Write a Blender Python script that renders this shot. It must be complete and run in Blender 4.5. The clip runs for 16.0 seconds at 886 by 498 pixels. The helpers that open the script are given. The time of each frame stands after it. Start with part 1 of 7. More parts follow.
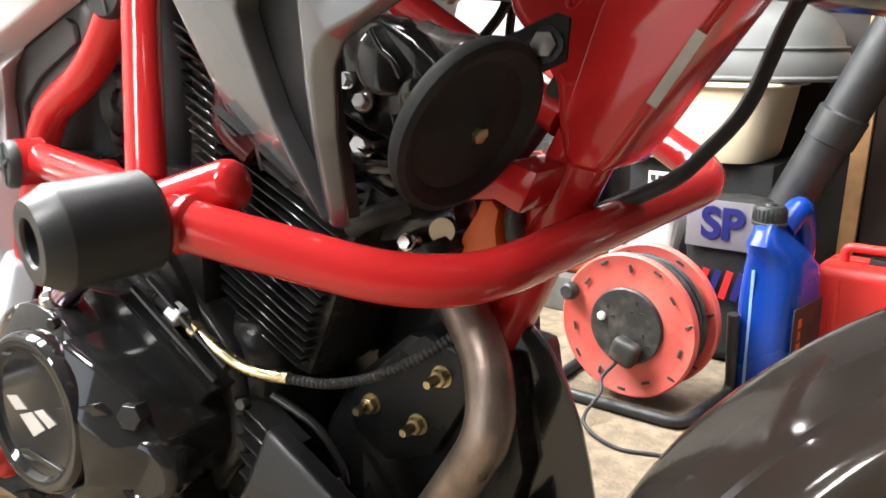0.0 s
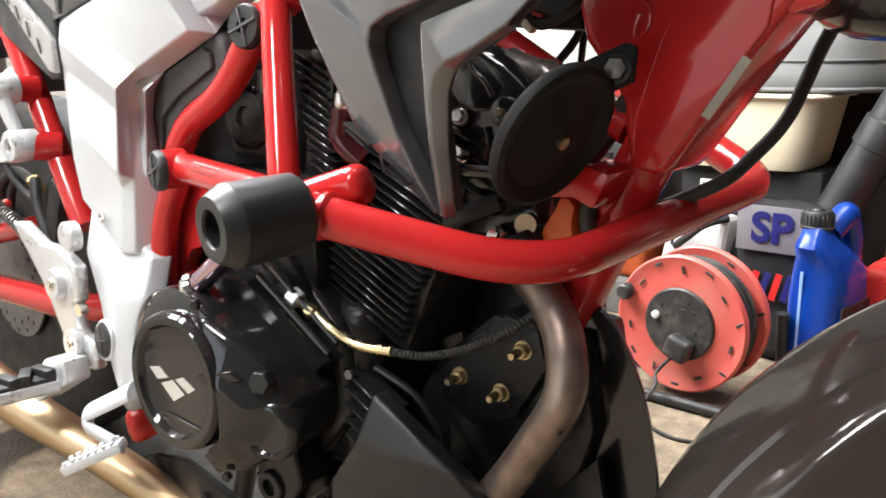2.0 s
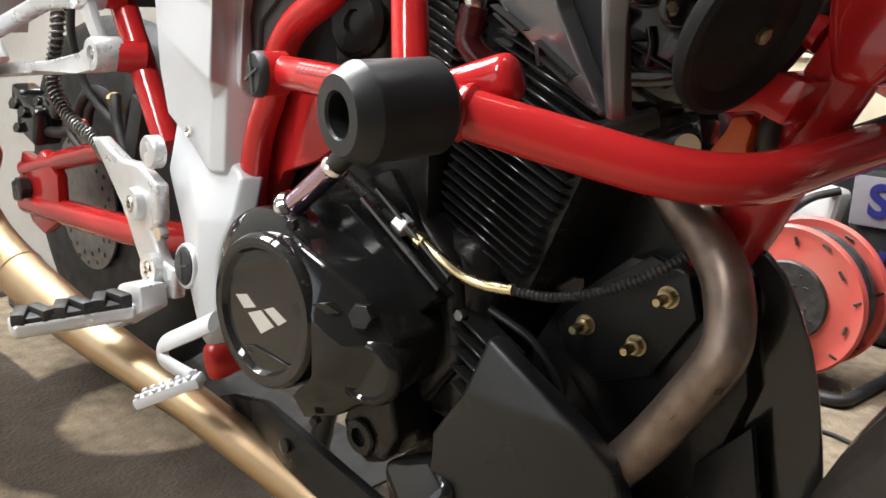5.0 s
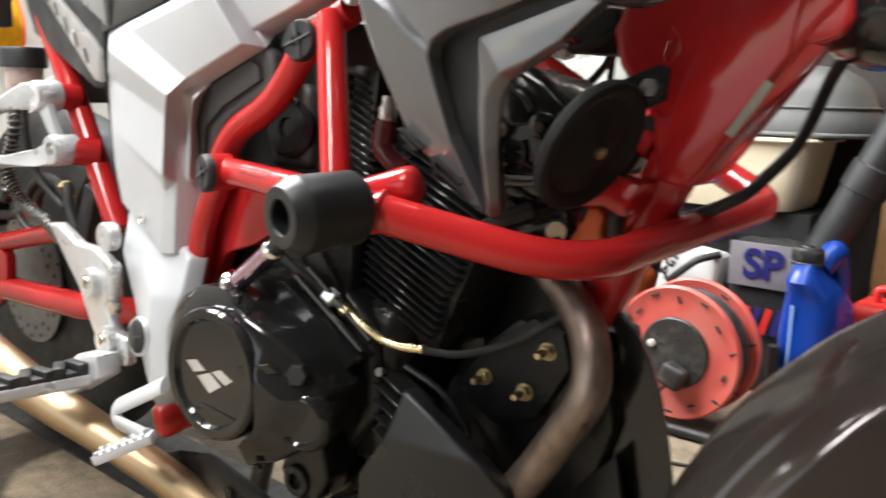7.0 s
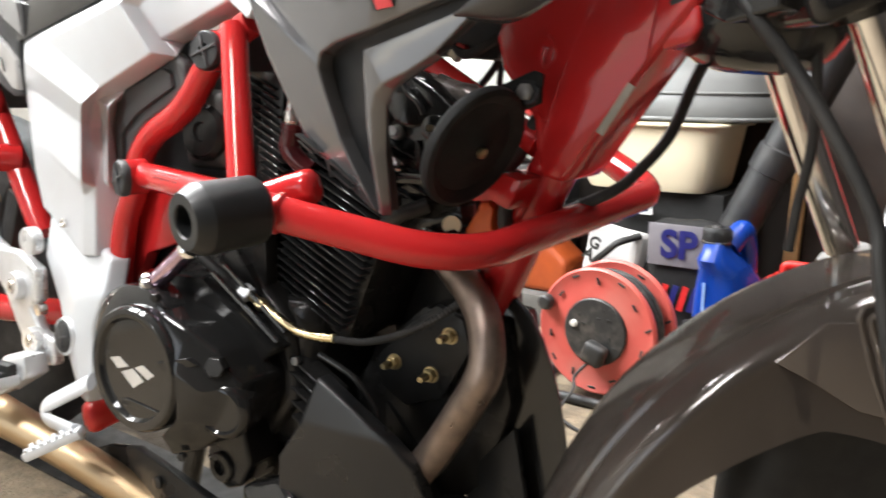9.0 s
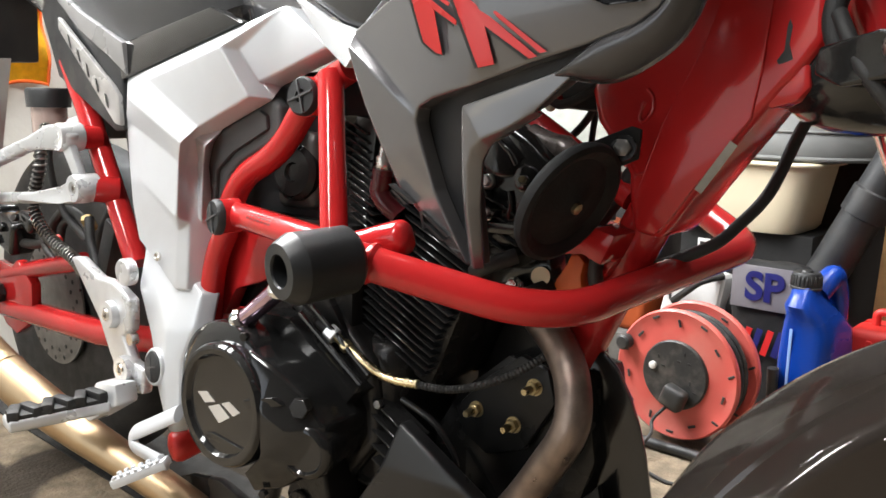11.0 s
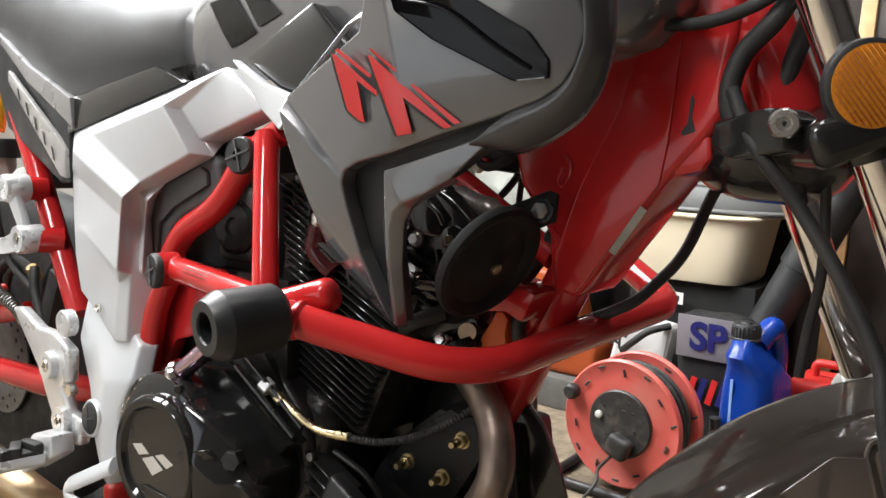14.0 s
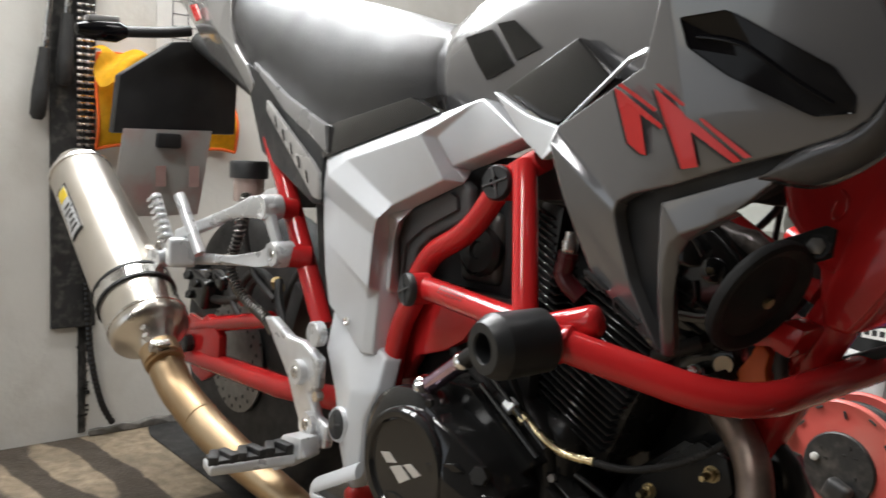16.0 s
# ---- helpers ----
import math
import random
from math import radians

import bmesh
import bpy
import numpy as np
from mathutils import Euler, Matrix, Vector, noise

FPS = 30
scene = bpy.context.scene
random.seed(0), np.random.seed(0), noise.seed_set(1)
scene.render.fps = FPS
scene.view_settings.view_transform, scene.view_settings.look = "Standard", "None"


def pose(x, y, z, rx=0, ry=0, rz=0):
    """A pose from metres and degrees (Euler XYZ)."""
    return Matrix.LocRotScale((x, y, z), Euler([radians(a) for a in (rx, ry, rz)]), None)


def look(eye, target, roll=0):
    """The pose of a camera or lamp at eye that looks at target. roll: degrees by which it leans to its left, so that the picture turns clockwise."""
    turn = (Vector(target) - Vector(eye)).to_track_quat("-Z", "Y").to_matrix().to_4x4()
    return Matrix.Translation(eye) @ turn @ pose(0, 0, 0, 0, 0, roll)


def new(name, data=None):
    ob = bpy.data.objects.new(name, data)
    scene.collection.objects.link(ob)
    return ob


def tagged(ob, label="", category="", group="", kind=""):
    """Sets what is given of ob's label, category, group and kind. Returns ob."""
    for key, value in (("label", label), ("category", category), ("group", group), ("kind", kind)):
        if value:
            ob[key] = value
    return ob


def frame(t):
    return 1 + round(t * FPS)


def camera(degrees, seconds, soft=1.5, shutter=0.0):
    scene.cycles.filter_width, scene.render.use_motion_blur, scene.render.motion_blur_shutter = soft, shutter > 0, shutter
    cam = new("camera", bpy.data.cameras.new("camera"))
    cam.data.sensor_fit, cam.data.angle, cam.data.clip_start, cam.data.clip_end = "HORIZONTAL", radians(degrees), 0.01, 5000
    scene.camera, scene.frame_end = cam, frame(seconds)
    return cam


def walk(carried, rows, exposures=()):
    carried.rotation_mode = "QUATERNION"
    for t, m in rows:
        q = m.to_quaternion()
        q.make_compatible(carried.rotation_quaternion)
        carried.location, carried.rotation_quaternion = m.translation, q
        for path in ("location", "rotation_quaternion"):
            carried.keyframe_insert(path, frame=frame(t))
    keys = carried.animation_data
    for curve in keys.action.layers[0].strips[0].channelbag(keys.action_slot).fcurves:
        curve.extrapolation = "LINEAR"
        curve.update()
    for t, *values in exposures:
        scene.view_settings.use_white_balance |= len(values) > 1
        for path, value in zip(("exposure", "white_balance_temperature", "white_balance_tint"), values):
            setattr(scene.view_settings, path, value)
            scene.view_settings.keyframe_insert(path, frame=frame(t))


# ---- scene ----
cam = camera(55.7, 16.0, 1.5, 0.5)
PATH = [
    (0, (0.523, -0.545, 0.656), (-0.661, 0.990, 0.168), -0.1),
    (0.5, (0.54, -0.586, 0.671), (-0.6595, 0.948, 0.2185), -0.4),
    (1, (0.554, -0.623, 0.68), (-0.665, 0.894, 0.218), -0.4),
    (1.5, (0.564, -0.642, 0.677), (-0.672, 0.862, 0.221), -1.0),
    (2, (0.569, -0.656, 0.667), (-0.706, 0.814, 0.206), -0.8),
    (2.5, (0.553, -0.678, 0.658), (-0.763, 0.753, 0.188), -0.3),
    (3, (0.537, -0.692, 0.64), (-0.813, 0.689, 0.12), -0.5),
    (3.5, (0.505, -0.685, 0.608), (-0.846, 0.691, 0.075), 0.7),
    (3.7, (0.49, -0.668, 0.605), (-0.846, 0.726, 0.082), 1.0),
    (5.8, (0.46, -0.632, 0.599), (-0.924, 0.727, 0.114), 1.6),
    (6, (0.473, -0.654, 0.606), (-0.919, 0.709, 0.15), 1.3),
    (6.5, (0.512, -0.709, 0.624), (-0.88, 0.671, 0.23), 1.9),
    (7, (0.567, -0.734, 0.643), (-0.684, 0.784, 0.279), 1.5),
    (7.5, (0.623, -0.755, 0.652), (-0.507, 0.852, 0.278), -0.1),
    (8, (0.651, -0.746, 0.655), (-0.389, 0.929, 0.318), 0.8),
    (8.5, (0.661, -0.751, 0.651), (-0.383, 0.917, 0.295), 0.4),
    (9, (0.64, -0.748, 0.662), (-0.516, 0.836, 0.267), 0.3),
    (9.5, (0.616, -0.774, 0.678), (-0.668, 0.716, 0.316), 1.5),
    (9.7, (0.613, -0.772, 0.681), (-0.708, 0.686, 0.323), 1.3),
    (11.8, (0.635, -0.747, 0.698), (-0.637, 0.76, 0.368), 1.4),
    (12, (0.645, -0.747, 0.701), (-0.634, 0.759, 0.387), 1.6),
    (12.5, (0.663, -0.742, 0.705), (-0.603, 0.779, 0.415), 1.9),
    (13, (0.661, -0.743, 0.708), (-0.59, 0.792, 0.429), 1.9),
    (13.5, (0.665, -0.74, 0.708), (-0.572, 0.81, 0.446), 1.9),
    (14, (0.666, -0.746, 0.709), (-0.581, 0.798, 0.463), 2.0),
    (14.5, (0.667, -0.75, 0.71), (-0.591, 0.786, 0.472), 2.1),
    (15, (0.656, -0.77, 0.712), (-0.678, 0.703, 0.489), 1.9),
    (15.5, (0.633, -0.802, 0.716), (-0.81, 0.567, 0.509), 2.2),
    (16, (0.61, -0.833, 0.714), (-0.91, 0.448, 0.501), 2.7),
]
EXPOSURE = [(0, 0.95), (1, 0.75), (2, 0.65), (2.5, 0.62), (3, 0.40), (3.5, 0.26), (6, 0.3), (8, 0.35), (9, 0.55), (9.6, 0.5), (12.5, 0.15), (14.5, 0.05), (15.3, -0.1), (16, -0.55)]
walk(cam, [(t, look(eye, target, roll)) for t, eye, target, roll in PATH], EXPOSURE)

# ---- world, lights, exposure ----
world = bpy.data.worlds.new("world")
scene.world = world
world.use_nodes = True
wn = world.node_tree
sky = wn.nodes.new("ShaderNodeTexSky")
sky.sky_type, sky.sun_disc = "NISHITA", False
sky.sun_elevation, sky.sun_rotation = radians(40), radians(200)
wn.links.new(sky.outputs["Color"], wn.nodes["Background"].inputs["Color"])
wn.nodes["Background"].inputs["Strength"].default_value = 0.08


def area(name, m, sx, sy, watts, colour):
    lamp = bpy.data.lights.new(name, "AREA")
    lamp.shape, lamp.size, lamp.size_y, lamp.energy, lamp.color = "RECTANGLE", sx, sy, watts, colour
    ob = new(name, lamp)
    ob.matrix_world = m
    return ob


CEIL = 2.35
LAMPS = ((-0.10, -1.75), (0.30, 0.85), (-1.05, -0.15))
for lx, ly in LAMPS:
    area("ceiling_lamp", look((lx, ly, CEIL - 0.09), (lx, ly, 0)), 0.3, 1.25, 24 if ly > 0.5 else 43, (1.0, 0.99, 0.98))
area("rear_window_daylight", look((-1.45, 0.05, 1.82), (0.5, 0.05, 1.0)), 1.45, 0.60, 95, (0.96, 0.985, 1.0))
area("door_daylight", look((-0.45, -3.18, 1.02), (-0.45, 0, 1.0)), 1.8, 1.95, 10, (0.92, 0.97, 1.0))


# ---- materials ----
def mat(name, colour, rough=0.5, metal=0.0, vary=0.12, scale=30.0, bump=0.1, fine=400.0, coat=0.0, dirt=None, dirt_amount=0.3, dirt_scale=8.0,
        rough_vary=0.12, per_object=0.0, spec=0.5):
    """A surface with variation at two scales: large stains (dirt) and fine grain in colour, roughness and relief."""
    m = bpy.data.materials.new(name)
    m.use_nodes = True
    n, k = m.node_tree.nodes, m.node_tree.links.new
    b = n["Principled BSDF"]
    b.inputs["Metallic"].default_value = metal
    b.inputs["Coat Weight"].default_value = coat
    b.inputs["Coat Roughness"].default_value = 0.06
    b.inputs["Specular IOR Level"].default_value = spec
    co = n.new("ShaderNodeTexCoord").outputs["Object"]

    def noise_tex(s, detail=4.0):
        t = n.new("ShaderNodeTexNoise")
        t.inputs["Scale"].default_value, t.inputs["Detail"].default_value = s, detail
        k(co, t.inputs["Vector"])
        return t.outputs["Fac"]

    def ramp(fac, lo, hi, a, c):
        r = n.new("ShaderNodeMapRange")
        r.inputs["From Min"].default_value, r.inputs["From Max"].default_value = lo, hi
        r.inputs["To Min"].default_value, r.inputs["To Max"].default_value = a, c
        k(fac, r.inputs["Value"])
        return r.outputs["Result"]

    grain = noise_tex(scale)
    hsv = n.new("ShaderNodeHueSaturation")
    hsv.inputs["Color"].default_value = (*colour, 1)
    value = ramp(grain, 0.25, 0.75, 1 - vary, 1 + vary)
    if per_object:
        info = n.new("ShaderNodeObjectInfo")
        add = n.new("ShaderNodeMath")
        add.operation = "MULTIPLY"
        k(value, add.inputs[0])
        k(ramp(info.outputs["Random"], 0, 1, 1 - per_object, 1 + per_object), add.inputs[1])
        value = add.outputs[0]
    k(value, hsv.inputs["Value"])
    out = hsv.outputs["Color"]
    if dirt:
        mix = n.new("ShaderNodeMix")
        mix.data_type = "RGBA"
        k(ramp(noise_tex(dirt_scale, 6.0), 0.48, 0.72, 0, dirt_amount), mix.inputs["Factor"])
        k(out, mix.inputs["A"])
        mix.inputs["B"].default_value = (*dirt, 1)
        out = mix.outputs["Result"]
    k(out, b.inputs["Base Color"])
    k(ramp(noise_tex(scale * 0.6), 0.3, 0.7, max(rough - rough_vary, 0.02), min(rough + rough_vary, 1)), b.inputs["Roughness"])
    if bump:
        bp = n.new("ShaderNodeBump")
        bp.inputs["Strength"].default_value, bp.inputs["Distance"].default_value = bump, 0.001
        k(noise_tex(fine, 2.0), bp.inputs["Height"])
        k(bp.outputs["Normal"], b.inputs["Normal"])
    return m


RED = mat("red_gloss_paint", (0.50, 0.020, 0.021), 0.16, vary=0.05, scale=6, bump=0.03, fine=700, coat=0.45, rough_vary=0.05, spec=0.25)
RED_DULL = mat("red_satin_paint", (0.55, 0.02, 0.02), 0.4, vary=0.1, bump=0.1)
SILVER = mat("silver_satin_paint", (0.62, 0.64, 0.665), 0.36, 0.3, vary=0.04, scale=9, bump=0.06, fine=1500, dirt=(0.4, 0.38, 0.35), dirt_amount=0.12)
ALLOY = mat("cast_alloy", (0.68, 0.695, 0.71), 0.32, 0.5, vary=0.06, scale=40, bump=0.2, fine=1200, dirt=(0.4, 0.38, 0.35), dirt_amount=0.12, dirt_scale=25)
CLUTCH = mat("gloss_grey_cover_paint", (0.016, 0.016, 0.016), 0.09, 0.1, vary=0.06, scale=10, bump=0.02, fine=900, coat=0.15, rough_vary=0.04)
GREY = mat("grey_gloss_paint", (0.140, 0.140, 0.145), 0.20, 0.45, vary=0.08, scale=5, bump=0.03, fine=1500, coat=1.0, rough_vary=0.05, dirt=(0.2, 0.19, 0.18), dirt_amount=0.15)
BROWNGREY = mat("bronze_grey_paint", (0.120, 0.101, 0.089), 0.15, 0.3, vary=0.08, scale=5, bump=0.02, fine=1500, coat=1.0, rough_vary=0.03)
BLACK = mat("black_gloss_enamel", (0.0145, 0.0145, 0.0145), 0.15, vary=0.15, scale=20, bump=0.12, fine=300, coat=0.2, rough_vary=0.07)
CASE = mat("black_engine_paint", (0.0155, 0.0152, 0.0150), 0.22, vary=0.2, scale=30, bump=0.3, fine=400, dirt=(0.03, 0.028, 0.025), dirt_amount=0.2, dirt_scale=25, rough_vary=0.1, spec=0.3)
DARKMETAL = mat("black_satin_steel", (0.0115, 0.0115, 0.0115), 0.34, vary=0.2, scale=30, bump=0.15, fine=500, spec=0.25)
PANEL = mat("satin_black_panel", (0.0115, 0.0118, 0.0125), 0.34, vary=0.12, scale=30, bump=0.15, fine=1200, dirt=(0.04, 0.037, 0.033), dirt_amount=0.25, dirt_scale=12)
COVER = mat("dark_grey_cover_paint", (0.016, 0.0155, 0.015), 0.16, 0.2, vary=0.06, scale=10, bump=0.04, fine=900, coat=0.5, rough_vary=0.05)
PLASTIC = mat("black_matt_plastic", (0.0165, 0.0175, 0.019), 0.45, vary=0.12, scale=40, bump=0.35, fine=1600, dirt=(0.06, 0.055, 0.05), dirt_amount=0.3, dirt_scale=15)
GREYPL = mat("dark_grey_plastic", (0.068, 0.069, 0.071), 0.45, vary=0.06, scale=30, bump=0.4, fine=2200)
NYLON = mat("turned_black_nylon", (0.014, 0.015, 0.016), 0.4, vary=0.15, scale=60, bump=0.15, fine=600, rough_vary=0.06)
RUBBER = mat("black_rubber", (0.018, 0.018, 0.018), 0.6, vary=0.2, scale=50, bump=0.4, fine=700, dirt=(0.06, 0.055, 0.05), dirt_amount=0.4, dirt_scale=20)
VINYL = mat("black_grained_seat_vinyl", (0.045, 0.045, 0.046), 0.40, vary=0.1, scale=20, bump=0.6, fine=1300)
STEEL = mat("bright_steel", (0.72, 0.70, 0.67), 0.24, 1.0, vary=0.08, scale=40, bump=0.08, fine=900, dirt=(0.3, 0.25, 0.2), dirt_amount=0.25, dirt_scale=30)
CHROME = mat("chrome", (0.9, 0.89, 0.88), 0.12, 1.0, vary=0.03, bump=0.02, rough_vary=0.04)
BRUSHED = mat("brushed_stainless", (0.66, 0.62, 0.56), 0.3, 1.0, vary=0.05, scale=12, bump=0.08, fine=900, rough_vary=0.06, dirt=(0.5, 0.42, 0.3), dirt_amount=0.25)
GOLD = mat("heat_gilded_steel", (0.50, 0.37, 0.23), 0.44, 1.0, vary=0.08, scale=10, bump=0.06, rough_vary=0.06, dirt=(0.42, 0.27, 0.14), dirt_amount=0.5, dirt_scale=7)
HEATED = mat("heat_browned_steel", (0.23, 0.178, 0.148), 0.38, 0.85, vary=0.4, scale=34, bump=0.2, fine=350, dirt=(0.075, 0.036, 0.024), dirt_amount=1.0, dirt_scale=13)
ZINC = mat("yellow_zinc_plate", (0.44, 0.36, 0.21), 0.36, 1.0, vary=0.15, scale=200, bump=0.1)
BRASS = mat("pale_brass_pipe", (0.72, 0.60, 0.36), 0.28, 1.0, vary=0.12, scale=60, bump=0.05)
PURPLE = mat("blued_chrome", (0.55, 0.40, 0.52), 0.12, 1.0, vary=0.1, scale=30, bump=0.03)
DECAL_RED = mat("red_decal_film", (0.62, 0.03, 0.03), 0.32, vary=0.04, bump=0.0, coat=0.4)
INK = mat("black_ink", (0.02, 0.02, 0.02), 0.5, vary=0.1, bump=0.0)
WHITE_INK = mat("silver_print", (0.62, 0.6, 0.57), 0.35, 0.3, vary=0.05, bump=0.0)
AMBER = mat("amber_reflector", (0.62, 0.22, 0.02), 0.18, vary=0.2, scale=300, bump=0.5, fine=300, coat=0.6)
AMBER_DARK = mat("deep_amber_reflector", (0.36, 0.10, 0.012), 0.2, vary=0.2, scale=300, bump=0.3, fine=300, coat=0.4)
DISC = mat("worn_disc_steel", (0.30, 0.29, 0.28), 0.38, 0.9, vary=0.15, scale=60, bump=0.1)
TRIM = mat("silver_grey_trim_paint", (0.30, 0.30, 0.302), 0.3, 0.3, vary=0.05, bump=0.05, coat=0.4)
SMOKE = mat("smoked_lens", (0.004, 0.004, 0.005), 0.06, vary=0.1, bump=0.0, coat=0.0, spec=0.3)
RED_PLASTIC = mat("red_moulded_plastic", (0.60, 0.03, 0.025), 0.36, vary=0.05, bump=0.15, fine=900)
REEL = mat("faded_red_plastic", (0.64, 0.11, 0.09), 0.42, vary=0.06, scale=14, bump=0.15, fine=700, dirt=(0.55, 0.25, 0.2), dirt_amount=0.5, dirt_scale=9)
SOCKET = mat("dusty_black_plastic", (0.03, 0.03, 0.03), 0.5, vary=0.2, scale=60, bump=0.3, dirt=(0.16, 0.14, 0.12), dirt_amount=0.5, dirt_scale=30)
BLUE = mat("blue_moulded_plastic", (0.003, 0.040, 0.29), 0.3, vary=0.06, scale=10, bump=0.1, fine=500)
CREAM = mat("cream_plastic", (0.72, 0.64, 0.47), 0.4, vary=0.04, scale=8, bump=0.15, fine=500, dirt=(0.5, 0.42, 0.28), dirt_amount=0.2)
LIDGREY = mat("grey_moulded_plastic", (0.13, 0.133, 0.13), 0.45, vary=0.06, scale=10, bump=0.2, fine=600)
WOOD = mat("planed_pine", (0.55, 0.33, 0.15), 0.5, vary=0.18, scale=25, bump=0.3, fine=300, dirt=(0.3, 0.16, 0.07), dirt_amount=0.4, dirt_scale=12)
DULLBLACK = mat("dull_black_rubber", (0.016, 0.016, 0.016), 0.7, vary=0.3, scale=30, bump=0.6, fine=150, spec=0.25)
BAGFILM = mat("white_bag_film", (0.62, 0.62, 0.62), 0.35, vary=0.08, scale=20, bump=0.4, fine=120)
DULLBLUE = mat("dull_blue_plastic", (0.010, 0.055, 0.17), 0.45, vary=0.1, bump=0.15)
DARKWOOD = mat("dark_stained_wood", (0.020, 0.012, 0.008), 0.6, vary=0.3, scale=25, bump=0.4, fine=200)
ORANGE = mat("orange_plastic", (0.55, 0.10, 0.012), 0.42, vary=0.08, bump=0.2)
CARTON = mat("printed_white_film", (0.18, 0.17, 0.185), 0.4, vary=0.08, scale=20, bump=0.4, fine=120)
NAVY = mat("navy_print", (0.012, 0.015, 0.12), 0.4, vary=0.1, bump=0.0)
YELLOW = mat("yellow_microfibre", (0.75, 0.42, 0.01), 0.9, vary=0.15, scale=60, bump=0.9, fine=500)
CLOTH_EDGE = mat("orange_stitching", (0.7, 0.12, 0.015), 0.9, vary=0.1, bump=0.5)
PLASTER = mat("painted_block_wall", (0.62, 0.61, 0.57), 0.75, vary=0.06, scale=5, bump=0.5, fine=90, dirt=(0.42, 0.39, 0.34), dirt_amount=0.5, dirt_scale=5.5)
# unseen ceiling: its grey is set low to dim reflections in the gloss paint
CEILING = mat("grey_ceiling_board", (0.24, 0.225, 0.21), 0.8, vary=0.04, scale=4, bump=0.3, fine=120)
TAR = mat("black_wall_paint", (0.02, 0.02, 0.02), 0.65, vary=0.3, scale=30, bump=0.6, fine=120, dirt=(0.2, 0.19, 0.17), dirt_amount=0.4, dirt_scale=40)
GRIME = mat("grimy_mortar", (0.16, 0.15, 0.135), 0.85, vary=0.4, scale=60, bump=0.8, fine=160, dirt=(0.02, 0.018, 0.016), dirt_amount=0.9, dirt_scale=30)
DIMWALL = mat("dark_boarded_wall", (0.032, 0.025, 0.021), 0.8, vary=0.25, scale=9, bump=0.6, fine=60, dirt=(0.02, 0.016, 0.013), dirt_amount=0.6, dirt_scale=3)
MIDWALL = mat("drab_boarded_wall", (0.16, 0.145, 0.13), 0.8, vary=0.2, scale=9, bump=0.6, fine=60, dirt=(0.08, 0.07, 0.06), dirt_amount=0.5, dirt_scale=3)
PAPER = mat("white_paper", (0.72, 0.71, 0.68), 0.6, vary=0.04, bump=0.1)
PLATE = mat("grey_card", (0.5, 0.5, 0.48), 0.5, vary=0.05, scale=20, bump=0.1, dirt=(0.5, 0.22, 0.2), dirt_amount=0.6, dirt_scale=14)
LAMP = bpy.data.materials.new("lit_diffuser")
LAMP.use_nodes = True
LAMP.node_tree.nodes["Principled BSDF"].inputs["Emission Color"].default_value = (1, 0.97, 0.92, 1)
LAMP.node_tree.nodes["Principled BSDF"].inputs["Emission Strength"].default_value = 4.0


def floor_material():
    """Worn sandy screed with dark oil-brown curved bands spilt over it, and the motorcycle's shade painted in."""
    m = mat("worn_screed", (0.24, 0.19, 0.13), 0.85, vary=0.38, scale=34, bump=1.0, fine=130, dirt=(0.09, 0.070, 0.048), dirt_amount=0.6, dirt_scale=7)
    n, k = m.node_tree.nodes, m.node_tree.links.new
    b = n["Principled BSDF"]
    base = b.inputs["Base Color"].links[0].from_socket
    tc = n.new("ShaderNodeTexCoord")
    wob = n.new("ShaderNodeTexNoise")
    wob.inputs["Scale"].default_value, wob.inputs["Detail"].default_value = 9, 5
    k(tc.outputs["Object"], wob.inputs["Vector"])
    sc = n.new("ShaderNodeVectorMath")
    sc.operation, sc.inputs[3].default_value = "SCALE", 0.05
    k(wob.outputs["Color"], sc.inputs[0])
    ad = n.new("ShaderNodeVectorMath")
    k(tc.outputs["Object"], ad.inputs[0])
    k(sc.outputs[0], ad.inputs[1])
    total = None
    for cx, cy, ax, ay, turn, wide in STAINS_AND_SHADE:
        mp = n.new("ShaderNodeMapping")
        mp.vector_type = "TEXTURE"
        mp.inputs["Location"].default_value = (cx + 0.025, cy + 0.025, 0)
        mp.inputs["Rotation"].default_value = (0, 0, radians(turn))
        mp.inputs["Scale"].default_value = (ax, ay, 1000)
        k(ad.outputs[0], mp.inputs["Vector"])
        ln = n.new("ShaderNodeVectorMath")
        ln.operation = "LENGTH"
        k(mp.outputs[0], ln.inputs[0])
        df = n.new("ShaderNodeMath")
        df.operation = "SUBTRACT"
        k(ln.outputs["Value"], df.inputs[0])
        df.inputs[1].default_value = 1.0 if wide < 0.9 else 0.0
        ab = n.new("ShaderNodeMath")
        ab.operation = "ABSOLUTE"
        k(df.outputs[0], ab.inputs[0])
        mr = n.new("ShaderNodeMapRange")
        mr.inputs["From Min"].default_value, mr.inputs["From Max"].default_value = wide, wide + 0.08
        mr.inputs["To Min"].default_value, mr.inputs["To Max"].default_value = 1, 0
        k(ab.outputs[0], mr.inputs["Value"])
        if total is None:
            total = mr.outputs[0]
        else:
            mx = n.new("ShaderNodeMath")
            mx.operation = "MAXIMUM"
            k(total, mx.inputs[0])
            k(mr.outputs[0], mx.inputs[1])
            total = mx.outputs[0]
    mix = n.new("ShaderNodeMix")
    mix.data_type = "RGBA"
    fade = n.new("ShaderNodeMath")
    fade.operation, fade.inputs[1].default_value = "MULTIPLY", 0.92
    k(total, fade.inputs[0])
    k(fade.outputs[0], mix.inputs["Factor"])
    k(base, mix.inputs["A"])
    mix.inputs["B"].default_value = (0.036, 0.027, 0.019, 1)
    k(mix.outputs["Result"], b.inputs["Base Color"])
    b.inputs["Normal"].links[0].from_node.inputs["Distance"].default_value = 0.004
    return m


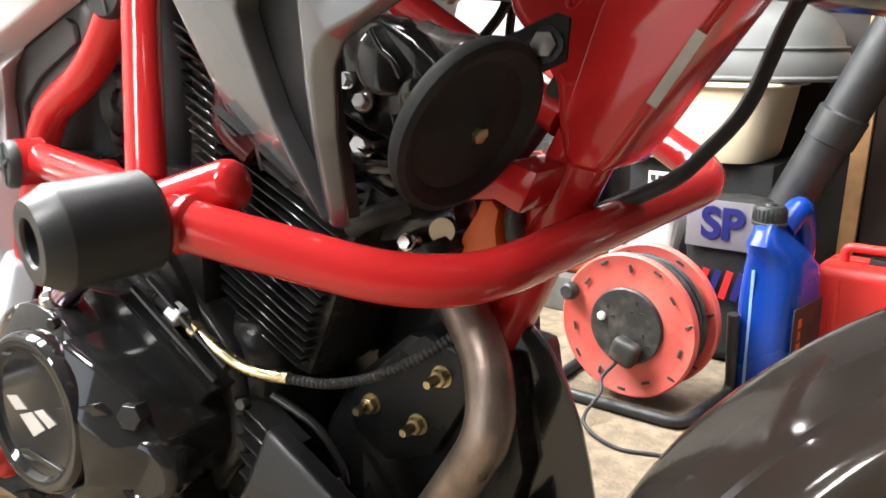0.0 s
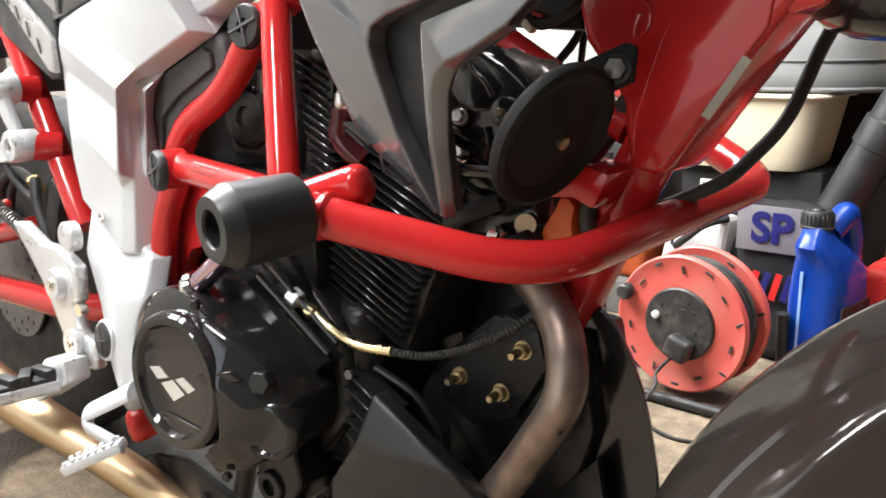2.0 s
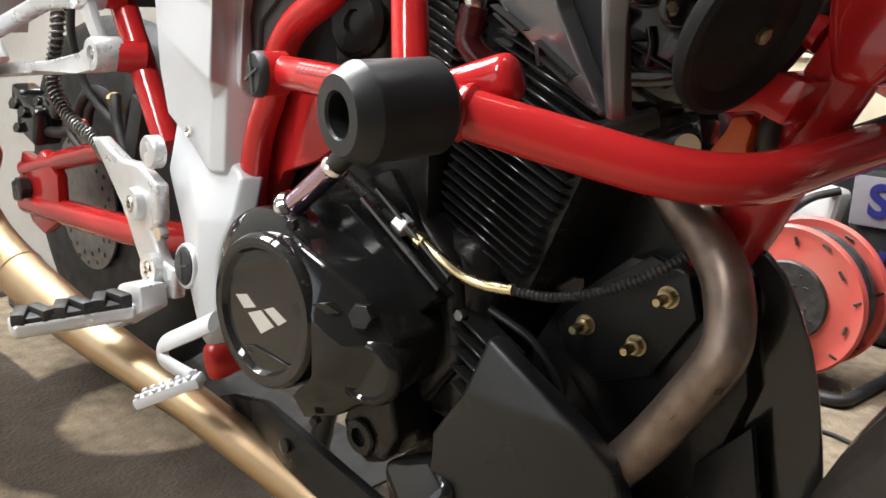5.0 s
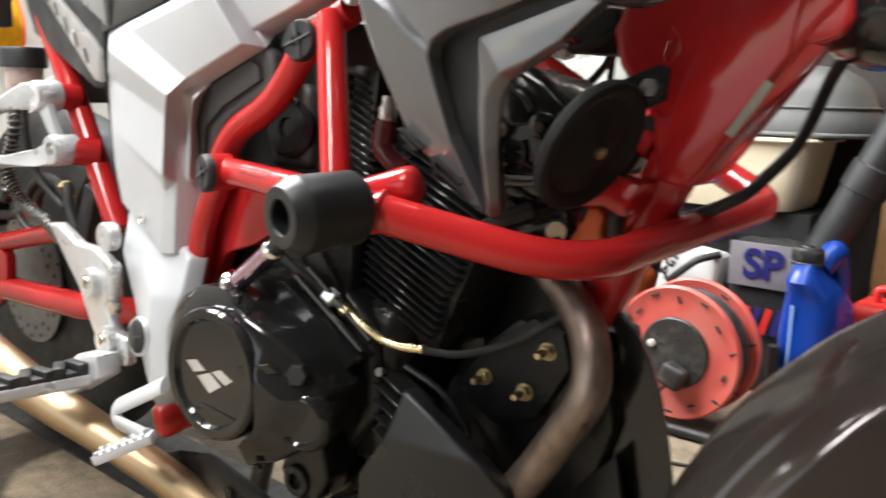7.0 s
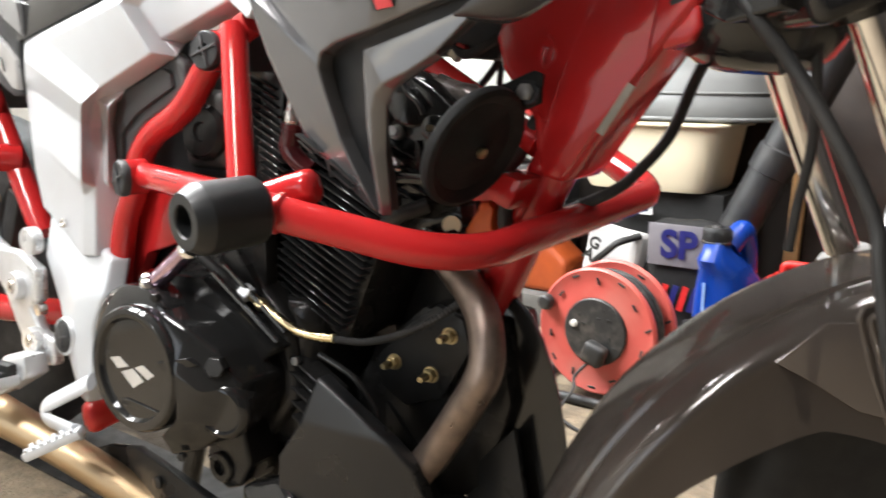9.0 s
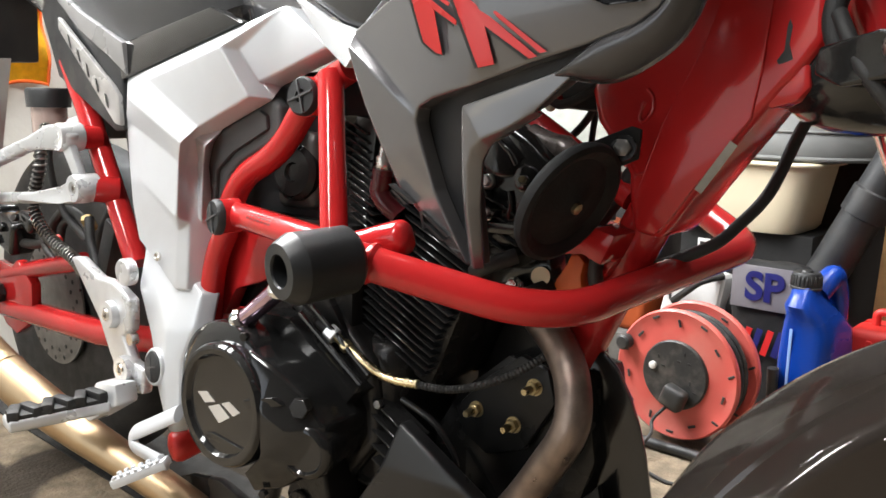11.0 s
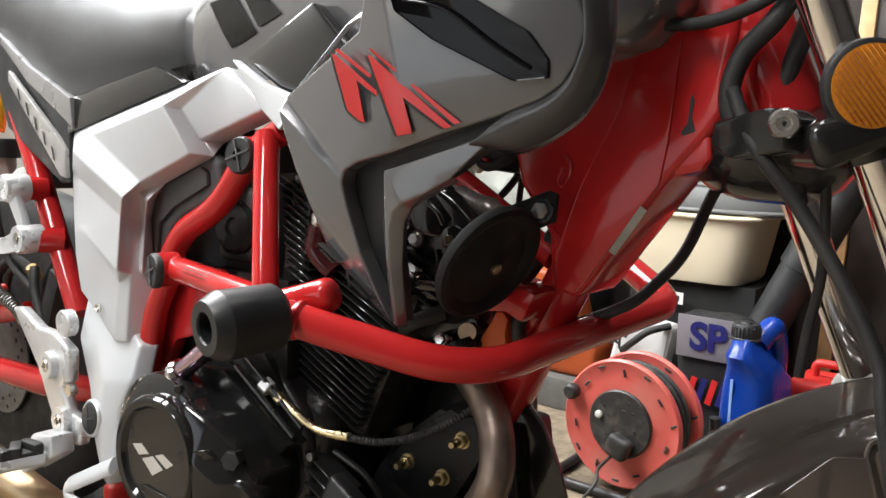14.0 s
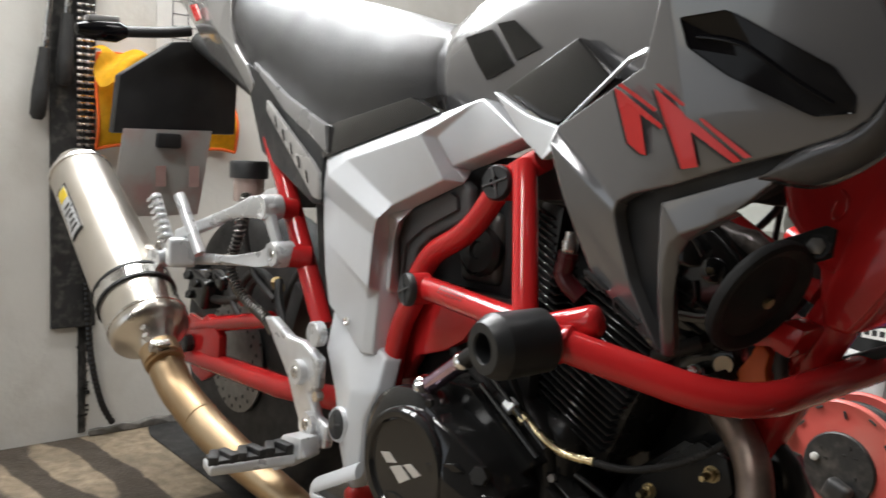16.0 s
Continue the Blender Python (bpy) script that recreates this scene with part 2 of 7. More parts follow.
# ---- mesh helpers ----
def mesh_of(bm, name, material, smooth=True, sharp=40):
    bmesh.ops.recalc_face_normals(bm, faces=bm.faces)
    me = bpy.data.meshes.new(name)
    bm.to_mesh(me)
    bm.free()
    me.materials.append(material)
    if smooth:
        me.shade_smooth()
        me.set_sharp_from_angle(angle=radians(sharp))
    return me


def part(name, bm, material, parent, label="", smooth=True, sharp=40):
    """One mesh object under a thing or a part."""
    ob = new(name, mesh_of(bm, name, material, smooth, sharp))
    ob.parent = parent
    if label:
        tagged(ob, label)
    return ob


def thing(name, label, category, group="", at=(0, 0, 0)):
    ob = new(name)
    ob.empty_display_size = 0.05
    ob.location = at
    return tagged(ob, label, category, group)


def spline(points, closed=False, steps=8):
    """A smooth line through the points."""
    p = [Vector(q) for q in points]
    n, out = len(p), []
    for i in range(n if closed else n - 1):
        a, b, c, d = (p[(i + j) % n] if closed else p[min(max(i + j, 0), n - 1)] for j in (-1, 0, 1, 2))
        for s in range(steps):
            t = s / steps
            out.append(0.5 * (2 * b + (c - a) * t + (2 * a - 5 * b + 4 * c - d) * t * t + (3 * b - a - 3 * c + d) * t ** 3))
    if not closed:
        out.append(p[-1])
    return out


def rounded(points, radius, steps=7):
    """Straight runs through the points with their corners rounded."""
    p = [Vector(q) for q in points]
    out = [p[0]]
    for a, b, c in zip(p, p[1:], p[2:]):
        u, v = (a - b), (c - b)
        r = min(radius, u.length * 0.48, v.length * 0.48)
        s, e = b + u.normalized() * r, b + v.normalized() * r
        for i in range(steps + 1):
            t = i / steps
            out.append((1 - t) ** 2 * s + 2 * t * (1 - t) * b + t * t * e)
    out.append(p[-1])
    return out


def sweep(line, radius, sides=16, caps=True, bm=None, flat=1.0):
    """A tube along a line; radius is one number or one for each point."""
    bm = bm or bmesh.new()
    rings = []
    tangent = lambda i: (line[min(i + 1, len(line) - 1)] - line[max(i - 1, 0)]).normalized()
    side = tangent(0).orthogonal().normalized()
    for i, p in enumerate(line):
        t = tangent(i)
        side = (side - t * side.dot(t)).normalized()
        up = t.cross(side)
        r = radius[i] if isinstance(radius, (list, tuple)) else radius
        rings.append([bm.verts.new(p + r * (math.cos(a) * side + flat * math.sin(a) * up)) for a in (2 * math.pi * j / sides for j in range(sides))])
    for a, b in zip(rings, rings[1:]):
        for j in range(sides):
            bm.faces.new((a[j], a[(j + 1) % sides], b[(j + 1) % sides], b[j]))
    if caps:
        bm.faces.new(rings[0][::-1])
        bm.faces.new(rings[-1])
    return bm


def axis_frame(at, way):
    """A frame at a place whose z axis points along way."""
    return Matrix.Translation(at) @ Vector(way).to_track_quat("Z", "Y").to_matrix().to_4x4()


def lathe(profile, at=(0, 0, 0), way=(0, 0, 1), sides=32, bm=None, squash=1.0):
    """A turned body: rows of (height along way, radius)."""
    bm = bm or bmesh.new()
    m = axis_frame(at, way)
    rings = []
    for h, r in profile:
        if r < 1e-6:
            rings.append([bm.verts.new(m @ Vector((0, 0, h)))])
        else:
            rings.append([bm.verts.new(m @ Vector((r * math.cos(2 * math.pi * j / sides), squash * r * math.sin(2 * math.pi * j / sides), h))) for j in range(sides)])
    for a, b in zip(rings, rings[1:]):
        for j in range(sides):
            i = (j + 1) % sides
            if len(a) == 1 and len(b) > 1:
                bm.faces.new((a[0], b[i], b[j]))
            elif len(b) == 1 and len(a) > 1:
                bm.faces.new((a[j], a[i], b[0]))
            elif len(a) > 1:
                bm.faces.new((a[j], a[i], b[i], b[j]))
    for ring, flip in ((rings[0], True), (rings[-1], False)):
        if len(ring) > 2:
            bm.faces.new(ring[::-1] if flip else ring)
    return bm


def bevelled(bm, width, segments=2, angle=25):
    edges = [e for e in bm.edges if len(e.link_faces) == 2 and e.calc_face_angle(0) > radians(angle)]
    if width and edges:
        bmesh.ops.bevel(bm, geom=edges, offset=width, segments=segments, profile=0.6, affect="EDGES", clamp_overlap=True)
    return bm


def box(size, m=Matrix.Identity(4), bevel=0.003, segments=2, bm=None):
    b2 = bmesh.new()
    bmesh.ops.create_cube(b2, size=1, matrix=m @ Matrix.Diagonal((*size, 1)))
    bevelled(b2, bevel, segments)
    return merge(bm, b2) if bm else b2


def merge(bm, other):
    me = bpy.data.meshes.new("joint")
    other.to_mesh(me)
    other.free()
    bm.from_mesh(me)
    bpy.data.meshes.remove(me)
    return bm


def slab(outline, depth, bevel=0.003, segments=2):
    """A plate: an outline of 3D points, thickened by the vector depth, edges rounded."""
    bm = bmesh.new()
    a = [bm.verts.new(Vector(p)) for p in outline]
    d = Vector(depth)
    b = [bm.verts.new(Vector(p) + d) for p in outline]
    bm.faces.new(a)
    bm.faces.new(b[::-1])
    n = len(a)
    for i in range(n):
        bm.faces.new((a[i], b[i], b[(i + 1) % n], a[(i + 1) % n]))
    bmesh.ops.recalc_face_normals(bm, faces=bm.faces)
    bevelled(bm, bevel, segments, 30)
    big = [f for f in bm.faces if len(f.verts) > 4]
    bmesh.ops.triangulate(bm, faces=big)
    return bm


def shell(corners, faces, depth, bevel=0.006, segments=3):
    """A faceted cover: corners and faces of its outer side, thickened by the vector depth, creases rounded."""
    bm = bmesh.new()
    v = [bm.verts.new(Vector(p)) for p in corners]
    for f in faces:
        bm.faces.new([v[i] for i in f])
    bmesh.ops.recalc_face_normals(bm, faces=bm.faces)
    made = bmesh.ops.extrude_face_region(bm, geom=bm.faces[:] + bm.edges[:] + bm.verts[:])
    bmesh.ops.translate(bm, verts=[g for g in made["geom"] if isinstance(g, bmesh.types.BMVert)], vec=Vector(depth))
    bmesh.ops.recalc_face_normals(bm, faces=bm.faces)
    bevelled(bm, bevel, segments, 9)
    return bm


def hexnut(at, way, across, height, bore=0.0, bm=None):
    bm = bm or bmesh.new()
    return lathe([(0, across * 0.56), (height * 0.9, across * 0.577), (height, across * 0.5)] + ([(height, bore)] if bore else []), at, way, 6, bm)


def bolt(name, at, way, r, parent, material, label="", socket=True):
    """A round cap head with a hollow socket."""
    prof = [(0, r), (r * 0.8, r), (r, r * 0.85), (r, r * 0.5), (r * 0.5, r * 0.45), (r * 0.5, 0)]
    return part(name, lathe(prof, at, way, 14), material, parent, label)


Y = Vector((0, 1, 0))


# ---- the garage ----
# curved bands are stains; the filled patch at (-0.40, -0.14) also paints the motorcycle's shade
STAINS_AND_SHADE = [(-1.25, -0.293, 0.36, 0.075, 7, 0.37), (-0.71, -0.06, 0.20, 0.225, 0, 0.24), (-0.40, -0.14, 0.22, 0.14, 45, 1.0), (-0.52, -0.40, 0.20, 0.065, 32, 1.0), (-1.28, -0.72, 0.5, 0.20, 20, 0.14)]
X0, X1, Y0, Y1 = -1.46, 3.2, -3.2, 1.62


def wall(name, a, b, label, material=DIMWALL):
    lo, hi = Vector([min(p, q) for p, q in zip(a, b)]), Vector([max(p, q) for p, q in zip(a, b)])
    ob = new(name, mesh_of(box(hi - lo, Matrix.Translation((lo + hi) / 2), 0), name, material, False))
    return tagged(ob, label, "wall", kind="structure")


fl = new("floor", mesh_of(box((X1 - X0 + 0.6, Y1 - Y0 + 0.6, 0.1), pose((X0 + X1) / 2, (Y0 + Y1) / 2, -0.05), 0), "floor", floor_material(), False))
tagged(fl, "worn sandy concrete garage floor with dark brown stains and painted shade under the motorcycle", "floor", kind="structure")
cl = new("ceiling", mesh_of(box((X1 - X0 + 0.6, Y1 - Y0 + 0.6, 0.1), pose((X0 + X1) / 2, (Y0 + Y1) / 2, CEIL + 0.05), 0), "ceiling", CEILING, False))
tagged(cl, "unseen boarded garage ceiling, greyed to darken reflections", "ceiling", kind="structure")
# the rear wall, with a long window high up
wall("wall_rear", (X0 - 0.2, Y0 - 0.2, 0), (X0, Y1 + 0.2, 1.50), "off-white painted block wall of the garage", PLASTER)
wall("wall_rear", (X0 - 0.2, Y0 - 0.2, 2.15), (X0, Y1 + 0.2, CEIL), "off-white painted block wall over the window", PLASTER)
wall("wall_rear", (X0 - 0.2, Y0 - 0.2, 1.50), (X0, -0.70, 2.15), "off-white painted block wall beside the window", PLASTER)
wall("wall_rear", (X0 - 0.2, 0.80, 1.50), (X0, Y1 + 0.2, 2.15), "off-white painted block wall beside the window", PLASTER)
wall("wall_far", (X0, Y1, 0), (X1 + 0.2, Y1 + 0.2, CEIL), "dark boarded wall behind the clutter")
# unseen wall, added dark so that the mudguard and shroud reflect little light
wall("wall_front", (X1, Y0 - 0.2, 0), (X1 + 0.2, Y1, CEIL), "unseen wall of the garage, made dark to darken reflections")
# the side towards the yard, with the open garage door
wall("wall_yard", (X0, Y0 - 0.2, 0), (-1.35, Y0, CEIL), "drab boarded wall beside the garage door", MIDWALL)
wall("wall_yard", (0.45, Y0 - 0.2, 0), (X1, Y0, CEIL), "drab boarded wall beside the garage door", MIDWALL)
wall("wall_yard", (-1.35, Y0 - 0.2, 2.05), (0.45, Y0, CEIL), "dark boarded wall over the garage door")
gr = new("ground", mesh_of(box((60, 60, 0.1), pose(0, -33.6, -0.06), 0), "ground", mat("pale_paving", (0.35, 0.34, 0.32), 0.8, bump=0.4), False))
tagged(gr, "pale paved yard outside the garage", "ground", kind="structure")


def ceiling_light(x, y):
    t = thing("ceiling_light", "white batten ceiling light, switched on", "ceiling light", "ceiling lights", at=(x, y, CEIL))
    part("housing", box((0.34, 1.32, 0.05), pose(0, 0, -0.026), 0.008), PLASTER, t)
    part("diffuser", box((0.3, 1.25, 0.02), pose(0, 0, -0.062), 0.006), LAMP, t)


for lx, ly in LAMPS:
    ceiling_light(lx, ly)

# ---- the motorcycle ----
bike = thing("motorcycle", "red-framed naked motorcycle with grey and silver bodywork, parked", "motorcycle", at=(0, 0, 0))

# frame
neck_out = [(0.188, 0.702), (0.275, 0.90), (0.415, 0.90), (0.405, 0.805), (0.399, 0.771), (0.4, 0.744), (0.386, 0.724), (0.3519, 0.683), (0.301, 0.613), (0.281, 0.583), (0.268, 0.567), (0.242, 0.571),
            (0.235, 0.60), (0.233, 0.625), (0.2217, 0.642), (0.1964, 0.673)]
frame_part = part("main_frame", slab([(x, -0.047, z) for x, z in neck_out], (0, 0.080, 0), 0.009, 3), RED, bike, "glossy red welded steel frame", sharp=50)
part("head_tube", lathe([(0.055, 0.031), (0.059, 0.034), (0.24, 0.034), (0.244, 0.031)], (0.462, -0.008, 0.685), (-0.40, 0, 0.91), 32), RED, frame_part)
part("gusset_plate", slab([(x, -0.044, z) for x, z in ((0.346, 0.698), (0.350, 0.711), (0.372, 0.724), (0.380, 0.728), (0.388, 0.723), (0.390, 0.706), (0.379, 0.694), (0.358, 0.688))], (0, 0.09, 0), 0.004), RED, frame_part)
part("down_tube", sweep(rounded([(0.262, -0.015, 0.62), (0.217, -0.015, 0.531), (0.163, -0.015, 0.415), (0.13, -0.015, 0.33)], 0.05), 0.0245, 24), RED, frame_part)
part("lower_lug", box((0.05, 0.06, 0.035), pose(0.20, -0.02, 0.545, 0, 35, 0), 0.006), RED, frame_part)
part("horn_lug", slab([(0.175, -0.080, 0.545), (0.219, -0.080, 0.577), (0.242, -0.080, 0.571), (0.228, -0.080, 0.541), (0.208, -0.080, 0.549)], (0, 0.05, 0), 0.004), RED, frame_part)
part("upright_tube", sweep([Vector((-0.046, -0.168, 0.712)), Vector((-0.022, -0.188, 0.67)), Vector((0.020, -0.222, 0.562))], 0.0136, 24), RED, frame_part)
part("rear_tube", sweep(spline([(-0.03, -0.155, 0.72), (-0.085, -0.158, 0.69), (-0.122, -0.163, 0.645), (-0.150, -0.165, 0.622), (-0.195, -0.167, 0.597), (-0.222, -0.168, 0.565), (-0.236, -0.168, 0.528), (-0.256, -0.168, 0.494), (-0.270, -0.168, 0.445), (-0.28, -0.168, 0.36)]), 0.0150, 20), RED, frame_part)
part("lower_tube", sweep([Vector((-0.185, -0.192, 0.557)), Vector((0.06, -0.228, 0.548))], 0.0148, 24), RED, frame_part)
part("tube_gusset", slab([(x, -0.150, z) for x, z in ((-0.30, 0.540), (-0.165, 0.552), (-0.130, 0.520), (-0.155, 0.490), (-0.19, 0.470), (-0.245, 0.452), (-0.270, 0.415), (-0.33, 0.395))], (0, 0.02, 0), 0.005), RED, frame_part)
part("inner_plate", slab([(x, -0.125, z) for x, z in ((-0.34, 0.36), (-0.34, 0.55), (-0.06, 0.55), (-0.06, 0.36))], (0, 0.02, 0), 0.004), CASE, frame_part, "black inner plate behind the tubes")
part("cross_tube", sweep([Vector((-0.35, -0.10, 0.455)), Vector((-0.16, -0.11, 0.505))], 0.016, 16), RED, frame_part)
part("pivot_plate", slab([(-0.385, -0.13, 0.37), (-0.265, -0.13, 0.40), (-0.285, -0.13, 0.46), (-0.32, -0.13, 0.475), (-0.36, -0.13, 0.44)], (0, 0.03, 0), 0.005), RED, frame_part)
part("seat_rail", sweep([Vector((-0.655, -0.15, 0.735)), Vector((-0.60, -0.155, 0.668)), Vector((-0.455, -0.165, 0.455))], 0.0165, 18), RED, frame_part)
part("spine_tube", sweep([Vector((0.02, -0.02, 0.7185)), Vector((0.225, -0.02, 0.600))], 0.0138, 20), RED, frame_part)
part("frame_slot", slab([(x, -0.0476, z) for x, z in ((0.370, 0.760), (0.3725, 0.754), (0.371, 0.740), (0.375, 0.728), (0.364, 0.724), (0.362, 0.727), (0.3675, 0.735), (0.3685, 0.754))], (0, 0.006, 0), 0), INK, frame_part)
for bead in (((0.248, 0.703), (0.254, 0.696), (0.254, 0.684), (0.247, 0.675), (0.242, 0.678), (0.246, 0.692)), ((0.262, 0.658), (0.261, 0.645), (0.257, 0.631), (0.245, 0.626), (0.237, 0.634))):
    part("weld_seam", sweep(spline([(x, -0.0468, z) for x, z in bead]), 0.0022, 8), RED, frame_part)
part("overlap_plate", slab([(x, -0.0495, z) for x, z in ((0.33, 0.830), (0.3, 0.742), (0.2653, 0.672), (0.244, 0.610), (0.246, 0.578), (0.266, 0.572), (0.278, 0.586), (0.297, 0.614), (0.3458, 0.680), (0.352, 0.72), (0.36, 0.83))], (0, 0.006, 0), 0.0022), RED, frame_part)


def cap_bolt(at, way, r):
    """A large black frame plug with a cross slot."""
    b = part("frame_plug", lathe([(0, r), (0.006, r), (0.009, r * 0.9), (0.009, r * 0.35), (0.004, r * 0.3), (0.004, 0)], at, way, 28), PLASTIC, frame_part, "black plastic plug with a cross slot")
    m = axis_frame(at, way)
    for a in (20, 110):
        part("slot", box((r * 1.7, r * 0.12, 0.003), m @ pose(0, 0, 0.0095, 0, 0, a), 0.0005), GREYPL, b)


cap_bolt((-0.078, -0.174, 0.690), (0.12, -1, 0.1), 0.0205)
cap_bolt((-0.188, -0.209, 0.554), (-0.25, -1, 0.05), 0.0205)
part("lug", lathe([(0, 0.021), (0.016, 0.021)], (-0.078, -0.158, 0.690), (0, -1, 0), 24), RED, frame_part)
part("lug", lathe([(0, 0.020), (0.022, 0.020)], (-0.184, -0.188, 0.555), (-0.2, -1, 0.0), 24), RED, frame_part)

# crash bar with its bobbin
bar_mid = (0.258, -0.013, 0.5245)
bar_line = rounded([(0.091, -0.2555, 0.5503), (0.2415, -0.1772, 0.511), bar_mid], 0.0654, 14)[:-1] + rounded([bar_mid, (0.2760, 0.1560, 0.5385), (0.028, 0.301, 0.629)], 0.034, 14)
crash = part("crash_bar", sweep(bar_line, 0.0163, 28), RED, bike, "glossy red bent tube crash bar")
part("mounting_boss", lathe([(0, 0.0165), (0.052, 0.0165), (0.057, 0.015), (0.060, 0.011), (0.061, 0)], (0.062, -0.236, 0.553), (0.90, 0.26, 0.30), 26), RED, crash)
part("weld", lathe([(-0.004, 0.0168), (-0.0015, 0.0188), (0.0015, 0.0192), (0.005, 0.0166)], (0.100, -0.2505, 0.548), (0.885, 0.455, -0.23), 24), RED, crash)
bob = part("bobbin", lathe([(0, 0.027), (0.004, 0.030), (0.056, 0.0308), (0.0575, 0.0303), (0.0685, 0.0245), (0.070, 0.0235), (0.070, 0.0145), (0.068, 0.0135), (0.03, 0.0135), (0.03, 0)],
                           (0.088, -0.264, 0.552), (-0.16, -1, -0.05), 56), NYLON, crash, "black turned nylon crash bobbin", sharp=18)
part("socket_bolt", lathe([(0, 0.0095), (0.006, 0.009), (0.006, 0.005), (0.002, 0.005), (0.002, 0)], (0.083, -0.295, 0.550), (-0.16, -1, -0.05), 16), STEEL, bob)

# silver side covers
PW = lambda x, z, out=0.0: (x, -0.265 + 0.14 * z - out, z)
w_at = {"a": (-0.450, -0.170, 0.711), "b": (-0.140, -0.150, 0.789), "c": (-0.058, -0.160, 0.742), "e": (-0.180, -0.158, 0.705), "f": (-0.170, -0.180, 0.689), "g": (-0.262, -0.186, 0.652),
        "s": (-0.207, -0.192, 0.743), "u": (-0.196, -0.174, 0.741), "t": (-0.370, -0.188, 0.707), "x": (-0.402, -0.198, 0.683), "w": (-0.266, -0.208, 0.633), "v": (-0.284, -0.200, 0.610), "l": (-0.455, -0.172, 0.655),
        "m": (-0.434, -0.182, 0.592), "r": (-0.281, -0.208, 0.543), "k": (-0.300, -0.194, 0.524), "n": (-0.412, -0.192, 0.548), "j": (-0.280, -0.197, 0.452), "o": (-0.300, -0.202, 0.450), "p": (-0.345, -0.198, 0.477),
        "q": (-0.396, -0.194, 0.500), "h": (-0.286, -0.180, 0.637), "y": (-0.296, -0.182, 0.606), "z": (-0.283, -0.188, 0.536)}
w_keys = sorted(w_at)
w_faces = [[w_keys.index(c) for c in f] for f in ("abst", "bus", "bceu", "suef", "tsfg", "atx", "tgwx", "axl", "xwvl", "ghw", "hyvw", "lvrm", "vyzr", "mrkn", "rzk", "nkq", "kpq", "kop", "kjo", "kzj")]
cover = part("side_cover", shell([w_at[c] for c in w_keys], w_faces, (0.006, 0.030, -0.004), 0.003, 3), SILVER, bike, "faceted satin silver plastic side cover", sharp=50)
part("cover_screw", lathe([(0, 0.006), (0.003, 0.006), (0.004, 0.004), (0.002, 0.002), (0.002, 0)], PW(-0.336, 0.487, 0.004), (0, -1, 0.1), 14), STEEL, cover)
l_corners = [PW(-0.402, 0.500, -.016), PW(-0.296, 0.470, -.014), PW(-0.260, 0.449, -.012), PW(-0.256, 0.408, -.004), PW(-0.272, 0.366), PW(-0.268, 0.300), PW(-0.280, 0.272), PW(-0.297, 0.286),
             PW(-0.318, 0.321), PW(-0.345, 0.384), PW(-0.385, 0.440), PW(-0.296, 0.400, .010), PW(-0.292, 0.345, .012), PW(-0.345, 0.45, -.004)]
l_faces = [(0, 13, 1), (1, 11, 3, 2), (1, 13, 11), (3, 11, 12, 4), (4, 12, 6, 5), (12, 8, 7, 6), (11, 9, 8, 12), (13, 10, 9, 11), (0, 10, 13)]
low = part("pivot_cover", shell(l_corners, l_faces, (0.008, 0.024, 0), 0.005, 3), SILVER, bike, "satin silver swingarm pivot cover", sharp=60)
plug = part("pivot_plug", lathe([(0, 0.024), (0.004, 0.024), (0.006, 0.0225), (0.006, 0.0205), (0.003, 0.0195), (0.003, 0)], (-0.313, -0.222, 0.352), (-0.08, -1, 0.1), 30), SILVER, low)
part("plug_insert", lathe([(0, 0.0195), (0.005, 0.0195), (0.007, 0.017), (0.007, 0)], (-0.313, -0.224, 0.352), (-0.08, -1, 0.1), 24), PLASTIC, plug, "black plastic plug insert")
for a in (15, 105):
    part("slot", box((0.03, 0.002, 0.002), axis_frame((-0.3136, -0.2312, 0.3527), (-0.08, -1, 0.1)) @ pose(0, 0, 0, 0, 0, a), 0.0004), GREYPL, plug)
inner = part("inner_cover", slab([(x, -0.150, z) for x, z in ((-0.320, 0.640), (-0.175, 0.692), (-0.156, 0.680), (-0.150, 0.644), (-0.228, 0.612), (-0.256, 0.592), (-0.262, 0.535), (-0.335, 0.528))], (0, 0.02, 0), 0.007, 3), GREYPL, bike, "dark grey textured plastic inner cover")
part("pressed_panel", slab([(x, -0.156, z) for x, z in ((-0.308, 0.630), (-0.185, 0.674), (-0.172, 0.668), (-0.170, 0.652), (-0.238, 0.622), (-0.272, 0.598), (-0.278, 0.545), (-0.318, 0.540))], (0, 0.008, 0), 0.005, 2), GREYPL, inner)

# seat, tank and upper panels
seat_bm = bmesh.new()
rings = []
for x, half, base, top in ((-0.245, 0.11, 0.80, 0.882), (-0.30, 0.140, 0.783, 0.895), (-0.38, 0.156, 0.768, 0.918), (-0.463, 0.163, 0.754, 0.937), (-0.563, 0.163, 0.800, 0.965), (-0.70, 0.156, 0.858, 0.995), (-0.78, 0.145, 0.915, 1.015), (-0.84, 0.13, 0.955, 1.03), (-1.0, 0.10, 0.99, 1.055), (-1.15, 0.07, 1.03, 1.07)):
    ring = []
    for a, h in ((-1.0, 0.0), (-1.02, 0.3), (-0.95, 0.62), (-0.8, 0.86), (-0.5, 0.98), (0, 1.0), (0.5, 0.98), (0.8, 0.86), (0.95, 0.62), (1.02, 0.3), (1.0, 0.0)):
        ring.append(seat_bm.verts.new((x, -0.01 + a * half, base + h * (top - base))))
    rings.append(ring)
for a, b in zip(rings, rings[1:]):
    for j in range(len(a) - 1):
        seat_bm.faces.new((a[j], a[j + 1], b[j + 1], b[j]))
    seat_bm.faces.new((a[-1], a[0], b[0], b[-1]))
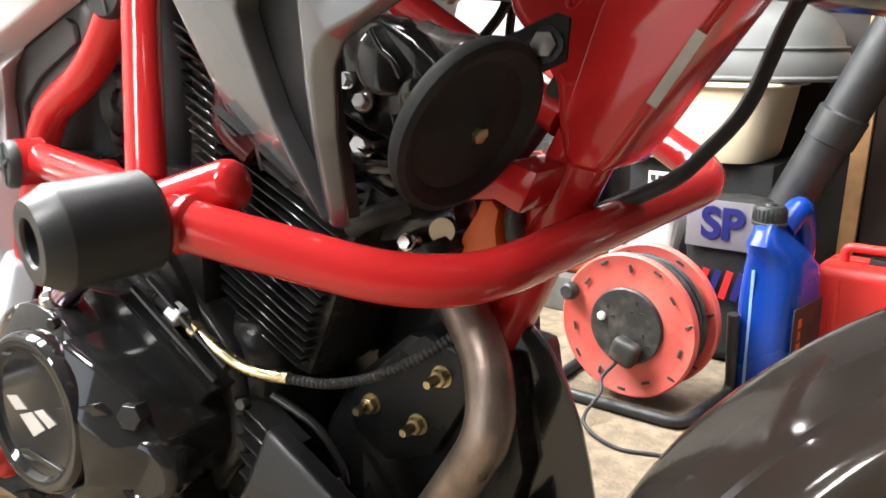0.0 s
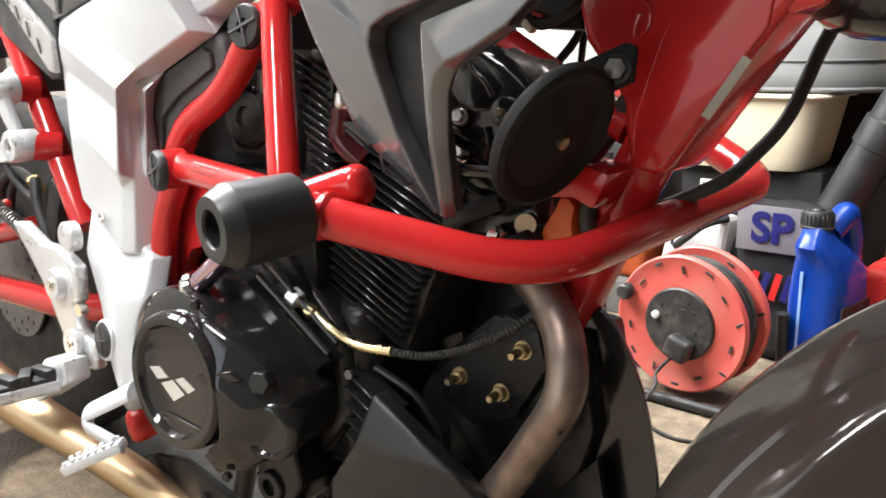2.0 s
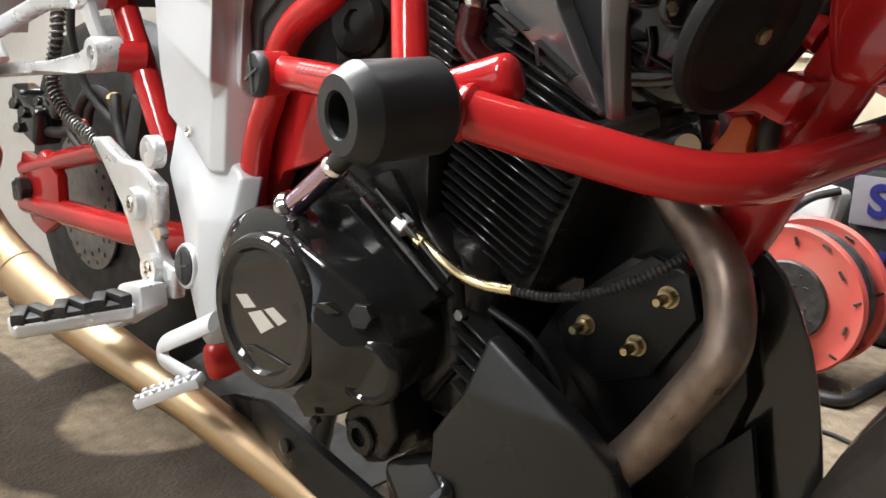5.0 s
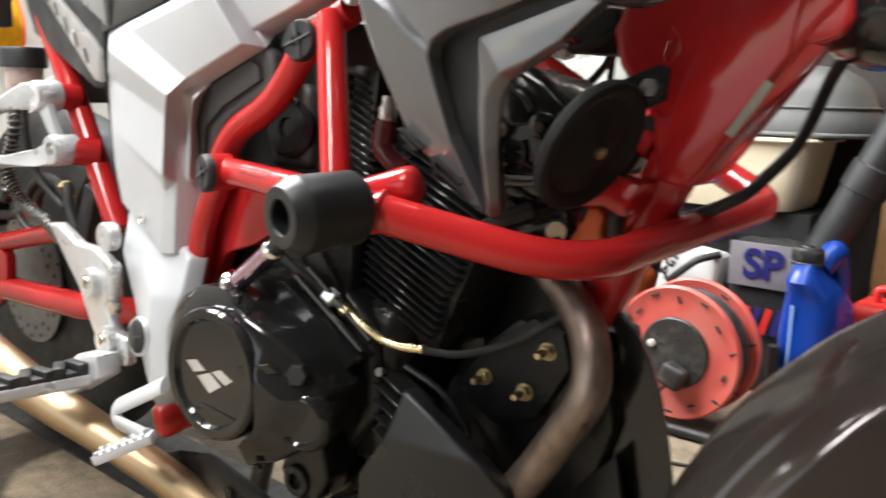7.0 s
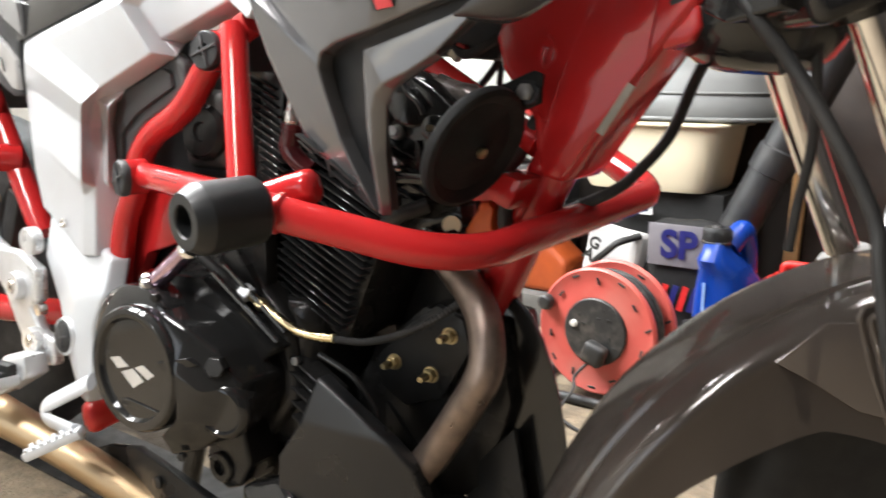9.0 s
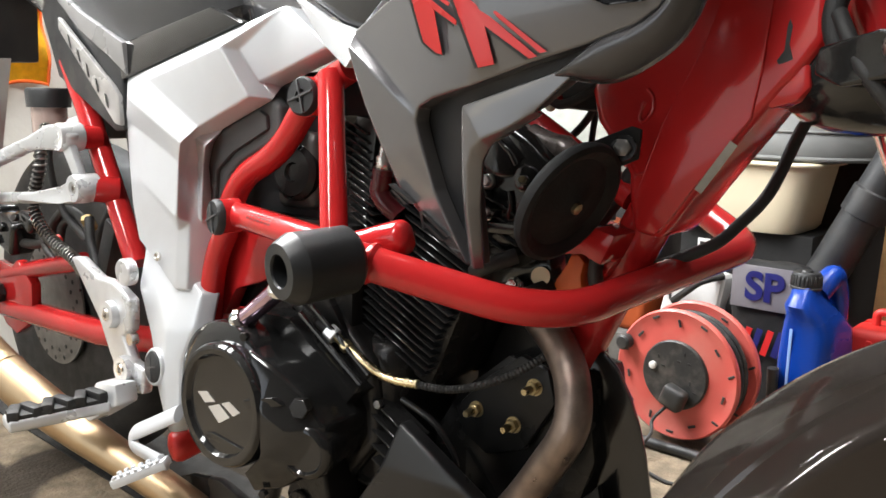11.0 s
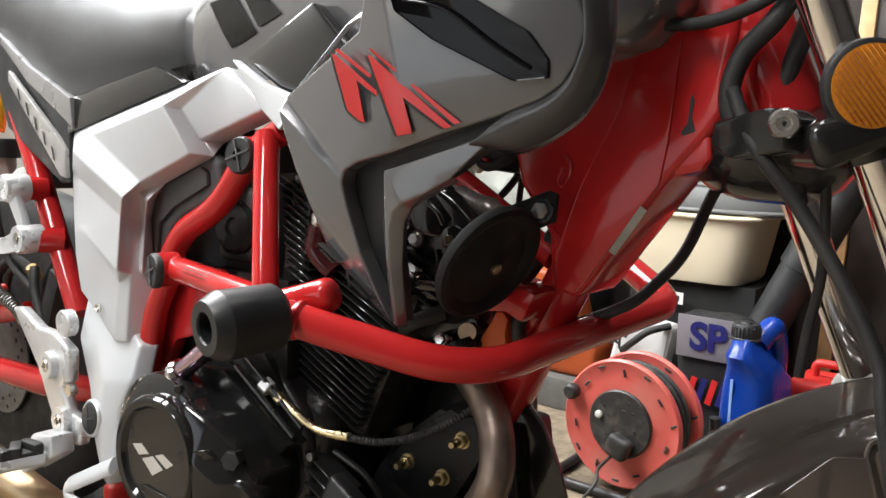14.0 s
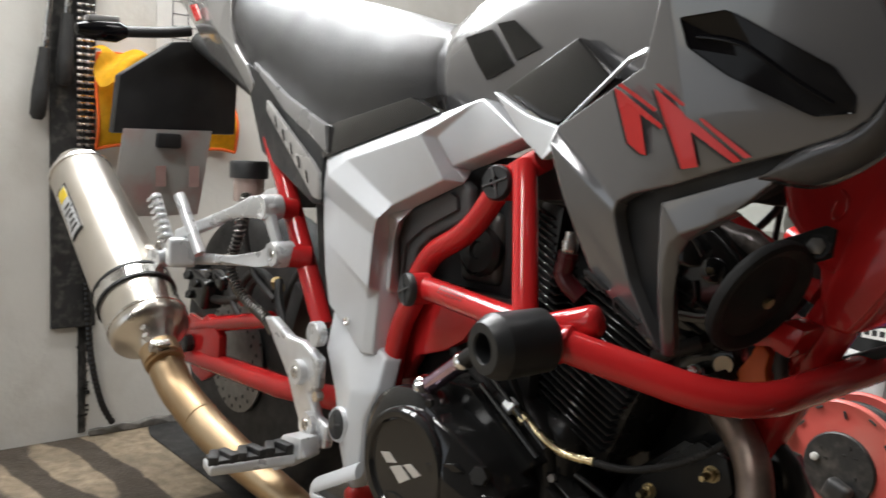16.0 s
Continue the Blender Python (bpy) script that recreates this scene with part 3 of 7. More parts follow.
seat_bm.faces.new(rings[0])
seat_bm.faces.new(rings[-1][::-1])
bmesh.ops.subdivide_edges(seat_bm, edges=seat_bm.edges[:], cuts=1, smooth=0.6, use_grid_fill=True)
part("seat", seat_bm, VINYL, bike, "black grained vinyl saddle", sharp=70)
part("seat_side_panel", shell([(-0.745, -0.158, 0.868), (-0.563, -0.172, 0.800), (-0.463, -0.176, 0.754), (-0.450, -0.178, 0.700), (-0.450, -0.178, 0.640), (-0.478, -0.176, 0.638), (-0.660, -0.166, 0.712), (-0.715, -0.160, 0.798)],
                              [(0, 1, 6, 7), (1, 2, 3, 6), (3, 4, 5, 6)], (0, 0.02, 0), 0.003), PLASTIC, bike, "dark grey plastic panel under the saddle")
part("seat_front_panel", slab([(-0.462, -0.176, 0.753), (-0.262, -0.166, 0.792), (-0.205, -0.163, 0.772), (-0.450, -0.180, 0.706)], (0, 0.02, 0), 0.004), COVER, bike, "glossy dark panel below the saddle front")
part("seat_trim", slab([(-0.680, -0.176, 0.860), (-0.558, -0.180, 0.800), (-0.440, -0.182, 0.755), (-0.433, -0.182, 0.713), (-0.477, -0.182, 0.737), (-0.564, -0.180, 0.777), (-0.672, -0.176, 0.847)], (0, 0.012, 0), 0.003), TRIM, bike, "grey gloss trim along the saddle")
badge = part("name_strip", slab([(-0.620, -0.182, 0.796), (-0.469, -0.184, 0.700), (-0.451, -0.184, 0.685), (-0.450, -0.184, 0.646), (-0.466, -0.184, 0.649), (-0.620, -0.182, 0.778)], (0, 0.008, 0), 0.003), mat("pale_grey_paint", (0.42, 0.41, 0.40), 0.3, 0.3, bump=0.05), bike, "pale grey name strip on the tail panel")
TAIL = mat("silver_grey_gloss", (0.26, 0.255, 0.25), 0.25, 0.4, vary=0.05, scale=6, bump=0.03, coat=0.6)
part("tail_panel", shell([(-1.16, -0.12, 1.05), (-0.815, -0.150, 1.02), (-0.804, -0.158, 0.938), (-0.780, -0.160, 0.897), (-0.730, -0.163, 0.860), (-0.698, -0.165, 0.826), (-0.713, -0.160, 0.806), (-0.923, -0.140, 0.889), (-0.845, -0.163, 0.925)],
                         [(0, 1, 8), (1, 2, 8), (2, 3, 8), (3, 4, 8), (4, 5, 6, 8), (8, 6, 7), (8, 7, 0)], (0, 0.03, 0), 0.004), TAIL, bike, "silver grey gloss tail panel", sharp=60)
part("tail_decal", slab([(-0.985, -0.153, 0.985), (-0.955, -0.155, 0.985), (-0.925, -0.158, 0.955), (-0.945, -0.157, 0.952)], (0, -0.003, 0), 0), DECAL_RED, bike)
for i in range(5):
    u = i / 4
    x, z = -0.584 + 0.102 * u, 0.760 - 0.081 * u
    part("letter_bar", slab([(x - 0.0045, -0.1826 - 0.002 * u, z + 0.010), (x - 0.0005, -0.1826 - 0.002 * u, z + 0.0075), (x + 0.0045, -0.1826 - 0.002 * u, z - 0.010), (x + 0.0005, -0.1826 - 0.002 * u, z - 0.0075)], (0, -0.0008, 0), 0), COVER, badge)


def blend(table, t):
    """A value read between the rows (t, value) of a table."""
    for (t0, a), (t1, c) in zip(table, table[1:]):
        if t <= t1:
            return a + (c - a) * max(0.0, (t - t0) / (t1 - t0))
    return table[-1][1]


def tank_side(x, z):
    """Where the tank's side lies at a length and a height."""
    half = blend(((-0.285, 0.09), (-0.26, 0.118), (-0.20, 0.125), (-0.12, 0.128), (0.0, 0.135), (0.12, 0.15)), x)
    top = blend(((-0.285, 0.885), (-0.26, 0.90), (-0.20, 0.93), (-0.12, 0.965), (0.0, 0.99)), x)
    return -0.01 - half * blend(((0, 0.93), (0.3, 1.0), (0.6, 0.97), (0.85, 0.8), (0.98, 0.45)), (z - 0.775) / (top - 0.775))


tank_bm = bmesh.new()
rings = []
for x, half, base, top in ((-0.285, 0.09, 0.80, 0.885), (-0.26, 0.118, 0.778, 0.90), (-0.20, 0.125, 0.775, 0.93), (-0.12, 0.128, 0.775, 0.965), (0.0, 0.135, 0.775, 0.99), (0.12, 0.15, 0.775, 0.99), (0.24, 0.15, 0.775, 0.965), (0.34, 0.12, 0.80, 0.93), (0.37, 0.08, 0.83, 0.90)):
    rings.append([tank_bm.verts.new((x, -0.01 + a * half, base + h * (top - base))) for a, h in ((-0.93, 0), (-1.0, 0.3), (-0.97, 0.6), (-0.8, 0.85), (-0.45, 0.98), (0, 1), (0.45, 0.98), (0.8, 0.85), (0.97, 0.6), (1, 0.3), (0.93, 0))])
for a, b in zip(rings, rings[1:]):
    for j in range(len(a)):
        tank_bm.faces.new((a[j], a[(j + 1) % len(a)], b[(j + 1) % len(a)], b[j]))
tank_bm.faces.new(rings[0])
tank_bm.faces.new(rings[-1][::-1])
bmesh.ops.subdivide_edges(tank_bm, edges=tank_bm.edges[:], cuts=1, smooth=0.7, use_grid_fill=True)
tank = part("fuel_tank", tank_bm, GREY, bike, "glossy dark grey fuel tank", sharp=70)
for q in (((-0.196, 0.866), (-0.145, 0.871), (-0.101, 0.826), (-0.149, 0.811)), ((-0.136, 0.877), (-0.105, 0.878), (-0.055, 0.843), (-0.095, 0.831))):
    pb = bmesh.new()
    grid = []
    for r in range(6):
        row = []
        for s in range(6):
            u, v = r / 5, s / 5
            x = (1 - u) * ((1 - v) * q[0][0] + v * q[1][0]) + u * ((1 - v) * q[3][0] + v * q[2][0])
            z = (1 - u) * ((1 - v) * q[0][1] + v * q[1][1]) + u * ((1 - v) * q[3][1] + v * q[2][1])
            row.append(pb.verts.new((x, tank_side(x, z) - 0.0022, z)))
        grid.append(row)
    for g0, g1 in zip(grid, grid[1:]):
        for s in range(5):
            pb.faces.new((g0[s], g0[s + 1], g1[s + 1], g1[s]))
    bmesh.ops.solidify(pb, geom=pb.faces[:], thickness=0.0012)
    part("tank_pad", pb, COVER, tank, "satin black tank protector patch")
part("knee_panel", slab([(-0.090, -0.166, 0.794), (0.018, -0.166, 0.846), (0.074, -0.174, 0.801), (-0.001, -0.176, 0.751)], (0, 0.02, 0), 0.004), COVER, bike, "flat dark grey knee panel")
part("knee_trim", shell([(-0.086, -0.184, 0.792), (-0.027, -0.190, 0.765), (0.022, -0.194, 0.752), (0.040, -0.207, 0.748), (0.033, -0.212, 0.727), (0.006, -0.196, 0.718), (-0.031, -0.190, 0.740), (-0.063, -0.187, 0.772)],
                        [(0, 1, 6, 7), (1, 2, 5, 6), (2, 3, 4, 5)], (0, 0.012, 0), 0.002), SILVER, bike, "narrow silver trim between tank and shroud")
part("seam_trim", slab([(0.026, -0.196, 0.752), (0.034, -0.206, 0.7495), (0.132, -0.228, 0.808), (0.160, -0.240, 0.812), (0.156, -0.232, 0.818), (0.128, -0.220, 0.813)], (0, 0.006, 0), 0.001), SILVER, bike, "thin silver line along the shroud seam")

# the grey shroud, with its black channel, winglet and decals
PS = lambda x, z, out=0.0: (x, -0.103 - 0.182 * z + 0.30 * max(0.0, x - 0.20) - out, z)
s_corners = [PS(0.0415, 0.7495, -.022), PS(0.047, 0.735, -.006), PS(0.0505, 0.7195, -.005), PS(0.059, 0.684, -.006), PS(0.072, 0.648, -.008), PS(0.088, 0.610, -.009), PS(0.130, 0.5706, -.008), PS(0.164, 0.5475, -.006),
             PS(0.170, 0.550), PS(0.153, 0.583), PS(0.140, 0.612), PS(0.130, 0.652), PS(0.1266, 0.672), PS(0.131, 0.683), PS(0.148, 0.691), PS(0.189, 0.7007), PS(0.241, 0.719), PS(0.283, 0.732),
             PS(0.317, 0.745), PS(0.334, 0.757), PS(0.3445, 0.773), PS(0.352, 0.80, -.004), PS(0.335, 0.85, -.006), PS(0.185, 0.87, -.008), PS(0.161, 0.800, -.006), PS(0.205, 0.762, .001)]
s_faces = [(0, 1, 12, 13), (1, 2, 12), (2, 3, 11, 12), (3, 4, 11), (4, 5, 10, 11), (5, 6, 9, 10), (6, 7, 8, 9), (0, 13, 14, 25, 24), (14, 15, 25), (15, 16, 25), (16, 17, 18, 25), (25, 18, 19, 20), (25, 20, 21, 22), (25, 22, 23), (25, 23, 24)]
shroud = part("tank_shroud", shell(s_corners, s_faces, (0, 0.02, 0), 0.007, 4), GREY, bike, "glossy dark grey tank shroud with red chevron decals", sharp=60)
part("channel", slab([PS(x, z, -0.019) for x, z in ((0.290, 0.736), (0.241, 0.722), (0.189, 0.7037), (0.146, 0.694), (0.127, 0.685), (0.123, 0.672), (0.127, 0.652), (0.137, 0.612), (0.150, 0.583), (0.166, 0.548), (0.172, 0.548), (0.172, 0.62), (0.178, 0.655), (0.235, 0.686), (0.285, 0.726))], (0, 0.012, 0), 0.003), PLASTIC, shroud, "dark recessed channel")
w_corners = [PS(0.1755, 0.6857, -.005), PS(0.2846, 0.722, -.003), PS(0.240, 0.683, -.004), PS(0.218, 0.670, -.004), PS(0.193, 0.659, -.003), PS(0.1824, 0.651, -.003), PS(0.1765, 0.636, -.003), PS(0.1725, 0.6005, -.003), PS(0.1735, 0.546, -.004), PS(0.168, 0.548, -.005),
             PS(0.1735, 0.674, -.005), PS(0.168, 0.625, -.005), PS(0.167, 0.590, -.005), PS(0.1865, 0.6400, -.013), PS(0.1800, 0.6020, -.013), PS(0.1770, 0.545, -.013), PS(0.197, 0.6545, -.013), PS(0.241, 0.680, -.013)]
part("winglet", shell(w_corners, [(0, 4, 3), (0, 3, 2), (0, 2, 1), (0, 10, 5, 4), (10, 11, 6, 5), (11, 12, 7, 6), (12, 9, 8, 7), (4, 5, 13, 16), (5, 6, 13), (6, 7, 14, 13), (7, 8, 15, 14), (2, 3, 16, 17), (3, 4, 16)], (-0.003, 0.005, 0), 0.0018, 3), GREY, shroud, sharp=50)
for q in (((0.1371, 0.782), (0.1419, 0.7804), (0.1849, 0.7507), (0.1842, 0.747), (0.1629, 0.7597), (0.1671, 0.7251), (0.1613, 0.7268), (0.1485, 0.7353)), ((0.1782, 0.7802), (0.1826, 0.7778), (0.2483, 0.7234), (0.2424, 0.7218), (0.2099, 0.7459), (0.215, 0.7174), (0.202, 0.7149)),
          ((0.1409, 0.7843), (0.1446, 0.786), (0.1798, 0.7637), (0.178, 0.7614)), ((0.1800, 0.7838), (0.1830, 0.7842), (0.2558, 0.7268), (0.2508, 0.7257))):
    if len(q) > 4:
        part("decal_outline", slab([PS(x - 0.0035, z - 0.0008, 0.0020) for x, z in q], (0, -0.0006, 0), 0), INK, shroud, "thin black decal outline")
    part("chevron_decal", slab([PS(x, z, 0.0030) for x, z in q], (0, -0.0006, 0), 0), DECAL_RED, shroud, "red chevron decal")
for (x0, z0), (x1, z1) in (((0.0843, 0.6135), (0.1104, 0.598)), ((0.0865, 0.6082), (0.1025, 0.597)), ((0.119, 0.592), (0.148, 0.5726)), ((0.1204, 0.5823), (0.142, 0.5684)), ((0.1195, 0.5904), (0.1212, 0.577))):
    part("letter_bar", slab([PS(x0, z0, -0.0005), PS(x0 + 0.003, z0 + 0.001, -0.0005), PS(x1 + 0.003, z1 + 0.001, 0.0002), PS(x1, z1, 0.0002)], (0, 0.006, 0), 0), INK, shroud, "dark printed bar")
PI_ = lambda x, z, out=0.0: PS(x, z, 0.003 + out)
mouth = [Vector(PI_(x, z)) for x, z in ((0.2035, 0.8345), (0.2391, 0.8385), (0.3106, 0.7953), (0.326, 0.7739), (0.3251, 0.761), (0.2990, 0.7585), (0.2383, 0.7892), (0.2087, 0.8115))]
ring = []
for j, p in enumerate(mouth):
    for k, q in ((0.14, mouth[j - 1]), (0.04, mouth[j - 1]), (0.04, mouth[(j + 1) % 8]), (0.14, mouth[(j + 1) % 8])):
        ring.append(p.lerp(q, k))
ib = bmesh.new()
outer = [ib.verts.new(p) for p in ring]
mid_p = Vector(PI_(0.262, 0.800))
inner_v = [ib.verts.new(p.lerp(mid_p, 0.03) + Vector((0, 0.002, 0))) for p in ring]
core = [ib.verts.new(p.lerp(mid_p, 0.7) + Vector((0, 0.0025, 0.0))) for p in ring]
back = [ib.verts.new(p + Vector((0, 0.03, 0))) for p in ring]
for a, c in ((outer, inner_v), (inner_v, core), (back, outer)):
    for q in range(len(ring)):
        ib.faces.new((a[q], a[(q + 1) % len(ring)], c[(q + 1) % len(ring)], c[q]))
ib.faces.new(core)
ib.faces.new(back[::-1])
intake = part("air_intake", ib, SMOKE, shroud, "gloss black air intake insert", sharp=50)
part("intake_vane", sweep(spline([PI_(0.216, 0.820, -0.001), PI_(0.250, 0.812, 0.0), PI_(0.285, 0.786, 0.0), PI_(0.312, 0.768, -0.001)]), 0.0022, 10, flat=0.7), SMOKE, intake)
lip_bm = bmesh.new()
lip_in = spline([PS(0.346, 0.87, 0.002), PS(0.351, 0.80, 0.001), PS(0.3445, 0.773, 0.001), PS(0.334, 0.757, 0.001), PS(0.317, 0.745, 0.001), PS(0.288, 0.7335, 0.0), PS(0.258, 0.7125, -0.005)])
lip_out = spline([PS(0.366, 0.87, -0.018), PS(0.3645, 0.80, -0.016), PS(0.3590, 0.768, -0.015), PS(0.3466, 0.7405, -0.014), PS(0.3288, 0.7218, -0.013), PS(0.2957, 0.7045, -0.012), PS(0.2560, 0.7085, -0.007)])
rows = []
for p, q in zip(lip_in, lip_out):
    row = []
    for u, bulge in ((0.0, -0.008), (0.0, -0.001), (0.12, 0.0045), (0.32, 0.0085), (0.6, 0.0095), (0.85, 0.006), (1.0, 0.0), (0.93, -0.008)):
        row.append(lip_bm.verts.new(p.lerp(q, u) + Vector((0, -bulge * min(1.0, (p - q).length / 0.022), 0))))
    rows.append(row)
for a, b in zip(rows, rows[1:]):
    for j in range(7):
        lip_bm.faces.new((a[j], a[j + 1], b[j + 1], b[j]))
bmesh.ops.solidify(lip_bm, geom=lip_bm.faces[:], thickness=0.0015)
part("nose_lip", lip_bm, GREY, shroud, "rolled grey lip along the shroud nose", sharp=60)

# engine
eng = part("engine", box((0.24, 0.20, 0.19), pose(-0.12, -0.02, 0.33), 0.03, 3), CASE, bike, "black painted single cylinder engine")
part("crankcase_side", slab([(x, -0.132, z) for x, z in ((-0.245, 0.36), (-0.20, 0.44), (-0.10, 0.47), (-0.02, 0.40), (-0.01, 0.31), (-0.06, 0.25), (-0.16, 0.22), (-0.22, 0.27))], (0, 0.10, 0), 0.012, 3), CASE, eng)
CW = Vector((0.05, -1, 0.04)).normalized()
CC = Vector((-0.152, -0.2425, 0.348))
clutch = part("clutch_cover", lathe([(-0.11, 0.083), (-0.025, 0.083), (-0.0215, 0.0815), (-0.0195, 0.0785), (-0.013, 0.064), (-0.013, 0)], CC + Vector((-0.017, 0, 0.007)), CW, 64), CLUTCH, eng, "gloss dark grey round clutch cover", sharp=30)
part("cover_ring", lathe([(-0.06, 0.0740), (-0.010, 0.0725), (-0.003, 0.0705), (0.0002, 0.0680), (0.0005, 0.0650), (0, 0.0590), (-0.0035, 0.0568), (-0.0050, 0.0555), (-0.0052, 0)], CC, CW, 72), CLUTCH, clutch, sharp=30)
for q in (((-0.194, 0.354), (-0.178, 0.358), (-0.163, 0.349), (-0.181, 0.344)), ((-0.175, 0.341), (-0.156, 0.348), (-0.137, 0.337), (-0.155, 0.326)), ((-0.151, 0.350), (-0.138, 0.355), (-0.119, 0.347), (-0.130, 0.340))):
    part("logo_bar", slab([(x, -0.2440 + 0.05 * x + 0.04 * z, z) for x, z in q], (0, -0.0006, 0), 0), WHITE_INK, clutch, "pale parallelogram badge")
part("recess_step", slab([(x, -0.2438 + 0.05 * x + 0.04 * z, z) for x, z in ((-0.180, 0.3085), (-0.166, 0.3125), (-0.112, 0.3075), (-0.114, 0.3040), (-0.170, 0.3025))], (0, -0.0022, 0), 0.0006), CLUTCH, clutch)
part("cover_lobe", shell([(-0.118, -0.2260, 0.418), (-0.084, -0.217, 0.402), (-0.050, -0.205, 0.378), (-0.027, -0.196, 0.345), (-0.026, -0.195, 0.318), (-0.038, -0.197, 0.294), (-0.086, -0.207, 0.259), (-0.128, -0.214, 0.244), (-0.083, -0.2385, 0.358), (-0.086, -0.2365, 0.305), (-0.115, -0.2370, 0.278), (-0.056, -0.224, 0.338)],
                         [(0, 1, 8), (1, 2, 11, 8), (2, 3, 11), (3, 4, 11), (4, 5, 9, 11), (11, 9, 8), (5, 6, 9), (6, 7, 10, 9)], (0.0, 0.09, 0), 0.004, 3), CLUTCH, eng, sharp=40)
part("cover_ridge", shell([(-0.108, -0.2405, 0.366), (-0.072, -0.2300, 0.374), (-0.062, -0.2220, 0.366), (-0.100, -0.2400, 0.357)], [(0, 1, 2, 3)], (0, 0.012, 0), 0.0015, 2), CLUTCH, eng)
part("hex_plug", hexnut((-0.052, -0.199, 0.363), (0.40, -0.9, 0.15), 0.021, 0.018), CASE, eng)
part("cover_boss", lathe([(-0.03, 0.034), (0.012, 0.0335), (0.018, 0.030), (0.020, 0.025), (0.017, 0.0225), (0.017, 0)], (-0.052, -0.192, 0.315), (0.32, -0.94, -0.05), 40), CLUTCH, eng)
part("stand_lug", slab([(x, -0.168, z) for x, z in ((-0.117, 0.256), (-0.060, 0.280), (-0.050, 0.236), (-0.068, 0.204), (-0.092, 0.194), (-0.116, 0.202), (-0.128, 0.226))], (0, 0.05, 0), 0.006, 3), CASE, eng)
part("lug_eye", lathe([(0, 0.0185), (0.004, 0.0185), (0.006, 0.0165), (0.006, 0.0095), (-0.004, 0.009), (-0.004, 0)], (-0.097, -0.168, 0.222), (0.05, -1, 0), 24), CASE, eng)
for at in ((-0.118, -0.226, 0.433), (-0.026, -0.190, 0.300), (-0.106, -0.214, 0.250)):
    part("cover_bolt", hexnut(at, (0.3, -0.95, 0), 0.009, 0.007), CASE, eng)
part("filler_boss", slab([(x, -0.135, z) for x, z in ((-0.16, 0.45), (-0.10, 0.475), (-0.02, 0.385), (-0.06, 0.36), (-0.10, 0.40))], (0, 0.07, 0), 0.008), CASE, eng)
part("filler_pipe", sweep([Vector((-0.160, -0.200, 0.437)), Vector((-0.100, -0.198, 0.481))], 0.0110, 18), PURPLE, eng, "blued chrome filler tube")
part("filler_collar", lathe([(-0.006, 0.012), (-0.002, 0.0165), (0.005, 0.0165), (0.009, 0.0125)], (-0.161, -0.200, 0.436), (0.8, 0, 0.6), 22), CHROME, eng)
part("filler_clip", lathe([(-0.003, 0.0105), (0, 0.0125), (0.004, 0.0125), (0.007, 0.0105)], (-0.100, -0.198, 0.481), (0.8, 0, 0.6), 20), CHROME, eng)
part("filler_hose", sweep(spline([(-0.101, -0.198, 0.480), (-0.085, -0.196, 0.494), (-0.06, -0.19, 0.505), (-0.02, -0.17, 0.51)]), 0.0095, 14), RUBBER, eng)
arm = part("clutch_arm_cover", slab([(-0.205, -0.170, 0.405), (-0.160, -0.177, 0.443), (-0.107, -0.178, 0.446), (-0.019, -0.160, 0.374), (-0.060, -0.148, 0.335), (-0.150, -0.150, 0.330)], (0, 0.05, 0), 0.003), BLACK, eng)
part("arm_rib", sweep([Vector((-0.098, -0.168, 0.452)), Vector((-0.016, -0.152, 0.384))], 0.0035, 8), BLACK, arm)
part("arm_rib", sweep([Vector((-0.090, -0.158, 0.460)), Vector((-0.012, -0.144, 0.394))], 0.0030, 8), BLACK, arm)
part("sump", box((0.20, 0.16, 0.06), pose(-0.06, -0.02, 0.20, 0, -6, 0), 0.02, 3), CASE, eng)

# inclined finned cylinder
tilt = Matrix.Translation((-0.01, -0.01, 0.40)) @ pose(0, 0, 0, 0, 24, 0)
cyl = part("cylinder", box((0.10, 0.17, 0.20), tilt @ pose(0, 0, 0.09), 0.02), CASE, eng)
for i in range(25):
    w = 0.118 + 0.005 * math.sin(i * 0.9)
    part("fin", box((w, 0.196, 0.0022), tilt @ pose(-0.017, 0, 0.012 + 0.0091 * i), 0.0008, 1), BLACK, cyl)
part("barrel_rear", box((0.10, 0.12, 0.20), pose(-0.085, 0.0, 0.51, 0, 14, 0), 0.012), CASE, eng)
part("crankcase_front", slab([(x, 0.0, z) for x, z in ((0.02, 0.36), (0.05, 0.57), (0.10, 0.58), (0.14, 0.52), (0.165, 0.45), (0.17, 0.38), (0.14, 0.33))], (0, 0.06, 0), 0.010, 2), CASE, eng)
head = part("cylinder_head", box((0.15, 0.10, 0.085), tilt @ pose(0.0, -0.025, 0.205), 0.012, 3), CASE, eng)
for i in range(4):
    part("head_fin", box((0.15, 0.115, 0.0035), tilt @ pose(0.002, -0.025, 0.185 + 0.013 * i), 0.0012, 1), CASE, head)
side = part("head_side", slab([(x, -0.088, z) for x, z in ((0.052, 0.550), (0.048, 0.625), (0.070, 0.668), (0.112, 0.674), (0.146, 0.657), (0.172, 0.634), (0.190, 0.590), (0.160, 0.548), (0.100, 0.540))], (0, 0.035, 0), 0.009, 3), BLACK, eng, "gloss black cylinder head side")
part("cam_boss", lathe([(-0.004, 0.026), (0.002, 0.026), (0.004, 0.023), (0.004, 0)], (0.122, -0.088, 0.642), (0.25, -1, 0.25), 32), BLACK, side)
part("bolt_boss", lathe([(0, 0.014), (0.003, 0.013), (0.004, 0.011), (0.004, 0)], (0.149, -0.090, 0.616), (0.15, -1, 0.1), 24), BLACK, side)
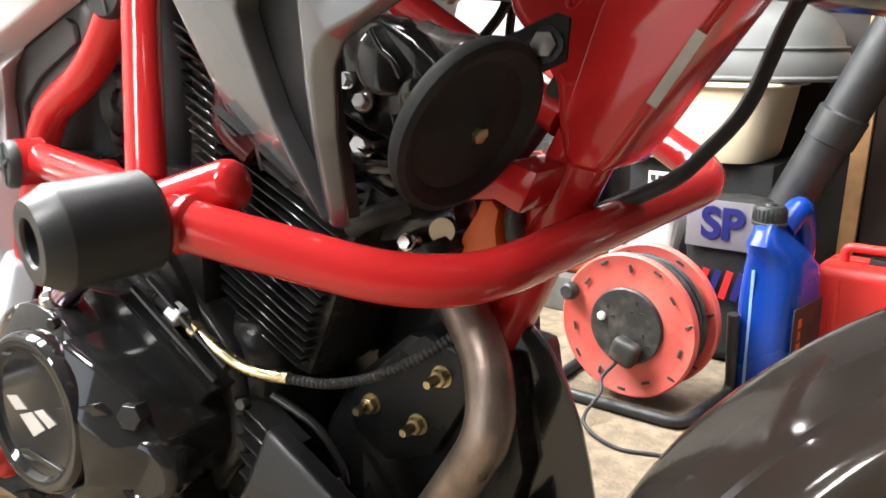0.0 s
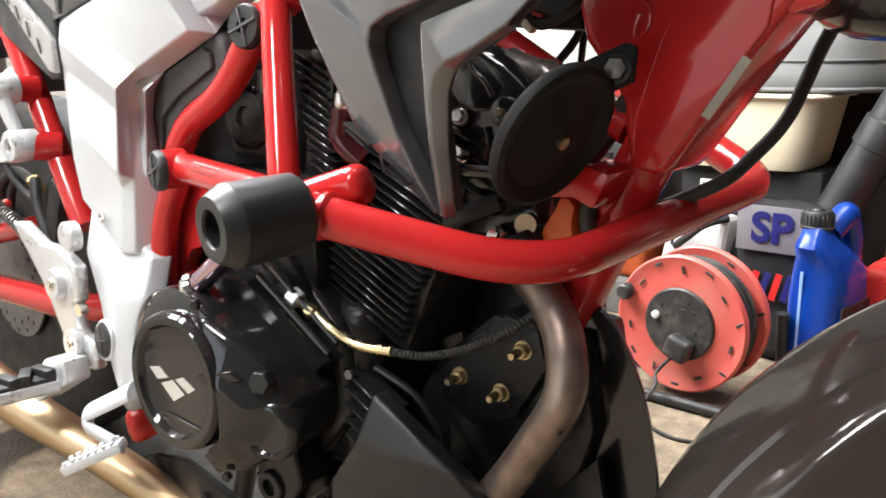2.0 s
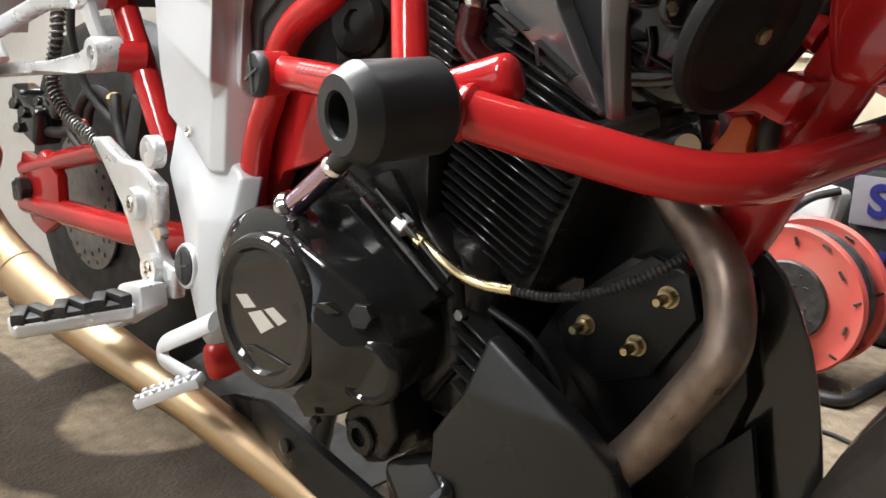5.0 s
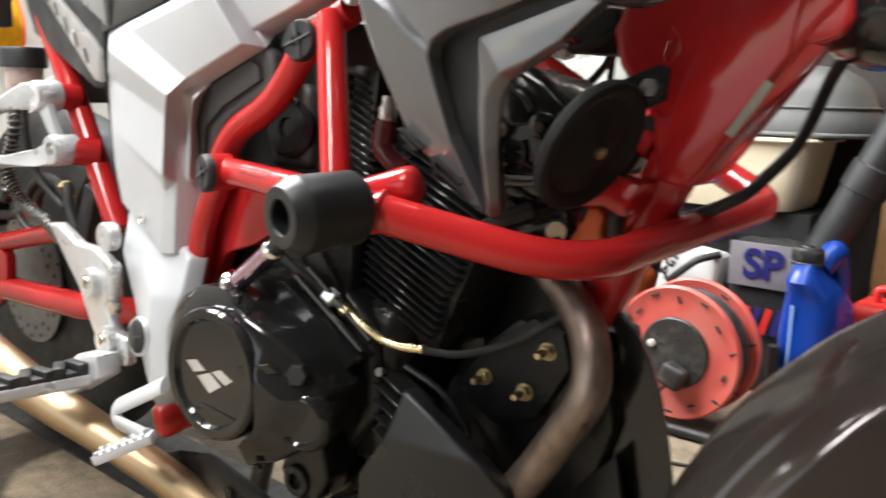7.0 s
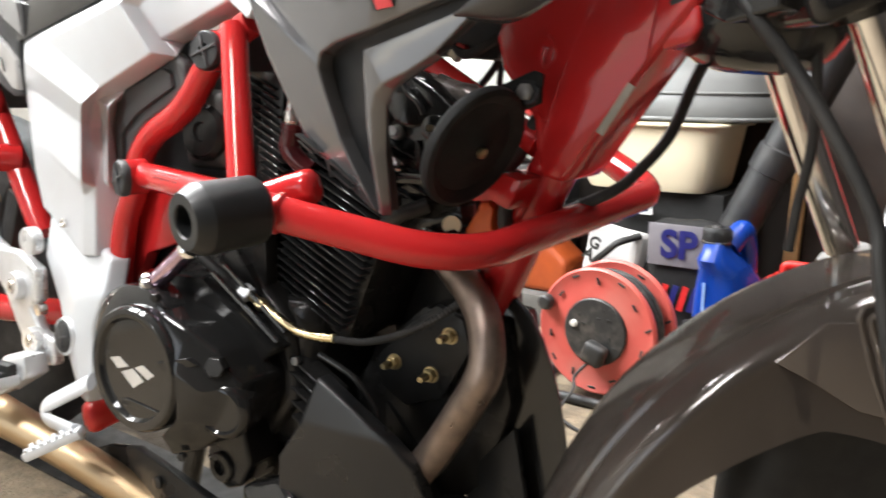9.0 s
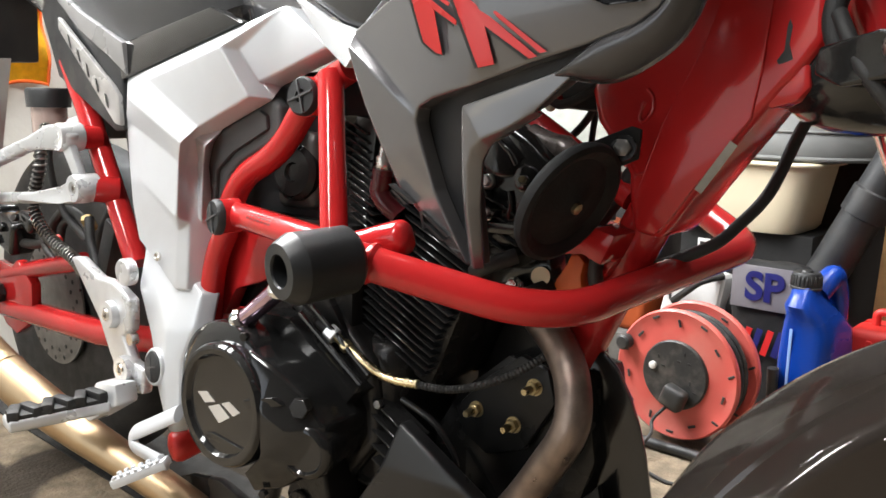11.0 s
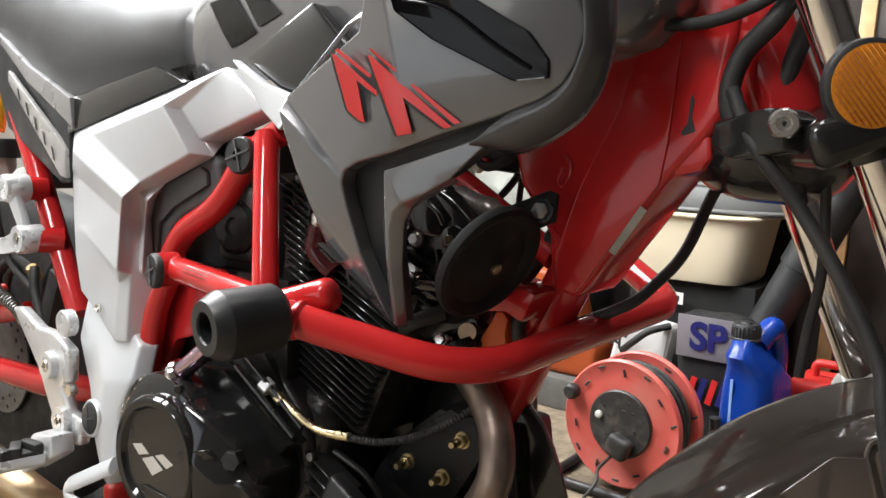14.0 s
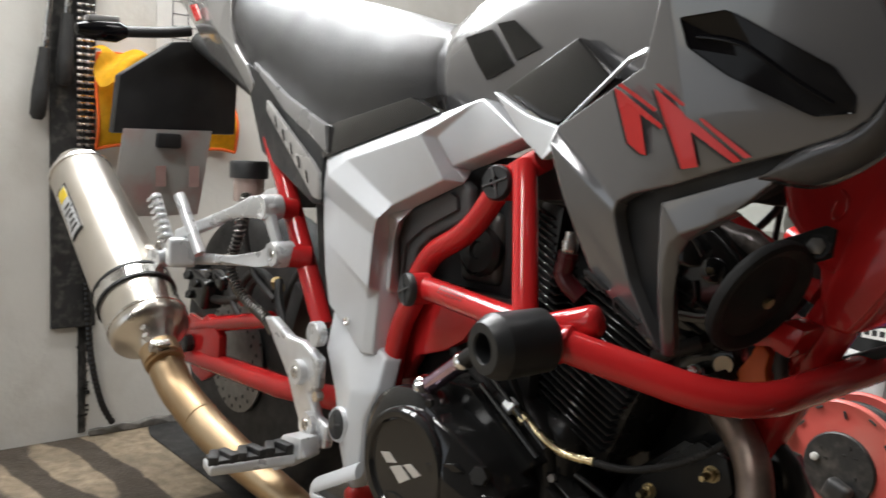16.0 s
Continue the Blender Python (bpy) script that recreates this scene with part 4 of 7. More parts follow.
part("head_flange", slab([(x, -0.086, z) for x, z in ((0.060, 0.567), (0.090, 0.571), (0.140, 0.572), (0.172, 0.578), (0.170, 0.566), (0.136, 0.561), (0.086, 0.559), (0.060, 0.555))], (0, -0.012, 0), 0.003, 2), BLACK, side)
for rib in (((0.108, 0.662), (0.117, 0.649), (0.128, 0.641), (0.136, 0.629)), ((0.094, 0.645), (0.102, 0.6355), (0.112, 0.630), (0.117, 0.618)), ((0.070, 0.652), (0.074, 0.630), (0.078, 0.600), (0.076, 0.578)), ((0.128, 0.603), (0.131, 0.590), (0.128, 0.576))):
    part("cast_rib", sweep(spline([(x, -0.0895, z) for x, z in rib]), 0.0036, 10), BLACK, side)
for at, r, m_ in (((0.087, -0.095, 0.626), 0.0062, ALLOY), ((0.104, -0.095, 0.611), 0.0066, ALLOY), ((0.105, -0.097, 0.580), 0.0080, ALLOY), ((0.149, -0.096, 0.616), 0.0042, ZINC), ((0.127, -0.075, 0.507), 0.0065, CHROME)):
    part("head_bolt", hexnut(at, (0.3, -1, 0.2), r * 1.55, r * 1.4), m_, eng)
    part("bolt_flange", lathe([(-0.009, r * 1.2), (-0.002, r * 1.2), (0.0012, r * 1.15), (0.002, r)], at, (0.3, -1, 0.2), 20), STEEL, eng)
plug_cap = part("plug_cap", sweep(spline([(-0.021, -0.115, 0.616), (-0.024, -0.115, 0.602), (-0.026, -0.115, 0.590), (-0.018, -0.113, 0.578), (-0.004, -0.108, 0.566)]), 0.0115, 16), mat("maroon_rubber", (0.10, 0.012, 0.016), 0.3, vary=0.1, bump=0.1), eng, "maroon rubber spark plug cap")
part("cap_collar", lathe([(0, 0.0085), (0.004, 0.0095), (0.014, 0.0095), (0.018, 0.007), (0.026, 0.0065)], (-0.021, -0.115, 0.614), (0.1, 0, 1), 20), STEEL, plug_cap, "bright metal collar")
part("spark_cap", sweep(spline([(0.10, -0.105, 0.52), (0.12, -0.11, 0.53), (0.14, -0.09, 0.54)]), 0.008, 14), RUBBER, eng)
part("exhaust_flange", lathe([(0, 0.029), (0.012, 0.029), (0.014, 0.026), (0.014, 0.02)], (0.140, -0.058, 0.500), (0.55, -0.1, -0.8), 28), CASE, eng)
part("intake_pipe", lathe([(0, 0.032), (0.03, 0.034), (0.07, 0.030)], (-0.02, -0.04, 0.585), (-0.9, 0, 0.2), 24), RUBBER, eng)
part("carburettor", box((0.075, 0.07, 0.095), pose(-0.178, -0.075, 0.603), 0.014, 3), mat("dull_cast_zinc", (0.09, 0.085, 0.08), 0.5, 0.5, bump=0.4), eng, "dull cast carburettor")
part("float_cover", lathe([(0, 0.034), (0.008, 0.034), (0.014, 0.028), (0.014, 0.012), (0.010, 0.010), (0.010, 0)], (-0.172, -0.106, 0.600), (0.1, -1, 0.1), 28), CASE, eng)
rear_block = part("rear_fin_block", box((0.036, 0.05, 0.125), pose(-0.066, -0.082, 0.607, 0, 8, 0), 0.004), CASE, eng, "black finned block behind the cylinder")
for i in range(12):
    part("fin", box((0.046, 0.060, 0.0030), pose(-0.071 + 0.0012 * i, -0.083, 0.660 - 0.0098 * i, 0, 24, 0), 0.001, 1), COVER, rear_block)

# starter lead and its brass pipe
line = spline([(-0.060, -0.148, 0.428), (-0.022, -0.142, 0.406), (-0.002, -0.136, 0.395), (0.018, -0.130, 0.391), (0.043, -0.125, 0.392)])
pipe = part("breather_pipe", sweep(line, 0.0052, 14), BRASS, eng, "bent pale brass breather pipe")
part("pipe_nut", hexnut((-0.070, -0.151, 0.434), (0.85, 0.1, -0.5), 0.0165, 0.013), ALLOY, pipe, "bright plated union nut")
part("pipe_nut", hexnut((-0.049, -0.147, 0.4215), (0.85, 0.1, -0.5), 0.013, 0.008), ZINC, pipe)
part("pipe_sleeve", sweep([Vector((-0.086, -0.152, 0.440)), Vector((-0.068, -0.150, 0.432))], 0.0055, 12), RUBBER, pipe)


def corrugated(name, line, r, parent, pitch=0.004, material=RUBBER):
    """A ribbed hose along a line."""
    pts, dist = [line[0]], 0.0
    total = sum((b - a).length for a, b in zip(line, line[1:]))
    n = max(int(total / pitch) * 2, 4)
    out, i, run = [], 0, 0.0
    seg = [(b - a).length for a, b in zip(line, line[1:])]
    for j in range(n + 1):
        want = total * j / n
        while i < len(seg) - 1 and run + seg[i] < want:
            run += seg[i]
            i += 1
        out.append(line[i].lerp(line[i + 1], min((want - run) / max(seg[i], 1e-6), 1)))
    return part(name, sweep(out, [r * (1.0 if j % 2 else 0.8) for j in range(len(out))], 10), material, parent, sharp=20)


corrugated("ribbed_hose", spline([(0.042, -0.124, 0.391), (0.075, -0.112, 0.391), (0.115, -0.10, 0.404), (0.15, -0.08, 0.425), (0.175, -0.05, 0.45)]), 0.0046, pipe)
corrugated("ribbed_hose", spline([(-0.086, -0.152, 0.440), (-0.115, -0.150, 0.450), (-0.148, -0.146, 0.462), (-0.19, -0.14, 0.48)]), 0.0062, pipe)

# lower front mount with its plated nuts
mat_print = mat("dark_red_print", (0.16, 0.006, 0.006), 0.4, bump=0)
mount = part("engine_mount", slab([(x, -0.058, z) for x, z in ((0.040, 0.350), (0.085, 0.395), (0.128, 0.428), (0.162, 0.418), (0.172, 0.385), (0.135, 0.325), (0.085, 0.305), (0.05, 0.322))], (0, 0.01, 0), 0.003), DARKMETAL, bike, "black steel engine mounting plate")
for at in ((0.147, -0.058, 0.398), (0.071, -0.058, 0.354), (0.122, -0.058, 0.350)):
    part("washer", lathe([(0, 0.0092), (0.002, 0.0092), (0.002, 0.004)], at, (0.12, -1, 0.02), 24), ZINC, mount)
    p = Vector(at)
    part("nut", hexnut(p + Vector((0, -0.002, 0)), (0.12, -1, 0.02), 0.013, 0.0075), ZINC, mount)
    part("stud", lathe([(0, 0.0042), (0.013, 0.0042), (0.015, 0.0032), (0.015, 0)], p + Vector((0.0, -0.008, 0)), (0.12, -1, 0.02), 14), ZINC, mount)
for i in range(3):
    for j in range(7):
        c = Vector((-0.128 + 0.0075 * j, 0, 0))
        ax = Vector((-0.185, -0.192, 0.557)).lerp(Vector((0.06, -0.228, 0.548)), (c.x + 0.185) / 0.245)
        a = radians(20 + 16 * i)
        q = ax + 0.0148 * (Vector((0, -1, 0)) * math.cos(a) + Vector((0, 0, 1)) * math.sin(a))
        part("print_bar", box((0.005, 0.0006, 0.0022), Matrix.Translation(q) @ pose(0, 0, 0, -math.degrees(a), 0, 0), 0), mat_print, frame_part)
part("lower_case", slab([(x, -0.045, z) for x, z in ((-0.02, 0.28), (0.03, 0.36), (0.10, 0.42), (0.20, 0.42), (0.215, 0.33), (0.18, 0.22), (0.05, 0.16))], (0, 0.08, 0), 0.01), CASE, eng)
for at in ((-0.009, -0.130, 0.358), (0.075, -0.10, 0.30)):
    part("case_bolt", hexnut(at, (0.1, -1, 0.1), 0.009, 0.006), STEEL, eng)
for i in range(5):
    part("sump_fin", box((0.07, 0.03, 0.003), pose(0.012, -0.118, 0.345 - 0.017 * i, 0, 26, 0), 0.001, 1), CASE, eng)
part("cover_rib", sweep(spline([(0.01, -0.115, 0.365), (0.05, -0.105, 0.345), (0.075, -0.10, 0.315), (0.08, -0.10, 0.30)]), 0.004, 10), BLACK, eng)

# exhaust
part("exhaust_header", sweep(spline([(0.112, -0.046, 0.500), (0.1506, -0.0503, 0.4640), (0.1790, -0.0629, 0.4480), (0.2035, -0.0779, 0.4219), (0.2133, -0.0930, 0.3819), (0.1873, -0.098, 0.3308), (0.1485, -0.0988, 0.273), (0.1021, -0.1016, 0.2201), (0.03, -0.13, 0.165), (-0.06, -0.14, 0.125)], steps=10), 0.0182, 28), HEATED, bike, "heat-browned steel exhaust header")
link = spline([(-0.02, -0.13, 0.075), (-0.151, -0.160, 0.107), (-0.304, -0.220, 0.188), (-0.446, -0.270, 0.247), (-0.528, -0.293, 0.280), (-0.574, -0.304, 0.302), (-0.631, -0.316, 0.334), (-0.664, -0.324, 0.370), (-0.70, -0.332, 0.408)], steps=10)
mid = part("exhaust_link_pipe", sweep(link, [0.0225 + 0.0060 * min(1.0, max(0.0, (-0.36 - p.x) / 0.16)) for p in link], 28), GOLD, bike, "gold-tinted stainless exhaust link pipe")
for at, way in (((-0.574, -0.304, 0.302), (-0.6, -0.13, 0.30)),):
    part("weld_ring", lathe([(-0.0022, 0.0283), (0, 0.0296), (0.0022, 0.0283)], at, way, 28), GOLD, mid)
S0, S1 = Vector((-0.676, -0.3286, 0.390)), Vector((-1.06, -0.342, 0.668))
sil_way = (S1 - S0).normalized()
sil_len = (S1 - S0).length
SR = lambda k: 0.0635 - 0.0085 * (k - 0.05) / (sil_len - 0.05)
sil = part("silencer", lathe([(0.004, 0.0295), (0.016, 0.034), (0.030, 0.049), (0.036, 0.060), (0.042, 0.0635), (0.05, 0.0640), (0.055, SR(0.055)), (sil_len - 0.03, SR(sil_len)), (sil_len - 0.025, 0.0525), (sil_len, 0.040), (sil_len + 0.012, 0.034), (sil_len + 0.012, 0.027), (sil_len - 0.05, 0.026)], S0, sil_way, 56), BRUSHED, bike, "brushed stainless round silencer")
part("band_clamp", lathe([(0.112, SR(0.112)), (0.112, SR(0.112) + 0.0025), (0.138, SR(0.138) + 0.0025), (0.138, SR(0.138))], S0, sil_way, 56), STEEL, sil, "polished band clamp with dark edging")
for k in (0.110, 0.137):
    part("clamp_edge", lathe([(k, SR(k) + 0.001), (k, SR(k) + 0.004), (k + 0.0045, SR(k) + 0.004), (k + 0.0045, SR(k) + 0.001)], S0, sil_way, 56), PLASTIC, sil, "black rubber edging")
part("seam_ring", lathe([(0.055, 0.0636), (0.056, 0.0652), (0.060, 0.0652), (0.061, 0.0636)], S0, sil_way, 56), STEEL, sil)
part("seam_ring", lathe([(sil_len - 0.032, 0.0551), (sil_len - 0.031, 0.0565), (sil_len - 0.022, 0.0560), (sil_len - 0.021, 0.053)], S0, sil_way, 56), STEEL, sil)
part("inlet_collar", lathe([(-0.022, 0.0290), (-0.020, 0.0315), (0.004, 0.0315), (0.006, 0.0290)], S0, sil_way, 32), GOLD, mid)
part("collar_bead", lathe([(-0.028, 0.0288), (-0.0255, 0.0312), (-0.023, 0.0288)], S0, sil_way, 32), GOLD, mid)
part("clamp_lug", box((0.03, 0.018, 0.012), axis_frame(S0 + Vector((0.034, -0.014, 0.016)), sil_way), 0.003), STEEL, mid)
for d in ((0.018, -0.024, 0.024), (0.036, -0.016, 0.008), (0.004, -0.022, 0.034)):
    part("clamp_bolt", hexnut(S0 + Vector(d), (0.2, -0.6, 0.6), 0.010, 0.012), STEEL, mid)
side = sil_way.cross(Vector((0, 0, 1))).normalized()
up2 = side.cross(sil_way)


def wrap(name, k0, k1, a0, a1, lift, material, parent):
    """A thin plate wrapped on the silencer between two lengths and two angles."""
    b = bmesh.new()
    rows = []
    for j in range(7):
        a = radians(a0 + (a1 - a0) * j / 6)
        rad = side * math.cos(a) + up2 * math.sin(a)
        rows.append([b.verts.new(S0 + sil_way * k + rad * (SR(k) + lift)) for k in (k0, k1)] + [b.verts.new(S0 + sil_way * k + rad * (SR(k) + lift + 0.001)) for k in (k1, k0)])
    for p, q in zip(rows, rows[1:]):
        for j in range(4):
            b.faces.new((p[j], p[(j + 1) % 4], q[(j + 1) % 4], q[j]))
    b.faces.new(rows[0])
    b.faces.new(rows[-1])
    return part(name, b, material, parent)


plate = wrap("maker_plate", 0.268, 0.388, 150, 184, 0.0002, INK, sil)
wrap("plate_field", 0.273, 0.383, 152.5, 181.5, 0.0006, ALLOY, plate)
wrap("warning_mark", 0.354, 0.380, 154, 176, 0.0010, mat("yellow_print", (0.75, 0.55, 0.03), 0.4, bump=0), plate)
for i in range(5):
    wrap("print_bar", 0.282 + 0.013 * i, 0.288 + 0.013 * i, 156 + 2 * (i % 2), 176 - 4 * (i % 3), 0.0010, INK, plate)

# belly pan
belly = part("belly_pan", shell([(0.036, -0.146, 0.354), (0.130, -0.140, 0.300), (0.152, -0.13, 0.275), (0.185, -0.10, 0.13), (0.02, -0.155, 0.09), (-0.012, -0.165, 0.185), (-0.008, -0.165, 0.258), (0.022, -0.160, 0.305)],
                                [(0, 1, 7), (1, 2, 6, 7), (2, 3, 5, 6), (3, 4, 5)], (0, 0.02, 0), 0.005), PANEL, bike, "satin black plastic belly pan")
part("belly_nose", shell([(-0.065, -0.170, 0.208), (-0.016, -0.160, 0.228), (0.016, -0.168, 0.215), (0.03, -0.160, 0.12), (-0.05, -0.168, 0.10), (-0.012, -0.190, 0.178)], [(0, 1, 5), (1, 2, 5), (2, 3, 5), (3, 4, 5), (4, 0, 5)], (0, 0.03, 0), 0.006), BLACK, belly)
part("lower_strip", slab([(-0.354, -0.19, 0.176), (-0.30, -0.19, 0.200), (-0.236, -0.19, 0.214), (-0.168, -0.19, 0.202), (-0.039, -0.19, 0.178), (-0.020, -0.19, 0.140), (-0.035, -0.19, 0.120), (-0.172, -0.19, 0.150), (-0.257, -0.19, 0.166)], (0, 0.012, 0), 0.003), DARKMETAL, belly, "matt black lower guard plate")
part("strip_bolt", lathe([(0, 0.008), (0.003, 0.008), (0.004, 0.006), (0.004, 0)], (-0.19, -0.192, 0.183), (0, -1, 0), 16), CASE, belly)

# mudflap between engine and front wheel
flap_edge = [(0.192, 0.440), (0.206, 0.440), (0.222, 0.424), (0.236, 0.400), (0.248, 0.370), (0.257, 0.338), (0.265, 0.298), (0.272, 0.250), (0.276, 0.16), (0.276, 0.05), (0.16, 0.05), (0.15, 0.16), (0.15, 0.26), (0.155, 0.34), (0.17, 0.41)]
part("mudflap", slab([(x, -0.015 - 0.10 * (0.276 - x), z) for x, z in flap_edge], (-0.006, 0.012, 0), 0.004, 2), BLACK, bike, "gloss black flap behind the front wheel")
part("flap_web", slab([(x, -0.050, z) for x, z in ((0.05, 0.30), (0.10, 0.25), (0.130, 0.206), (0.160, 0.213), (0.179, 0.232), (0.180, 0.262), (0.222, 0.31), (0.242, 0.213), (0.24, 0.10), (0.19, 0.12), (0.192, 0.191), (0.181, 0.209), (0.165, 0.196), (0.160, 0.13), (0.05, 0.10))], (0, 0.008, 0), 0.002), DARKMETAL, bike, "black plastic web behind the belly pan")
part("frame_cradle", sweep(rounded([(0.15, 0.03, 0.36), (0.20, 0.03, 0.16), (0.10, 0.03, 0.10), (-0.25, 0.03, 0.16)], 0.05), 0.014, 14), BLACK, bike)

# horn
hn = Vector((0.865, -0.115, -0.425)).normalized()
HC = Vector((0.223, -0.1285, 0.603))
horn = part("horn", lathe([(-0.022, 0.014), (-0.021, 0.024), (-0.012, 0.027), (-0.010, 0.052), (-0.007, 0.0575), (-0.002, 0.0595), (0.003, 0.0585), (0.005, 0.054), (0.002, 0.047), (-0.001, 0.044), (0.000, 0.032), (0.004, 0.014), (0.007, 0.010), (0.007, 0)], HC, hn, 56), DULLBLACK, bike, "black round disc horn")
part("centre_bolt", hexnut(HC + hn * 0.007, hn, 0.010, 0.004), ZINC, horn)
part("horn_bracket", slab([(0.206, -0.100, 0.645), (0.213, -0.098, 0.652), (0.255, -0.086, 0.671), (0.264, -0.084, 0.668), (0.262, -0.084, 0.642), (0.245, -0.088, 0.634), (0.225, -0.096, 0.628)], (0, 0.004, 0), 0.0015), DULLBLACK, horn)
part("bracket_washer", lathe([(0, 0.0118), (0.002, 0.0115), (0.002, 0.006)], (0.2505, -0.089, 0.6515), (0.3, -1, 0.2), 22), CASE, horn)
part("bracket_bolt", hexnut((0.2505, -0.090, 0.6515), (0.3, -1, 0.2), 0.014, 0.006), DISC, horn, "grey steel bracket bolt")

# rear hangers, pegs and brake pedal
hang = part("footrest_hanger", slab([(x, -0.224, z) for x, z in ((-0.531, 0.462), (-0.507, 0.465), (-0.455, 0.445), (-0.415, 0.445), (-0.372, 0.428), (-0.375, 0.385), (-0.395, 0.375), (-0.375, 0.345), (-0.345, 0.340), (-0.350, 0.305), (-0.40, 0.300), (-0.432, 0.345), (-0.455, 0.385))], (0, 0.016, 0), 0.005, 3), ALLOY, bike, "cast alloy footrest hanger")
part("upper_ear", lathe([(0, 0.018), (0.012, 0.018), (0.014, 0.016), (0.014, 0)], (-0.385, -0.212, 0.462), (0, -1, 0), 24), ALLOY, hang)
for at in ((-0.417, -0.222, 0.401), (-0.385, -0.222, 0.333)):
    part("boss", lathe([(0, 0.019), (0.012, 0.0175), (0.012, 0.0095), (0.006, 0.009), (0.006, 0)], at, (0, -1, 0.05), 26), ALLOY, hang)
    bolt("hanger_bolt", Vector(at) + Vector((0, -0.005, 0)), (0, -1, 0.05), 0.0085, hang, STEEL)
part("spacer", lathe([(0, 0.008), (0.01, 0.008)], (-0.375, -0.215, 0.375), (0, -1, 0), 14), STEEL, hang)
part("peg_bracket", slab([(-0.405, -0.228, 0.318), (-0.355, -0.228, 0.326), (-0.350, -0.228, 0.300), (-0.385, -0.250, 0.275), (-0.410, -0.250, 0.278)], (0, -0.03, 0.0), 0.004), ALLOY, hang)
part("peg_pin", lathe([(0, 0.0065), (0.003, 0.0065), (0.004, 0.004), (0.004, 0)], (-0.390, -0.258, 0.300), (0, -1, 0.1), 14), STEEL, hang)
peg_a, peg_b = Vector((-0.372, -0.262, 0.300)), Vector((-0.392, -0.375, 0.296))
peg = part("rider_footrest", box((0.036, 0.118, 0.015), Matrix.Translation((peg_a + peg_b) / 2) @ pose(0, 0, 0, 0, 0, -10), 0.005, 3), ALLOY, bike, "alloy rider footrest with black rubber")
for i in range(6):
    c = peg_a.lerp(peg_b, 0.10 + 0.165 * i)
    part("rubber_block", box((0.034, 0.014, 0.014), Matrix.Translation(c + Vector((0, 0, 0.013))) @ pose(0, 0, 0, 0, 0, -10 + 18 * (-1) ** i), 0.004), RUBBER, peg, "black rubber tread block")
part("rubber_bed", box((0.032, 0.112, 0.006), Matrix.Translation((peg_a + peg_b) / 2 + Vector((0, 0, 0.0095))) @ pose(0, 0, 0, 0, 0, -10), 0.002), RUBBER, peg)
pedal = part("brake_pedal", sweep(rounded([(-0.245, -0.235, 0.312), (-0.331, -0.249, 0.266), (-0.326, -0.251, 0.250), (-0.250, -0.255, 0.254)], 0.014), 0.0122, 14, flat=0.5), SILVER, bike, "silver alloy brake pedal")
pv = (Vector((-0.294, -0.294, 0.228)) - Vector((-0.245, -0.254, 0.256))).normalized()
PED = Matrix.Translation((-0.269, -0.274, 0.242)) @ Matrix((pv.cross(Vector((0, 0, 1))).normalized(), pv, pv.cross(Vector((0, 0, 1))).normalized().cross(pv))).transposed().to_4x4()
part("pedal_tread", box((0.022, 0.074, 0.012), PED, 0.004), SILVER, pedal)
for i in range(7):
    for s in (-1, 1):
        part("tread_tooth", box((0.006, 0.005, 0.004), PED @ pose(0.0075 * s, -0.029 + 0.0097 * i, 0.0072), 0.001, 1), SILVER, pedal)
part("red_end_cap", lathe([(-0.05, 0.014), (-0.012, 0.016), (0.0, 0.019), (0.010, 0.0205), (0.017, 0.0195), (0.021, 0.016), (0.023, 0.009), (0.0235, 0)], (-0.292, -0.196, 0.248), (-0.35, -1, -0.1), 28), RED_PLASTIC, bike, "red rubber end cap")

PY = lambda x, z, out=0.0: (x, -0.214 + min(0.0, (x + 0.55) * 0.34) - out, z)
pil = part("pillion_hanger", slab([PY(x, z) for x, z in ((-0.745, 0.576), (-0.62, 0.625), (-0.585, 0.643), (-0.555, 0.647), (-0.538, 0.629), (-0.551, 0.608), (-0.59, 0.608), (-0.62, 0.606), (-0.745, 0.556))], (0, 0.018, 0), 0.005, 3), ALLOY, bike, "cast alloy pillion footrest hanger")
part("lower_arm", slab([PY(x, z) for x, z in ((-0.745, 0.538), (-0.62, 0.546), (-0.565, 0.558), (-0.520, 0.577), (-0.500, 0.558), (-0.512, 0.538), (-0.56, 0.534), (-0.64, 0.528), (-0.745, 0.518))], (0, 0.018, 0), 0.006, 3), ALLOY, pil)
part("link_arm", slab([PY(x, z, -0.004) for x, z in ((-0.570, 0.630), (-0.552, 0.632), (-0.510, 0.560), (-0.526, 0.554))], (0, 0.012, 0), 0.004, 2), ALLOY, pil)
for at in ((-0.561, -0.206, 0.627), (-0.522, -0.206, 0.558)):
    part("boss", lathe([(-0.02, 0.020), (0.010, 0.020), (0.014, 0.0185), (0.014, 0.010), (0.008, 0.009), (0.008, 0)], at, (0, -1, 0), 28), ALLOY, pil)
    bolt("hanger_bolt", Vector(at) + Vector((0, -0.005, 0)), (0, -1, 0), 0.0075, pil, STEEL)
part("frame_lug", sweep([Vector((-0.558, -0.16, 0.625)), Vector((-0.560, -0.19, 0.627))], 0.017, 18), RED, frame_part)
part("frame_lug", sweep([Vector((-0.510, -0.16, 0.553)), Vector((-0.520, -0.19, 0.557))], 0.019, 18), RED, frame_part)
part("end_block", box((0.088, 0.044, 0.048), pose(-0.721, -0.279, 0.541, 0, -6, -18), 0.008, 3), ALLOY, pil)
part("block_ear", lathe([(-0.014, 0.016), (0.014, 0.016)], (-0.757, -0.298, 0.528), (0.3, -1, 0), 22), ALLOY, pil)
